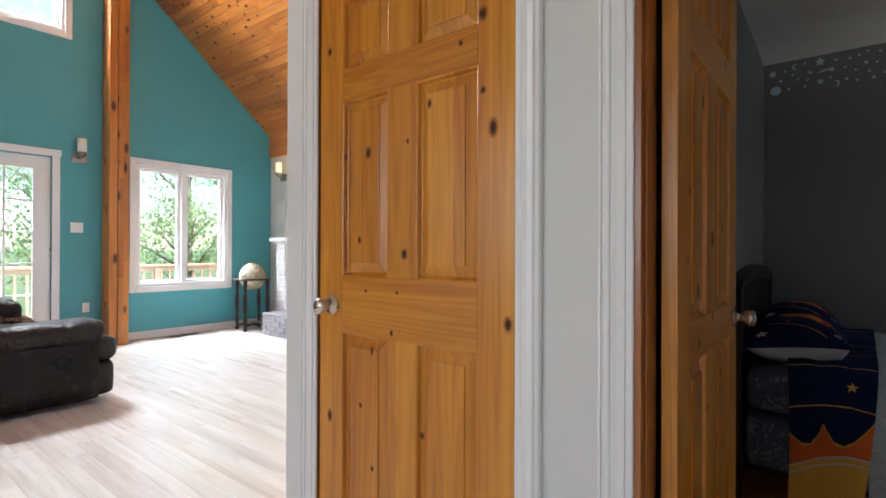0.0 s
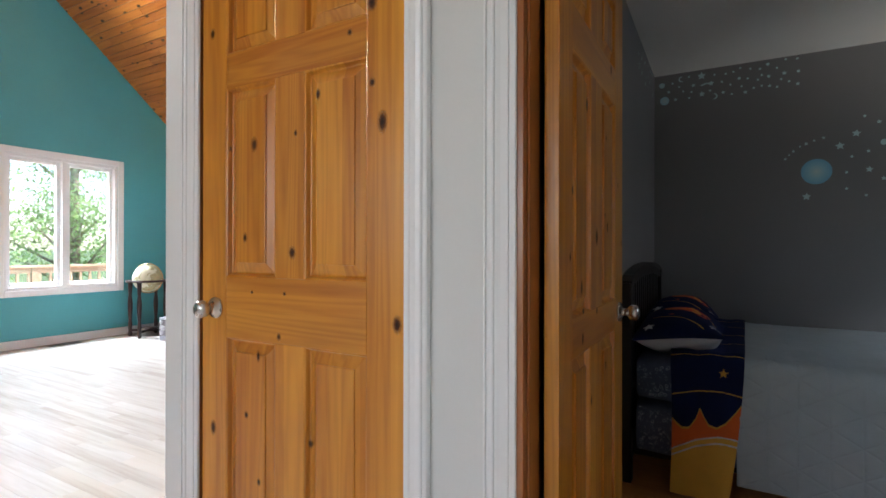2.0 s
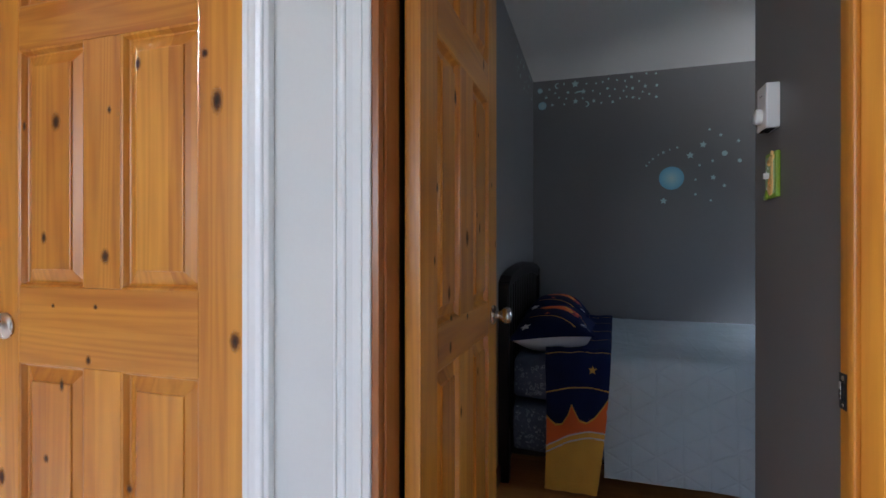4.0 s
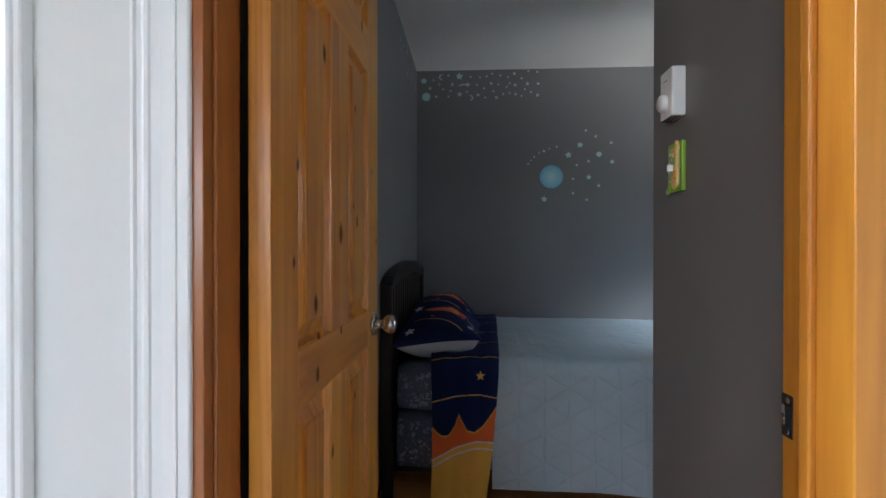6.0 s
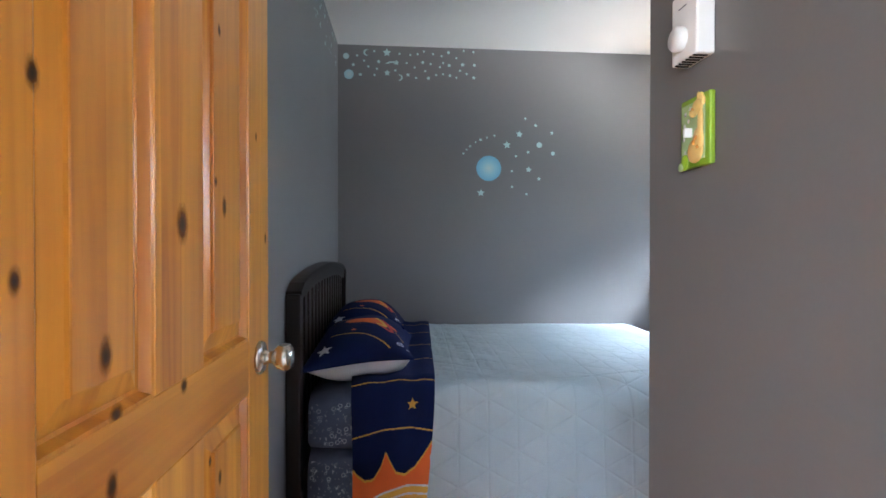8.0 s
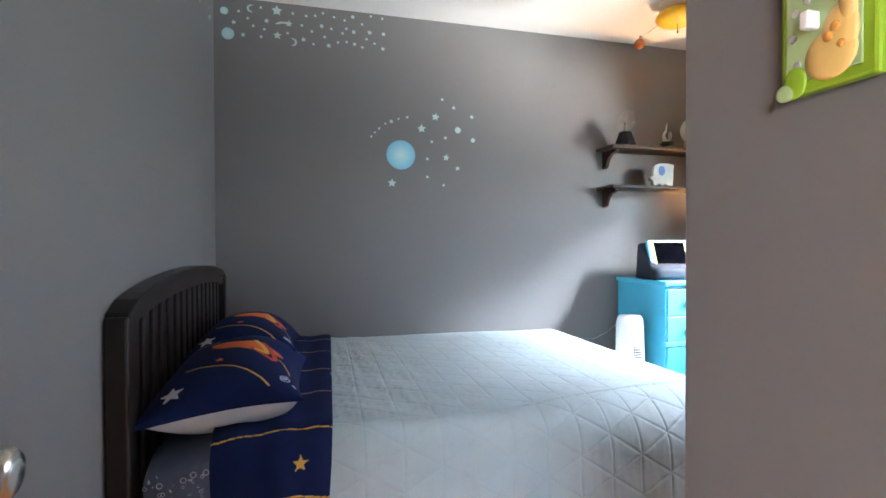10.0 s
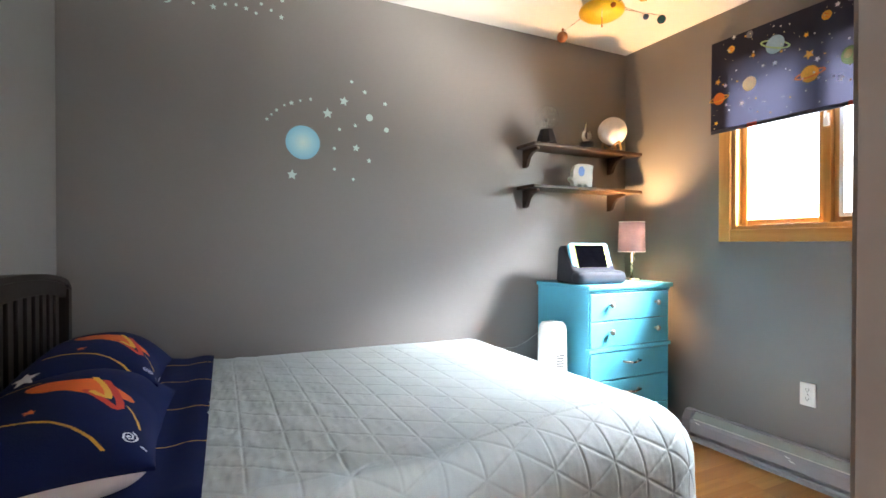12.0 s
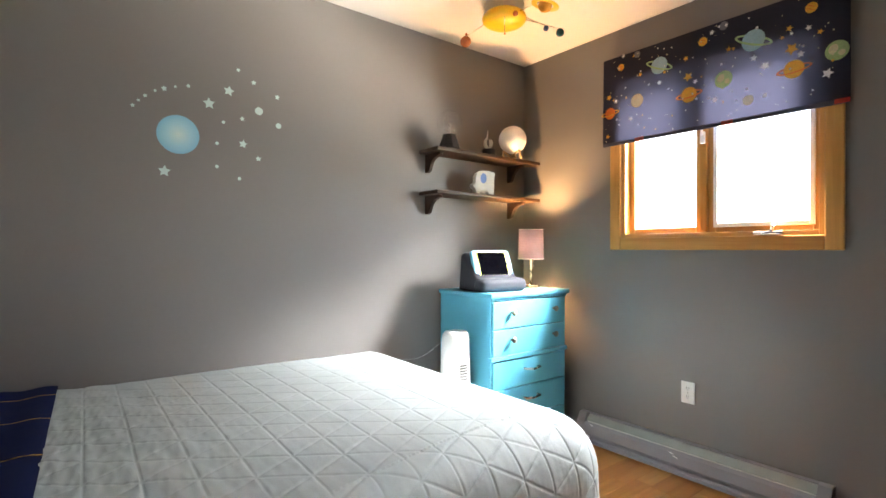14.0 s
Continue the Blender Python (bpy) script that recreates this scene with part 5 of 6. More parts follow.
for bp, co in zip(spn.bezier_points, ((1.745, 3.72, 0.66), (1.70, 3.86, 0.56), (1.60, SY - 0.01, 0.50), (1.52, SY - 0.008, 0.30))):
    bp.co, bp.handle_left_type, bp.handle_right_type = co, "AUTO", "AUTO"
cv.materials.append(M["satin_white"])
tmp_ob = new("power_cord", cv)
me = bpy.data.meshes.new_from_object(tmp_ob)
bpy.data.objects.remove(tmp_ob)
tagged(new("power_cord", me), "thin white power cord along the wall", "cord")

# wall shelves
def wall_shelf(z):
    s = thing("wall_shelf", "dark walnut wall shelf on two curved brackets", "shelf", (2.225, SY, z), group="wall shelves")
    part("board", box((-0.42, -0.178, -0.020), (0.415, -0.001, 0.0), 0.004), M["shelf_wood"], s)
    for x in (-0.365, 0.30):
        pr = [(0.0, -0.0205), (-0.135, -0.0205), (-0.142, -0.026), (-0.138, -0.036), (-0.118, -0.040), (-0.085, -0.050), (-0.058, -0.072), (-0.045, -0.10), (-0.036, -0.118), (-0.015, -0.126), (0.0, -0.126)]
        part("bracket", prism(pr, 0.024, "x", 0.003, (x - 0.012, -0.001, 0)), M["shelf_wood"], s)
    return s


S1, S2 = 1.700, 1.462
wall_shelf(S1)
wall_shelf(S2)

pb = thing("plasma_ball", "clear glass plasma ball on a black base", "plasma ball", (1.925, 3.895, S1))
base = bmesh.new()
lo = [base.verts.new((0.066 * math.cos(radians(22.5 + 45 * i)), 0.066 * math.sin(radians(22.5 + 45 * i)), 0)) for i in range(8)]
hi = [base.verts.new((0.038 * math.cos(radians(22.5 + 45 * i)), 0.038 * math.sin(radians(22.5 + 45 * i)), 0.082)) for i in range(8)]
for i in range(8):
    base.faces.new((lo[i], lo[(i + 1) % 8], hi[(i + 1) % 8], hi[i]))
base.faces.new(hi)
base.faces.new(lo[::-1])
part("base", base, M["black_plastic"], pb)
g = part("globe", ball(0.071, (0, 0, 0.150), seg=40), M["bulb_glass"], pb, "clear glass globe", True)
part("electrode_stem", lathe([(0.006, 0.08), (0.005, 0.13)], 12), M["steel"], pb, "", True)
part("electrode", ball(0.011, (0, 0, 0.137)), M["steel"], pb, "", True)

cs = thing("crystal_ornament", "clear crystal crescent ornament on a black puck", "ornament", (2.215, 3.885, S1))
part("puck", lathe([(0.0, 0), (0.040, 0), (0.041, 0.004), (0.041, 0.030), (0.039, 0.034), (0, 0.034)], 36, cap=False), M["black_plastic"], cs, "", True)
cres = [(0.030 * math.cos(t) - 0.004, 0.070 + 0.036 * math.sin(t)) for t in np.linspace(radians(110), radians(400), 22)]
inner = [(0.024 * math.cos(t) + 0.004, 0.074 + 0.026 * math.sin(t)) for t in np.linspace(radians(395), radians(118), 18)]
part("crescent", prism(cres + inner, 0.014, "y", 0.002, (0, -0.007, 0)), M["frosted"], cs, "clear crescent", False)
part("spire", rod((-0.012, 0, 0.098), (-0.004, 0, 0.150), 0.006, None, 8, 0.001), M["frosted"], cs)

ml = thing("moon_lamp", "white moon globe lamp on a wooden stand", "moon lamp", (2.425, 3.89, S1))
part("moon", ball(0.086, (0, 0, 0.122), seg=48), M["moon"], ml, "white cratered moon globe", True)
for ang in (30, 150, 270):
    q = pose(0, 0, 0, 0, 0, ang)
    stand = bmesh.new()
    for a1, b1 in ((((0.0, -0.02, 0.012)), (0.058, 0.0, 0.050)), ((0.058, 0.0, 0.052), (0.062, 0.01, 0.0))):
        rod(q @ Vector(a1), q @ Vector(b1), 0.006, stand, 6)
    part("stand_leg", stand, M["light_wood"], ml, "pale wooden stand leg")

ol = [(-0.068, 0.048), (-0.056, 0.034), (-0.050, 0.03), (-0.046, 0.0), (-0.026, 0.0), (-0.022, 0.012), (-0.010, 0.012), (-0.006, 0.0), (0.010, 0.0), (0.014, 0.012), (0.026, 0.012), (0.030, 0.0), (0.058, 0.0),
      (0.062, 0.04), (0.062, 0.095), (0.068, 0.118), (0.056, 0.122), (0.030, 0.130), (-0.015, 0.131), (-0.038, 0.122), (-0.048, 0.10), (-0.050, 0.06), (-0.060, 0.052), (-0.064, 0.062)]
fig = prism(ol, 0.055, "y", 0.003, (0, -0.0275, 0))
count = len(fig.faces)
prism(disc_outline(1.0, -0.002, 0.088, 24, 0.018, 0.028), 0.002, "y", 0.0, (0, -0.0293, 0), fig)
toy = part("toy_figurine", fig, [M["figure_white"], M["figure_blue"]])
toy.data.polygons.foreach_set("material_index", [0 if i < count else 1 for i in range(len(toy.data.polygons))])
toy.matrix_world = pose(2.175, 3.895, S2, 0, 0, -24) @ Matrix.Scale(1.06, 4)
tagged(toy, "white rounded toy figurine with a blue patch on the lower shelf", "figurine")

# planet ceiling light
cl = thing("ceiling_light", "yellow sun ceiling light with small hanging planets", "ceiling light", (1.968, 3.506, CZ))
part("canopy", lathe([(0.0, -0.03), (0.05, -0.03), (0.085, -0.018), (0.098, -0.006), (0.10, 0.0)], 40, cap=False), M["white_plastic"], cl, "white ceiling canopy", True)
part("sun", ball(0.112, (0, 0, -0.070), (1, 1, 0.42), seg=40), M["sun_resin"], cl, "glossy yellow sun dish", True)
for name, mat, r, at in (("planet", "mars", 0.029, (1.880, 3.705, 2.235)), ("planet", "teal_ball", 0.021, (2.192, 3.331, 2.240)), ("planet", "blue_ball", 0.0135, (2.090, 3.336, 2.234)), ("planet", "saturn", 0.032, (1.965, 3.235, 2.272)), ("planet", "mars", 0.013, (1.935, 3.395, 2.285)), ("planet", "mars", 0.005, (1.925, 3.46, 2.205))):
    c = Vector(at) - Vector((1.968, 3.506, CZ))
    pl = part(name, ball(r, c, seg=24), M[mat], cl, "", True)
    d = Vector((c.x, c.y, 0)).normalized() * 0.10
    part("arm", rod((d.x, d.y, -0.07), c + Vector((0, 0, r * 0.9)), 0.0016, None, 6), M["nickel"], cl)
    if mat == "saturn":
        tilt = Matrix.Translation(c) @ pose(0, 0, 0, 14, 8, 0)
        part("ring", lathe([(0.040, 0), (0.066, 0.0), (0.066, 0.003), (0.040, 0.003), (0.040, 0)], 40, None, tilt, cap=False), M["sun_resin"], pl, "yellow planet ring", True)
    if r == 0.029:
        part("moonlet", ball(0.007, c + Vector((0.004, 0, 0.040)), seg=14), M["mars"], pl, "", True)

# thermostat, switch plate, outlet
th = thing("thermostat", "white wall thermostat with a round dial", "thermostat", (TX, 1.583, 1.4465))
part("body", box((-0.030, -0.034, -0.052), (-0.001, 0.032, 0.052), 0.003), M["white_plastic"], th)
part("dial", lathe([(0.0, 0.012), (0.016, 0.012), (0.018, 0.009), (0.0185, 0.0)], 32, None, pose(-0.030, 0.006, -0.018, 0, -90, 0), cap=False), M["white_plastic"], th, "", True)
for k in range(6):
    part("vent_slot", box((-0.029, -0.027 + k * 0.0095, -0.0532), (-0.008, -0.0235 + k * 0.0095, -0.046)), M["dark_gap"], th)
part("label_bar", box((-0.0306, -0.008, 0.028), (-0.0300, 0.012, 0.0295)), M["grey_print"], th)

sw = thing("switch_plate", "lime green nursery switch plate with moulded shapes", "light switch", (TX, 1.585, 1.2895))
part("plate", box((-0.011, -0.038, -0.054), (-0.001, 0.036, 0.053), 0.003), M["lime"], sw)
part("panel", box((-0.0125, -0.028, -0.044), (-0.0105, 0.030, 0.044), 0.001), M["sage"], sw, "sage green panel")
rel = bmesh.new()
ball(1.0, (-0.0125, -0.006, -0.030), (0.004, 0.020, 0.019), rel, 16)
ball(1.0, (-0.0125, -0.013, -0.016), (0.004, 0.014, 0.020), rel, 16)
ball(1.0, (-0.0125, -0.019, 0.006), (0.004, 0.0065, 0.030), rel, 16)
ball(1.0, (-0.0125, -0.012, 0.034), (0.005, 0.013, 0.012), rel, 16)
ball(1.0, (-0.0140, -0.003, 0.027), (0.005, 0.008, 0.007), rel, 14)
for yy, zz in ((-0.014, 0.049), (-0.021, 0.047), (-0.026, 0.040)):
    ball(1.0, (-0.0125, yy, zz), (0.003, 0.0035, 0.007), rel, 10)
part("relief", rel, M["butter"], sw, "butter yellow moulded shape", True)
for yy, zz, rr in ((-0.004, 0.029, 0.006), (-0.012, -0.012, 0.004), (-0.007, -0.018, 0.004), (-0.016, -0.026, 0.003)):
    part("spot", ball(1.0, (-0.016, yy, zz), (0.002, rr, rr), None, 12), M["tan_orange"], sw, "", True)
part("toggle", box((-0.024, 0.002, -0.008), (-0.011, 0.010, 0.006), 0.002), M["white_plastic"], sw, "white switch toggle")
for yy, zz in ((0.02, 0.03), (0.008, 0.036), (0.022, 0.012), (0.012, 0.018), (0.02, -0.03), (0.024, -0.008)):
    part("dot", ball(1.0, (-0.0125, yy, zz), (0.0008, 0.0035, 0.0035), None, 10), M["white_print"], sw, "", True)
lf = bmesh.new()
ball(1.0, (-0.0125, 0.022, -0.044), (0.003, 0.010, 0.013), lf, 14)
part("leaf", lf, M["lime"], sw, "", True)
lf = bmesh.new()
ball(1.0, (-0.0135, 0.029, -0.050), (0.003, 0.009, 0.007), lf, 14)
part("leaf", lf, M["sage"], sw, "", True)


def outlet(at, turn, label):
    ob = thing("outlet", label, "outlet", at, turn=turn)
    part("plate", box((-0.034, -0.006, -0.054), (0.034, -0.0005, 0.054), 0.002), M["white_plastic"], ob)
    for zz in (-0.021, 0.021):
        s = part("socket", prism(disc_outline(1.0, 0, zz, 20, 0.0165, 0.0145), 0.0025, "y", 0.0, (0, -0.0082, 0)), M["white_plastic"], ob)
        for xx in (-0.006, 0.006):
            part("slot", box((xx - 0.0012, -0.0088, zz - 0.001), (xx + 0.0012, -0.0080, zz + 0.007)), M["dark_gap"], s)
        part("slot", prism(disc_outline(0.0022, 0, zz - 0.007, 10), 0.0008, "y", 0.0, (0, -0.0088, 0)), M["dark_gap"], s)
    part("screw", lathe([(0.003, 0), (0.002, 0.001)], 12, None, pose(0, -0.006, 0, 90)), M["nickel"], ob)
    return ob


outlet((RX, 2.912, 0.421), -90, "white duplex outlet on the grey wall")

# electric baseboard heater
hb = thing("baseboard_heater", "long grey electric baseboard heater with chipped enamel", "heater", (RX, 2.92, 0))
y0, y1 = -0.605, 0.615
part("back_plate", box((-0.010, y0, 0.018), (-0.001, y1, 0.178), 0.002), M["heater"], hb)
part("reflector", prism([(-0.012, 0.166), (-0.015, 0.166), (-0.046, 0.137), (-0.044, 0.134)], y1 - y0 - 0.1, "y", 0, (0, y0 + 0.05, 0)), M["reflector"], hb, "grey-green inner reflector")
part("top_hood", prism([(-0.011, 0.178), (-0.022, 0.176), (-0.022, 0.170), (-0.011, 0.172)], y1 - y0 - 0.1, "y", 0, (0, y0 + 0.05, 0)), M["heater"], hb)
part("front_panel", prism([(-0.062, 0.060), (-0.066, 0.066), (-0.066, 0.118), (-0.056, 0.134), (-0.053, 0.132), (-0.061, 0.116), (-0.061, 0.066), (-0.058, 0.060)], y1 - y0 - 0.1, "y", 0, (0, y0 + 0.05, 0)), M["heater"], hb)
part("lower_lip", prism([(-0.055, 0.016), (-0.068, 0.016), (-0.068, 0.034), (-0.060, 0.044), (-0.056, 0.042), (-0.062, 0.033), (-0.062, 0.021), (-0.055, 0.021)], y1 - y0 - 0.1, "y", 0, (0, y0 + 0.05, 0)), M["heater"], hb)
part("bottom_plate", box((-0.060, y0 + 0.05, 0.016), (-0.010, y1 - 0.05, 0.020)), M["heater"], hb)
part("element", box((-0.048, y0 + 0.06, 0.085), (-0.014, y1 - 0.06, 0.135), 0.002), M["heater_fin"], hb, "dull metal heating fins")
for a1, b1 in ((y0, y0 + 0.05), (y1 - 0.05, y1)):
    part("end_cap", prism([(-0.001, 0.016), (-0.068, 0.016), (-0.068, 0.130), (-0.040, 0.178), (-0.001, 0.180)], b1 - a1, "y", 0.002, (0, a1, 0)), M["heater"], hb)
for yy, zz in ((0.03, 0.112), (0.01, 0.098), (0.50, 0.118)):
    part("paint_chip", prism([(yy, zz), (yy + 0.022, zz + 0.003), (yy + 0.03, zz + 0.010), (yy + 0.008, zz + 0.006)], 0.0006, "x", 0, (-0.0668, 0, 0)), M["white_plastic"], hb)

# printed valance over the window
va = thing("valance", "navy roller valance printed with planets and stars", "window valance", (RX - 0.035, 0, 0))
vy0, vy1, vz0, vz1 = 2.262, 3.383, 1.735, 2.212
nu, nv = 90, 40
gy, gz = np.meshgrid(np.linspace(vy0, vy1, nu + 1), np.linspace(vz0, vz1, nv + 1), indexing="ij")
def bow(yy, zz):
    return -0.004 * math.sin((yy - vy0) * 7) * (vz1 - zz) / (vz1 - vz0) - 0.002 * math.sin(yy * 31 + zz * 9) * (vz1 - zz)


X = np.vectorize(bow)(gy, gz)
grid_mesh("cloth", np.stack([X, gy, gz], -1), M["valance_cloth"], va)
part("hem", box((-0.006, vy0, vz0 - 0.016), (0.004, vy1, vz0 + 0.004), 0.004), M["valance"], va, "dark weighted hem")
part("roller", rod((0.018, vy0 + 0.01, vz1 - 0.02), (0.018, vy1 - 0.01, vz1 - 0.02), 0.016), M["white_plastic"], va, "", True)
for yy in (vy0 + 0.0, 2.692, 3.133):
    part("hem_patch", box((-0.0075, yy, vz0 - 0.014), (-0.0058, yy + 0.05, vz0 + 0.004)), M["red_print"], va)


def printed(name, mat, outlines, lift=0.0012, parent=va):
    bm = bmesh.new()
    for ol in outlines:
        bm.faces.new([bm.verts.new((bow(u, v) - lift, u, v)) for u, v in ol])
    bmesh.ops.recalc_face_normals(bm, faces=bm.faces[:])
    return part(name, bm, M[mat], parent)


for y, z, r, m, ring in ((3.05, 2.094, 0.044, "blue_print", "green_print"), (2.897, 1.904, 0.038, "amber_print", "orange_print"), (2.608, 2.077, 0.048, "blue_print", "green_print"),
                         (2.452, 1.902, 0.038, "amber_print", "orange_print"), (3.336, 1.904, 0.032, "orange_print", "amber_print")):
    lean = 0.42 if m == "blue_print" else -0.08
    printed("planet", m, [disc_outline(r, y, z, 28)], 0.0018)
    outer, inner = disc_outline(1.0, y, z, 40, r * 1.75, r * 0.46, lean), disc_outline(1.0, y, z, 40, r * 1.5, r * 0.27, lean)
    for lo_, hi_, lift in ((0, 20, 0.0012), (20, 40, 0.0022)):
        k = list(range(lo_, hi_ + 1))
        printed("planet_ring", ring, [[outer[i % 40] for i in k] + [inner[i % 40] for i in k[::-1]]], lift)
for y, z, r, m in ((3.27, 2.147, 0.019, "amber_print"), (2.829, 2.144, 0.021, "amber_print"), (2.391, 2.141, 0.022, "amber_print"), (3.174, 1.94, 0.036, "cream_print"), (2.734, 1.936, 0.040, "green_print"),
                   (2.305, 1.936, 0.040, "green_print"), (2.628, 1.813, 0.023, "cream_print"), (3.174, 2.190, 0.018, "grey_print"), (2.734, 2.187, 0.020, "grey_print")):
    printed("planet", m, [disc_outline(r, y, z, 24)], 0.0016)
    if m == "green_print":
        printed("land", "cream_print", [disc_outline(1.0, y + r * 0.3, z + r * 0.2, 14, r * 0.4, r * 0.5, 0.4), disc_outline(1.0, y - r * 0.4, z - r * 0.3, 12, r * 0.3, r * 0.3)], 0.0020)
    elif m == "amber_print":
        printed("band", "orange_print", [disc_outline(1.0, y, z + r * q, 12, r * 0.8, r * 0.10, 0.6) for q in (-0.35, 0.3)], 0.0020)
rng = random.Random(21)
white = [(2.561, 1.947, 0.021), (2.335, 1.852, 0.022), (2.606, 1.996, 0.016), (2.427, 1.959, 0.016), (2.773, 1.85, 0.018), (2.865, 1.961, 0.014), (3.05, 2.004, 0.014), (2.561, 1.816, 0.014), (2.786, 2.174, 0.013),
         (3.30, 1.965, 0.013), (3.255, 2.205, 0.012), (3.21, 1.85, 0.015), (2.40, 2.06, 0.013)]
gold = [(2.46, 1.991, 0.026), (2.90, 1.993, 0.024), (3.343, 1.995, 0.018), (2.711, 2.069, 0.013), (2.469, 2.081, 0.014), (2.911, 2.087, 0.014), (3.155, 2.076, 0.012), (2.36, 2.03, 0.012), (3.35, 1.775, 0.013)]
dots = []
for _ in range(44):
    c = (rng.uniform(vy0 + 0.02, vy1 - 0.02), rng.uniform(vz0 + 0.02, vz1 - 0.02), rng.choice((0.005, 0.007, 0.009)))
    (white if rng.random() < 0.65 else gold).append(c)
for _ in range(90):
    dots.append(disc_outline(rng.choice((0.0015, 0.002, 0.003)), rng.uniform(vy0 + 0.01, vy1 - 0.01), rng.uniform(vz0 + 0.01, vz1 - 0.01), 8))
for y, z, r in white:
    printed("star", "white_print", [star_outline(r, rng.random(), 0.5, y, z)], 0.0024)
for y, z, r in gold:
    printed("star", "amber_print", [star_outline(r, rng.random(), 0.5, y, z)], 0.0026)
tagged(printed("dots", "cream_print", dots, 0.0022), kind="stuff")

# wall decals
def decal(name, ol, mat="decal", label=""):
    c = Vector((sum(u for u, v in ol) / len(ol), 0, sum(v for u, v in ol) / len(ol)))
    bm = bmesh.new()
    lo = [bm.verts.new((u - c.x, -0.0009, v - c.z)) for u, v in ol]
    hi = [bm.verts.new((u - c.x, -0.0001, v - c.z)) for u, v in ol]
    bm.faces.new(lo)
    for i in range(len(lo)):
        bm.faces.new((lo[i], lo[(i + 1) % len(lo)], hi[(i + 1) % len(lo)], hi[i]))
    bmesh.ops.recalc_face_normals(bm, faces=bm.faces[:])
    ob = part(name, bm, M[mat])
    ob.location = (c.x, SY - 0.0002, c.z)
    return tagged(ob, label or "small pale green " + name.replace("_", " ") + " on the grey wall", "wall decal", "wall decals")


DOTS_TOP = [(-0.263, 2.311), (-0.156, 2.342), (0.003, 2.33), (0.071, 2.325), (0.117, 2.331), (0.157, 2.349), (0.215, 2.335), (0.27, 2.324), (0.314, 2.347), (0.364, 2.313), (0.412, 2.362), (0.475, 2.356)]
DOTS_LOW = [(-0.22, 2.28), (-0.193, 2.244), (-0.14, 2.232), (-0.155, 2.192), (-0.024, 2.224), (0.048, 2.273), (0.099, 2.246), (0.15, 2.28), (0.2, 2.271), (0.165, 2.224),
            (0.259, 2.253), (0.28, 2.28), (0.319, 2.266), (0.481, 2.272), (0.388, 2.235), (0.431, 2.215), (0.365, 2.188), (0.28, 2.209), (0.235, 2.202), (0.107, 2.18)]
STARS_BAND = [(-0.077, 2.335, 0.028), (-0.075, 2.207, 0.021), (-0.018, 2.274, 0.019), (-0.128, 2.277, 0.014), (0.056, 2.199, 0.014), (0.186, 2.18, 0.014), (0.323, 2.201, 0.012), (0.405, 2.273, 0.014), (0.477, 2.191, 0.013), (-0.287, 2.253, 0.013), (-0.243, 2.193, 0.013)]
for i, (x, z) in enumerate(DOTS_TOP + DOTS_LOW):
    big = (x, z) in ((0.314, 2.347), (0.481, 2.272), (0.319, 2.266), (0.15, 2.28))
    decal("dot_decal", disc_outline(0.0095 if big else 0.0068, x, z, 12))
for x, z, r in STARS_BAND:
    decal("star_decal", star_outline(r, 0.12 * math.sin(x * 40), 0.5, x, z))
decal("comet_decal", [(-0.088, 2.266), (-0.06, 2.281), (-0.028, 2.281), (-0.03, 2.271), (-0.055, 2.271), (-0.07, 2.265)])
decal("moon_decal", moon_outline(0.020, -0.204, 2.332))
decal("moon_decal", moon_outline(0.020, 0.003, 2.18, False))
decal("disc_decal", disc_outline(0.019, -0.332, 2.306, 28), "planet_decal", "pale blue disc decal on the grey wall")
decal("disc_decal", disc_outline(0.030, -0.315, 2.192, 28), "planet_decal", "pale blue disc decal on the grey wall")
decal("planet_decal", disc_outline(0.081, 0.575, 1.612, 48), "planet_decal", "large pale blue planet decal on the grey wall")
for x, z, r in ((0.411, 1.706, 0.009), (0.431, 1.73, 0.007), (0.454, 1.753, 0.009), (0.489, 1.78, 0.0075), (0.522, 1.795, 0.012), (0.563, 1.811, 0.0075), (0.612, 1.824, 0.0095)):
    decal("star_decal", star_outline(r, 0.2, 0.55, x, z))
for x, z, r in ((0.524, 1.454, 0.025), (0.694, 1.765, 0.026), (0.775, 1.835, 0.024), (0.837, 1.607, 0.020), (0.905, 1.548, 0.014), (0.883, 1.894, 0.013), (0.833, 1.72, 0.012), (0.991, 1.848, 0.013)):
    decal("star_decal", star_outline(r, 0.15 * math.sin(z * 30), 0.5, x, z))
for x, z in ((0.815, 1.937), (0.753, 1.693), (0.727, 1.596), (0.727, 1.494), (0.822, 1.449)):
    decal("dot_decal", disc_outline(0.0075, x, z, 12))
for x, z, r in ((0.907, 1.768, 0.018), (0.998, 1.714, 0.013)):
    decal("disc_decal", disc_outline(r, x, z, 24))
# the same band round the corner, on the headboard wall
rng = random.Random(5)
for k in range(34):
    y, z = SY - rng.uniform(0.03, 0.85), rng.uniform(2.17, 2.35)
    ol = star_outline(rng.choice((0.007, 0.010, 0.016)), rng.random(), 0.5)
    bm = bmesh.new()
    bm.faces.new([bm.verts.new((0.0004, u, v)) for u, v in ol])
    bmesh.ops.recalc_face_normals(bm, faces=bm.faces[:])
    ob = part("star_decal", bm, M["decal"])
    ob.location = (LX + 0.0004, y, z)
    tagged(ob, "small pale green star decal on the grey wall", "wall decal", "wall decals")

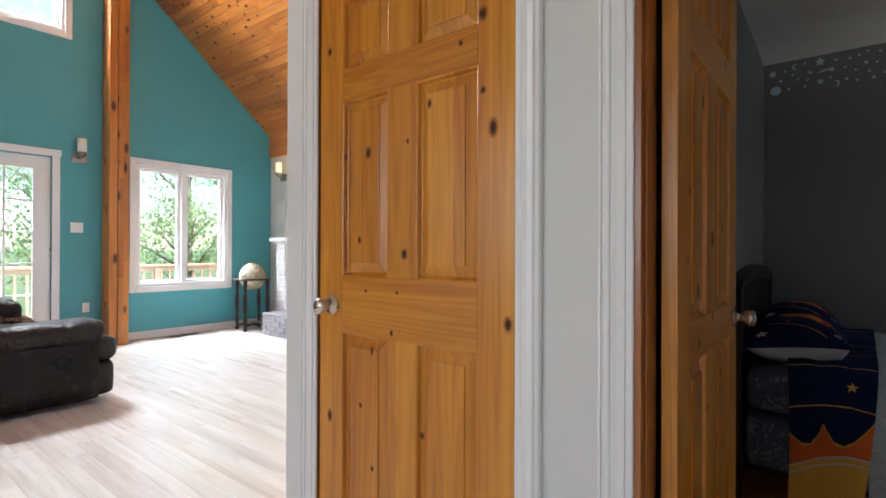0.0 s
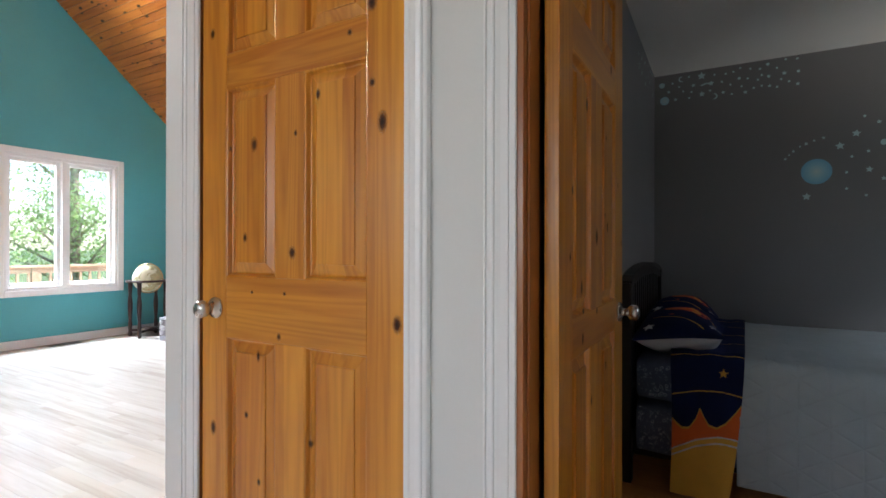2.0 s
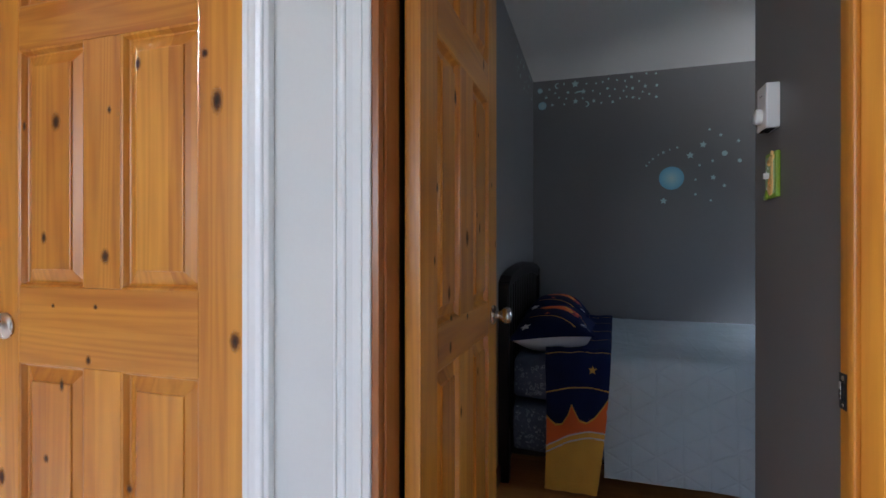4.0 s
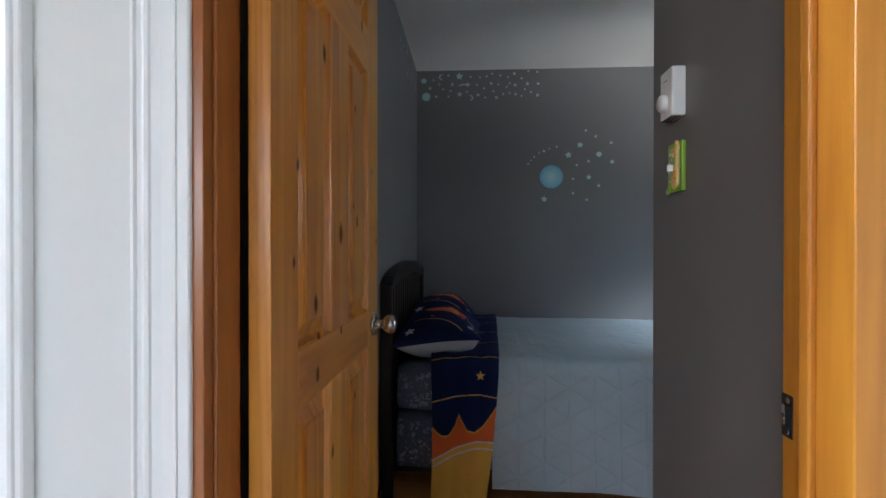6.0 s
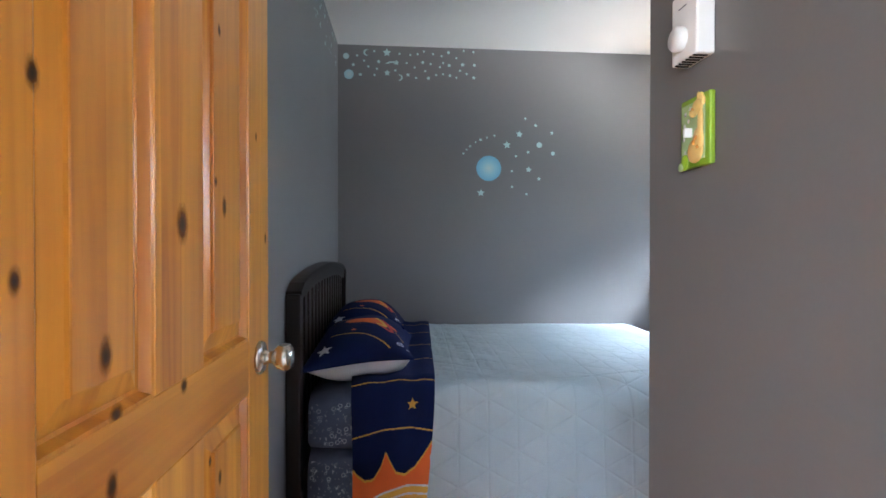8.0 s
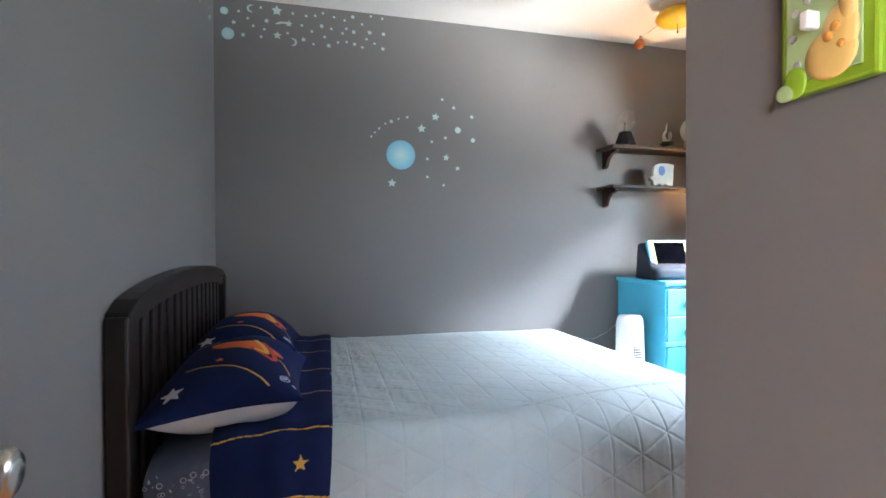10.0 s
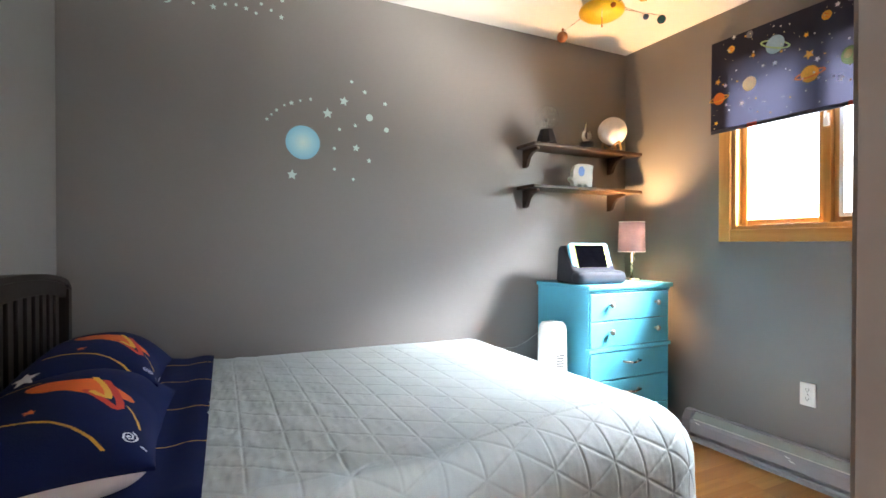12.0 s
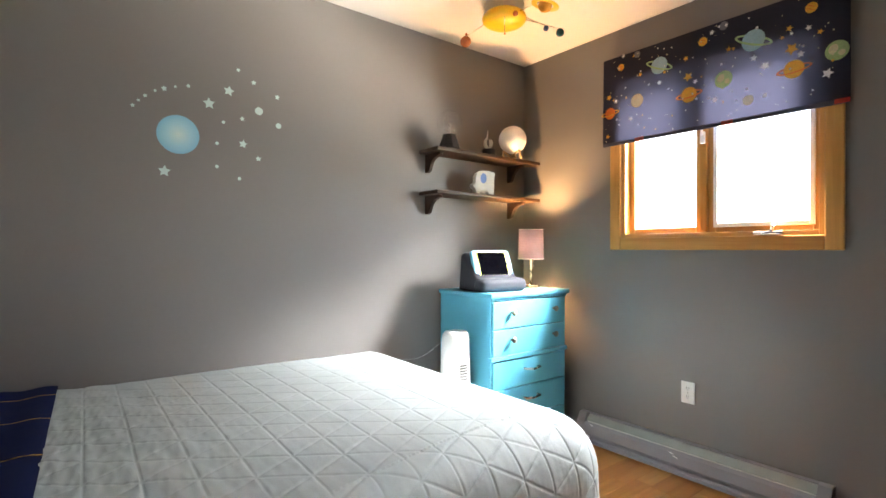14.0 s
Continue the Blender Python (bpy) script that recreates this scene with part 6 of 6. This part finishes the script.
# ---- living room ----
post = thing("timber_post", "tall built-up knotty pine post against the teal wall", "post", (WX, 2.2, 0), kind="structure")
for a, b, d in ((-0.100, -0.018, 0.24), (-0.016, 0.045, 0.25), (0.047, 0.105, 0.236)):
    z, k = 0.0, 0
    cuts = [0.0, 0.82 + a * 3, 1.9 - a * 2, 3.1 + a * 2, 4.66]
    for z0, z1 in zip(cuts, cuts[1:]):
        part("board", box((0.001, a, z0), (d, b, z1 - 0.002), 0.004), M["knotty_z"], post)


def sconce(at, turn, lit, label):
    s = thing("wall_sconce", label, "wall sconce", at, turn=turn)
    part("back_plate", box((-0.075, -0.018, -0.10), (0.075, -0.001, 0.0), 0.004), M["sconce_metal"], s)
    part("arm", rod((0, -0.018, -0.05), (0, -0.09, -0.04), 0.011), M["sconce_metal"], s, "", True)
    part("cup", lathe([(0.0, -0.04), (0.03, -0.038), (0.045, 0.0), (0.047, 0.012), (0.0, 0.012)], 24, None, pose(0, -0.10, 0), cap=False), M["sconce_metal"], s, "", True)
    part("shade", lathe([(0.040, 0.012), (0.044, 0.02), (0.044, 0.165), (0.041, 0.165), (0.041, 0.02)], 28, None, pose(0, -0.10, 0), cap=False), M["frosted"], s, "frosted white glass cylinder", True)
    if lit:
        part("bulb", ball(0.02, (0, -0.10, 0.07), (1, 1, 1.6), seg=16), M["bulb"], s, "glowing bulb")
    return s


sconce((WX, 1.875, 2.19), 90, False, "nickel wall sconce with a white glass cylinder")
sconce((-6.40, EY, 2.23), 0, True, "lit wall sconce with a glowing glass cylinder")
lamp("sconce_light", "POINT", pose(-6.40, EY - 0.10, 2.34), 1.1, (1.0, 0.66, 0.32), soft=0.03)

swt = thing("light_switch", "white double switch plate on the teal wall", "light switch", (WX, 1.855, 1.355), turn=90)
part("plate", box((-0.060, -0.006, -0.057), (0.060, -0.0005, 0.057), 0.002), M["white_plastic"], swt)
for xx in (-0.024, 0.024):
    part("rocker", box((xx - 0.016, -0.0095, -0.033), (xx + 0.016, -0.006, 0.033), 0.002), M["white_plastic"], swt)
outlet((WX, 1.945, 0.44), 90, "white duplex outlet on the teal wall")
vent = thing("floor_vent", "dark metal floor register by the baseboard", "floor vent", (WX + 0.13, 2.98, 0))
part("frame", box((-0.055, -0.16, 0.0), (0.055, 0.16, 0.005), 0.002), M["espresso"], vent)
for k in range(12):
    part("slat", box((-0.042, -0.145 + k * 0.0245, 0.005), (0.042, -0.137 + k * 0.0245, 0.008)), M["steel"], vent)

# fireplace
fp = thing("fireplace", "white painted brick fireplace with a moulded mantel", "fireplace", (-5.0, EY, 0))
part("core", box((-1.02, -0.35, 0.27), (1.0, -0.002, 1.19)), M["mortar"], fp)
part("firebox", box((-0.70, -0.3515, 0.27), (0.68, -0.34, 1.05)), M["soot"], fp, "sooty firebox")
part("mantel", box((-1.10, -0.44, 1.225), (1.08, -0.002, 1.275), 0.008), M["white_trim"], fp, "white mantel shelf")
part("mantel_moulding", box((-1.06, -0.40, 1.185), (1.04, -0.002, 1.224), 0.010), M["white_trim"], fp)
rng = random.Random(2)
for r in range(13):
    z0 = 0.272 + r * 0.07
    for x0 in (-1.032,):
        off = 0.10 if r % 2 else 0.0
        xs = [x0, x0 + 0.11 + off, x0 + 0.31] if r % 2 else [x0, x0 + 0.20, x0 + 0.31]
        for a, b in zip(xs, xs[1:]):
            part("brick", box((a, -0.362 - rng.uniform(0, 0.006), z0), (b - 0.009, -0.33, z0 + 0.061), 0.003, 1), M["white_brick"], fp)
        part("brick", box((x0 - rng.uniform(0.0, 0.005), -0.325, z0), (x0 + 0.05, -0.17 + 0.05 * (r % 2), z0 + 0.061), 0.003, 1), M["white_brick"], fp)
        part("brick", box((x0 - rng.uniform(0.0, 0.005), -0.16 + 0.05 * (r % 2), z0), (x0 + 0.05, -0.004, z0 + 0.061), 0.003, 1), M["white_brick"], fp)
hh = thing("hearth", "raised mauve-grey brick hearth before the fireplace", "hearth", (-5.0, EY, 0))
part("core", box((-0.89, -0.645, 0.0), (1.2, -0.366, 0.255)), M["mortar"], hh)
for r in range(4):
    z0 = 0.004 + r * 0.064
    x = -0.90 - (0.10 if r % 2 else 0)
    while x < 0.3:
        a, b = max(x, -0.90), x + 0.20
        part("brick", box((a, -0.657 - rng.uniform(0, 0.003), z0), (b - 0.009, -0.62, z0 + 0.056), 0.003, 1), M["grey_brick"], hh)
        x += 0.20
    for a, b in (((-0.61, -0.50), (-0.49, -0.37)) if r % 2 else ((-0.61, -0.44), (-0.43, -0.37))):
        part("brick", box((-0.902, a, z0), (-0.86, b, z0 + 0.056), 0.003, 1), M["grey_brick"], hh)
for k in range(6):
    part("brick", box((-0.90 + k * 0.20, -0.66, 0.257), (-0.71 + k * 0.20, -0.366, 0.285), 0.004, 1), M["grey_brick"], hh)

# globe
gl = thing("globe_stand", "antique floor globe in a dark wooden stand", "globe", (-6.38, 3.80, 0))
part("globe", ball(0.175, (0, 0, 0.735), seg=40), M["globe"], gl, "parchment coloured globe", True)
part("ring", lathe([(0.195, 0.69), (0.245, 0.69), (0.248, 0.70), (0.245, 0.715), (0.195, 0.715), (0.195, 0.69)], 48, cap=False), M["mahogany"], gl, "", True)
for k in range(4):
    aa = radians(35 + 90 * k)
    leg = lathe([(0.020, 0.0), (0.027, 0.03), (0.018, 0.06), (0.024, 0.15), (0.017, 0.20), (0.026, 0.34), (0.028, 0.42), (0.018, 0.52), (0.024, 0.60), (0.028, 0.69)], 16, None, pose(0.215 * math.cos(aa), 0.215 * math.sin(aa), 0))
    part("leg", leg, M["mahogany"], gl, "", True)
    part("stretcher", rod((0.205 * math.cos(aa), 0.205 * math.sin(aa), 0.07), (0, 0, 0.07), 0.014), M["mahogany"], gl, "", True)
part("lower_shelf", lathe([(0.0, 0.083), (0.11, 0.083), (0.12, 0.09), (0.12, 0.10), (0.0, 0.104)], 32), M["mahogany"], gl, "", True)
part("meridian", lathe([(0.183, -0.006), (0.192, -0.006), (0.192, 0.006), (0.183, 0.006), (0.183, -0.006)], 48, None, Matrix.Translation((0, 0, 0.735)) @ pose(0, 0, 0, 90, 0, 30), cap=False), M["brass"], gl, "brass meridian ring", True)

# reclining sofa, its end panel towards the hall
sf = thing("recliner_sofa", "dark brown leather reclining sofa with padded arms", "sofa", (-4.13, 0.75, 0))
def cushion(name, a, b, r, seed, label="", puff=0.02):
    return part(name, soft_box(a, b, r, seed, puff), M["leather" if "panel" in name or name == "base" else "soft_leather"], sf, label, True)


cushion("end_panel", (-0.10, -0.50, 0.04), (0.0, 0.54, 0.50), 0.03, 1, "", 0.004)
cushion("arm_pad", (-0.30, -0.40, 0.43), (0.03, 0.575, 0.61), 0.085, 2, "", 0.07)
cushion("arm_front", (-0.28, 0.40, 0.30), (-0.01, 0.665, 0.48), 0.07, 3)
cushion("footrest", (-0.85, 0.46, 0.05), (-0.015, 0.65, 0.31), 0.06, 4)
cushion("seat_cushion", (-0.90, -0.35, 0.26), (-0.28, 0.50, 0.50), 0.09, 5)
cushion("back_cushion", (-0.90, -0.62, 0.40), (-0.22, -0.25, 0.98), 0.13, 6)
cushion("head_roll", (-0.88, -0.42, 0.61), (-0.26, 0.17, 0.765), 0.075, 7, "", 0.05)
cushion("seat_cushion", (-1.60, -0.35, 0.26), (-0.91, 0.50, 0.50), 0.09, 8)
cushion("back_cushion", (-1.60, -0.62, 0.40), (-0.91, -0.25, 0.98), 0.13, 9)
cushion("footrest", (-1.60, 0.42, 0.05), (-0.86, 0.60, 0.32), 0.06, 10)
cushion("back_panel", (-1.9, -0.66, 0.06), (-0.02, -0.50, 0.80), 0.05, 11)
cushion("base", (-1.7, -0.55, 0.03), (-0.05, 0.40, 0.28), 0.04, 12)
rv = part("recliner_handle", lathe([(0.0, 0.001), (0.034, 0.001), (0.037, 0.012), (0.046, 0.013), (0.052, 0.004), (0.052, -0.004)], 28, None, pose(0.010, 0.33, 0.335, 0, 90, 0) @ pose(0, 0, 0, 0, 0, 0), cap=False), M["black_plastic"], sf, "black recessed recliner latch with a raised rim", True)
part("latch_paddle", box((0.011, 0.303, 0.318), (0.019, 0.352, 0.342), 0.004), M["dark_gap"], rv)
part("seam", box((-0.004, 0.12, 0.06), (0.0025, 0.124, 0.49)), M["black_plastic"], sf)
tb_bm = bmesh.new()
rng = random.Random(8)
for k in range(1500):
    p = Vector((rng.uniform(-0.74, -0.14), rng.uniform(-0.36, 0.24), 0))
    p.z = 0.585 + 0.06 * math.exp(-((p.y + 0.06) / 0.22) ** 2) + rng.uniform(-0.02, 0.02)
    d = Vector((rng.uniform(-1, 1), rng.uniform(-1, 1), rng.uniform(-0.2, 0.8))).normalized() * 0.03
    s = d.cross(Vector((0, 0, 1))).normalized() * 0.008
    tb_bm.faces.new([tb_bm.verts.new(p + s), tb_bm.verts.new(p + d), tb_bm.verts.new(p - s)])
throw_ob = part("throw_blanket", tb_bm, M["throw"])
under = soft_box((-0.74, -0.32, 0.44), (-0.22, 0.22, 0.645), 0.09, 13, 0.12)
throw_ob.location = sf.location
tagged(throw_ob, "shaggy brown throw heaped on the sofa", "throw")
part("throw_body", under, M["throw"], throw_ob, "", True)

# ---- outside ----
gm = bmesh.new()
gm.faces.new([gm.verts.new(p) for p in ((-900, -900, -1.4), (900, -900, -1.4), (900, 900, -1.4), (-900, 900, -1.4))])
structure("ground", gm, M["ground"], "grassy ground around the house", "ground")
deck = thing("deck", "weathered wooden deck outside the gable", "deck", (-8.5, 1.5, -0.12), kind="structure")
for k in range(22):
    part("board", box((-1.4 + k * 0.14, -4.5, -0.03), (-1.265 + k * 0.14, 6.0, 0.0), 0.003, 1), M["deck"], deck)
for y in (-4.3, -1.0, 2.4, 5.6):
    part("post", box((-1.36, y, -1.28), (-1.26, y + 0.1, -0.03)), M["deck"], deck)
    part("post", box((1.2, y, -1.28), (1.3, y + 0.1, -0.03)), M["deck"], deck)
rail = thing("deck_railing", "wooden deck railing with square balusters", "railing", (-9.82, 1.5, -0.12))
part("top_rail", box((-0.06, -4.5, 0.92), (0.06, 6.0, 0.96), 0.004), M["deck"], rail)
part("lower_rail", box((-0.02, -4.5, 0.10), (0.02, 6.0, 0.19), 0.003), M["deck"], rail)
part("upper_rail", box((-0.02, -4.5, 0.83), (0.02, 6.0, 0.919), 0.003), M["deck"], rail)
me0 = None
for k in range(70):
    y = -4.4 + k * 0.15
    if me0 is None:
        b0 = part("baluster", box((-0.018, -0.018, 0.191), (0.018, 0.018, 0.829), 0.002, 1), M["deck"], rail)
        b0.location = (0, y, 0)
        me0 = b0.data
    else:
        ob = new("baluster", me0)
        ob.parent, ob.location = rail, (0, y, 0)
for k in range(7):
    part("post", box((-0.045, -4.5 + k * 1.72, 0.0), (0.045, -4.41 + k * 1.72, 0.92), 0.003, 1), M["deck"], rail)


def tree(at, height, spread, seed):
    rng = random.Random(seed)
    t = thing("tree", "leafy green broadleaf tree beyond the deck", "tree", at, group="garden trees")
    trunk = lathe([(0.20, 0), (0.14, 0.5), (0.11, height * 0.45), (0.05, height * 0.9)], 10)
    tips = []
    for k in range(26):
        a, z0 = rng.uniform(0, 6.28), rng.uniform(0.18, 0.85) * height
        reach = spread * rng.uniform(0.4, 1.0) * (1.15 - z0 / height)
        tip = Vector((reach * math.cos(a), reach * math.sin(a), z0 + rng.uniform(0.2, 1.0)))
        rod((0, 0, z0 - 0.3), tip, 0.05, trunk, 6, 0.012)
        tips += [tip, tip * 0.75 + Vector((0, 0, z0 * 0.25)), tip * 0.5 + Vector((0, 0, z0 * 0.5))]
    part("trunk", trunk, M["bark"], t, "", True)
    verts, faces = [], []
    for _ in range(9500):
        c = rng.choice(tips) + Vector((rng.gauss(0, 0.36), rng.gauss(0, 0.36), rng.gauss(0, 0.30)))
        d = Vector((rng.uniform(-1, 1), rng.uniform(-1, 1), rng.uniform(-1, 0.6))).normalized() * rng.uniform(0.035, 0.08)
        s = d.cross(Vector((rng.uniform(-1, 1), rng.uniform(-1, 1), 1))).normalized() * d.length * 0.42
        n = len(verts)
        verts += [c - d, c + s, c + d, c - s]
        faces.append((n, n + 1, n + 2, n + 3))
    raw("crown", verts, faces, M["leaf"], t, "green leafy crown")
    return t


for k, (x, y, h, s) in enumerate(((-13.5, 3.6, 6.5, 2.0), (-14.5, 6.6, 7.5, 2.3), (-16, 1.6, 8, 2.5), (-13.8, -0.6, 6.0, 1.9), (-17.5, 9.5, 9, 2.8), (-18.5, 4.6, 9.5, 2.8), (-12.8, 8.7, 6.5, 2.0))):
    tree((x, y, -1.4), h, s, 40 + k)

# ---- floor boards, last ----
def boards(floor, x0, x1, y0, y1, width, lmin, lmax, mat, seed, near, limit):
    """Boards along x; the nearest are parts, the rest one joined part."""
    rng = random.Random(seed)
    cache, rest_v, rest_f, made = {}, [], [], 0
    y = y0
    while y < y1 - 1e-6:
        w = min(width, y1 - y)
        x = x0 - rng.random() * lmax
        while x < x1:
            ln = round(rng.uniform(lmin, lmax) / 0.15) * 0.15
            a, b = max(x, x0), min(x + ln, x1)
            if b - a > 0.02:
                cy = y + w / 2
                close = near[0] < (a + b) / 2 < near[2] and near[1] < cy < near[3] and made < limit
                L, wd = b - a - 0.0005, w - 0.0005
                c = 0.0006
                prof = [(-wd / 2, -0.022), (-wd / 2, -c), (-wd / 2 + c, 0.0), (wd / 2 - c, 0.0), (wd / 2, -c), (wd / 2, -0.022)]
                vs = [(-L / 2, u, v) for u, v in prof] + [(L / 2, u, v) for u, v in prof]
                fs = [(i, i + 6, i + 7, i + 1) for i in range(5)] + [(0, 1, 2, 3, 4, 5), (11, 10, 9, 8, 7, 6)]
                drop = -rng.uniform(0, 0.0006)
                if close:
                    key = (round(L, 3), round(wd, 3))
                    if key not in cache:
                        ob = raw("board", vs, fs, mat, floor)
                        cache[key] = ob.data
                    else:
                        ob = new("board", cache[key])
                        ob.parent = floor
                    ob.location = ((a + b) / 2, cy, drop)
                    made += 1
                else:
                    n = len(rest_v)
                    rest_v += [((a + b) / 2 + p, cy + q, drop + r) for p, q, r in vs]
                    rest_f += [tuple(i + n for i in f) for f in fs]
            x += ln
        y += w
    if rest_v:
        me = tagged(raw("far_boards", rest_v, rest_f, mat_far[mat.name], floor), "more boards of the same floor", kind="stuff")


def far_wood(name, dark, mid, light, rough):
    n = Nodes(name).set(rough, 0, 0.45)
    tc, ge = n.add("TexCoord"), n.add("NewGeometry")
    mu = n.add("Math", op="MULTIPLY")
    mu.inputs[1].default_value = 31.0
    n.link(ge.outputs["Random Per Island"], mu.inputs[0])
    co = n.add("CombineXYZ")
    for i in range(3):
        n.link(mu.outputs[0], co.inputs[i])
    mp = n.add("Mapping", Scale=(0.05, 1, 1))
    n.link(tc.outputs["Object"], mp.inputs["Vector"])
    n.link(co.outputs[0], mp.inputs["Location"])
    g = n.noise(mp.outputs[0], 9, 6, 0.6, 0.6)
    col = n.ramp(g, [(0.28, dark), (0.5, mid), (0.74, light)])
    n.base(n.mix(0.16, col, n.ramp(ge.outputs["Random Per Island"], [(0.0, dark), (0.4, mid), (1.0, light)])))
    n.bump(g, 0.05, 0.001)
    return n.m


mat_far = {"pale_maple": far_wood("pale_maple_far", (0.44, 0.36, 0.295), (0.67, 0.622, 0.565), (0.75, 0.715, 0.665), 0.24),
           "honey_oak_floor": far_wood("honey_oak_far", (0.42, 0.18, 0.05), (0.60, 0.30, 0.10), (0.72, 0.41, 0.17), 0.28)}
boards(bpy.data.objects["floor_living"], WX + 0.001, -1.62, -3.7, EY - 0.001, 0.083, 0.3, 1.5, M["maple"], 1, (-6.7, 0.6, -2.4, 4.3), 290)
boards(bpy.data.objects["floor_hall"], -1.62, 1.9, -3.7, HY0 + 0.06, 0.083, 0.3, 1.5, M["maple"], 2, (-1.6, -3, -0.6, 1.1), 60)
boards(bpy.data.objects["floor_bedroom"], LX, RX - 0.001, HY0 + 0.06, SY - 0.001, 0.083, 0.3, 1.2, M["honey_floor"], 3, (-0.4, 1.1, 2.7, 4.1), 150)
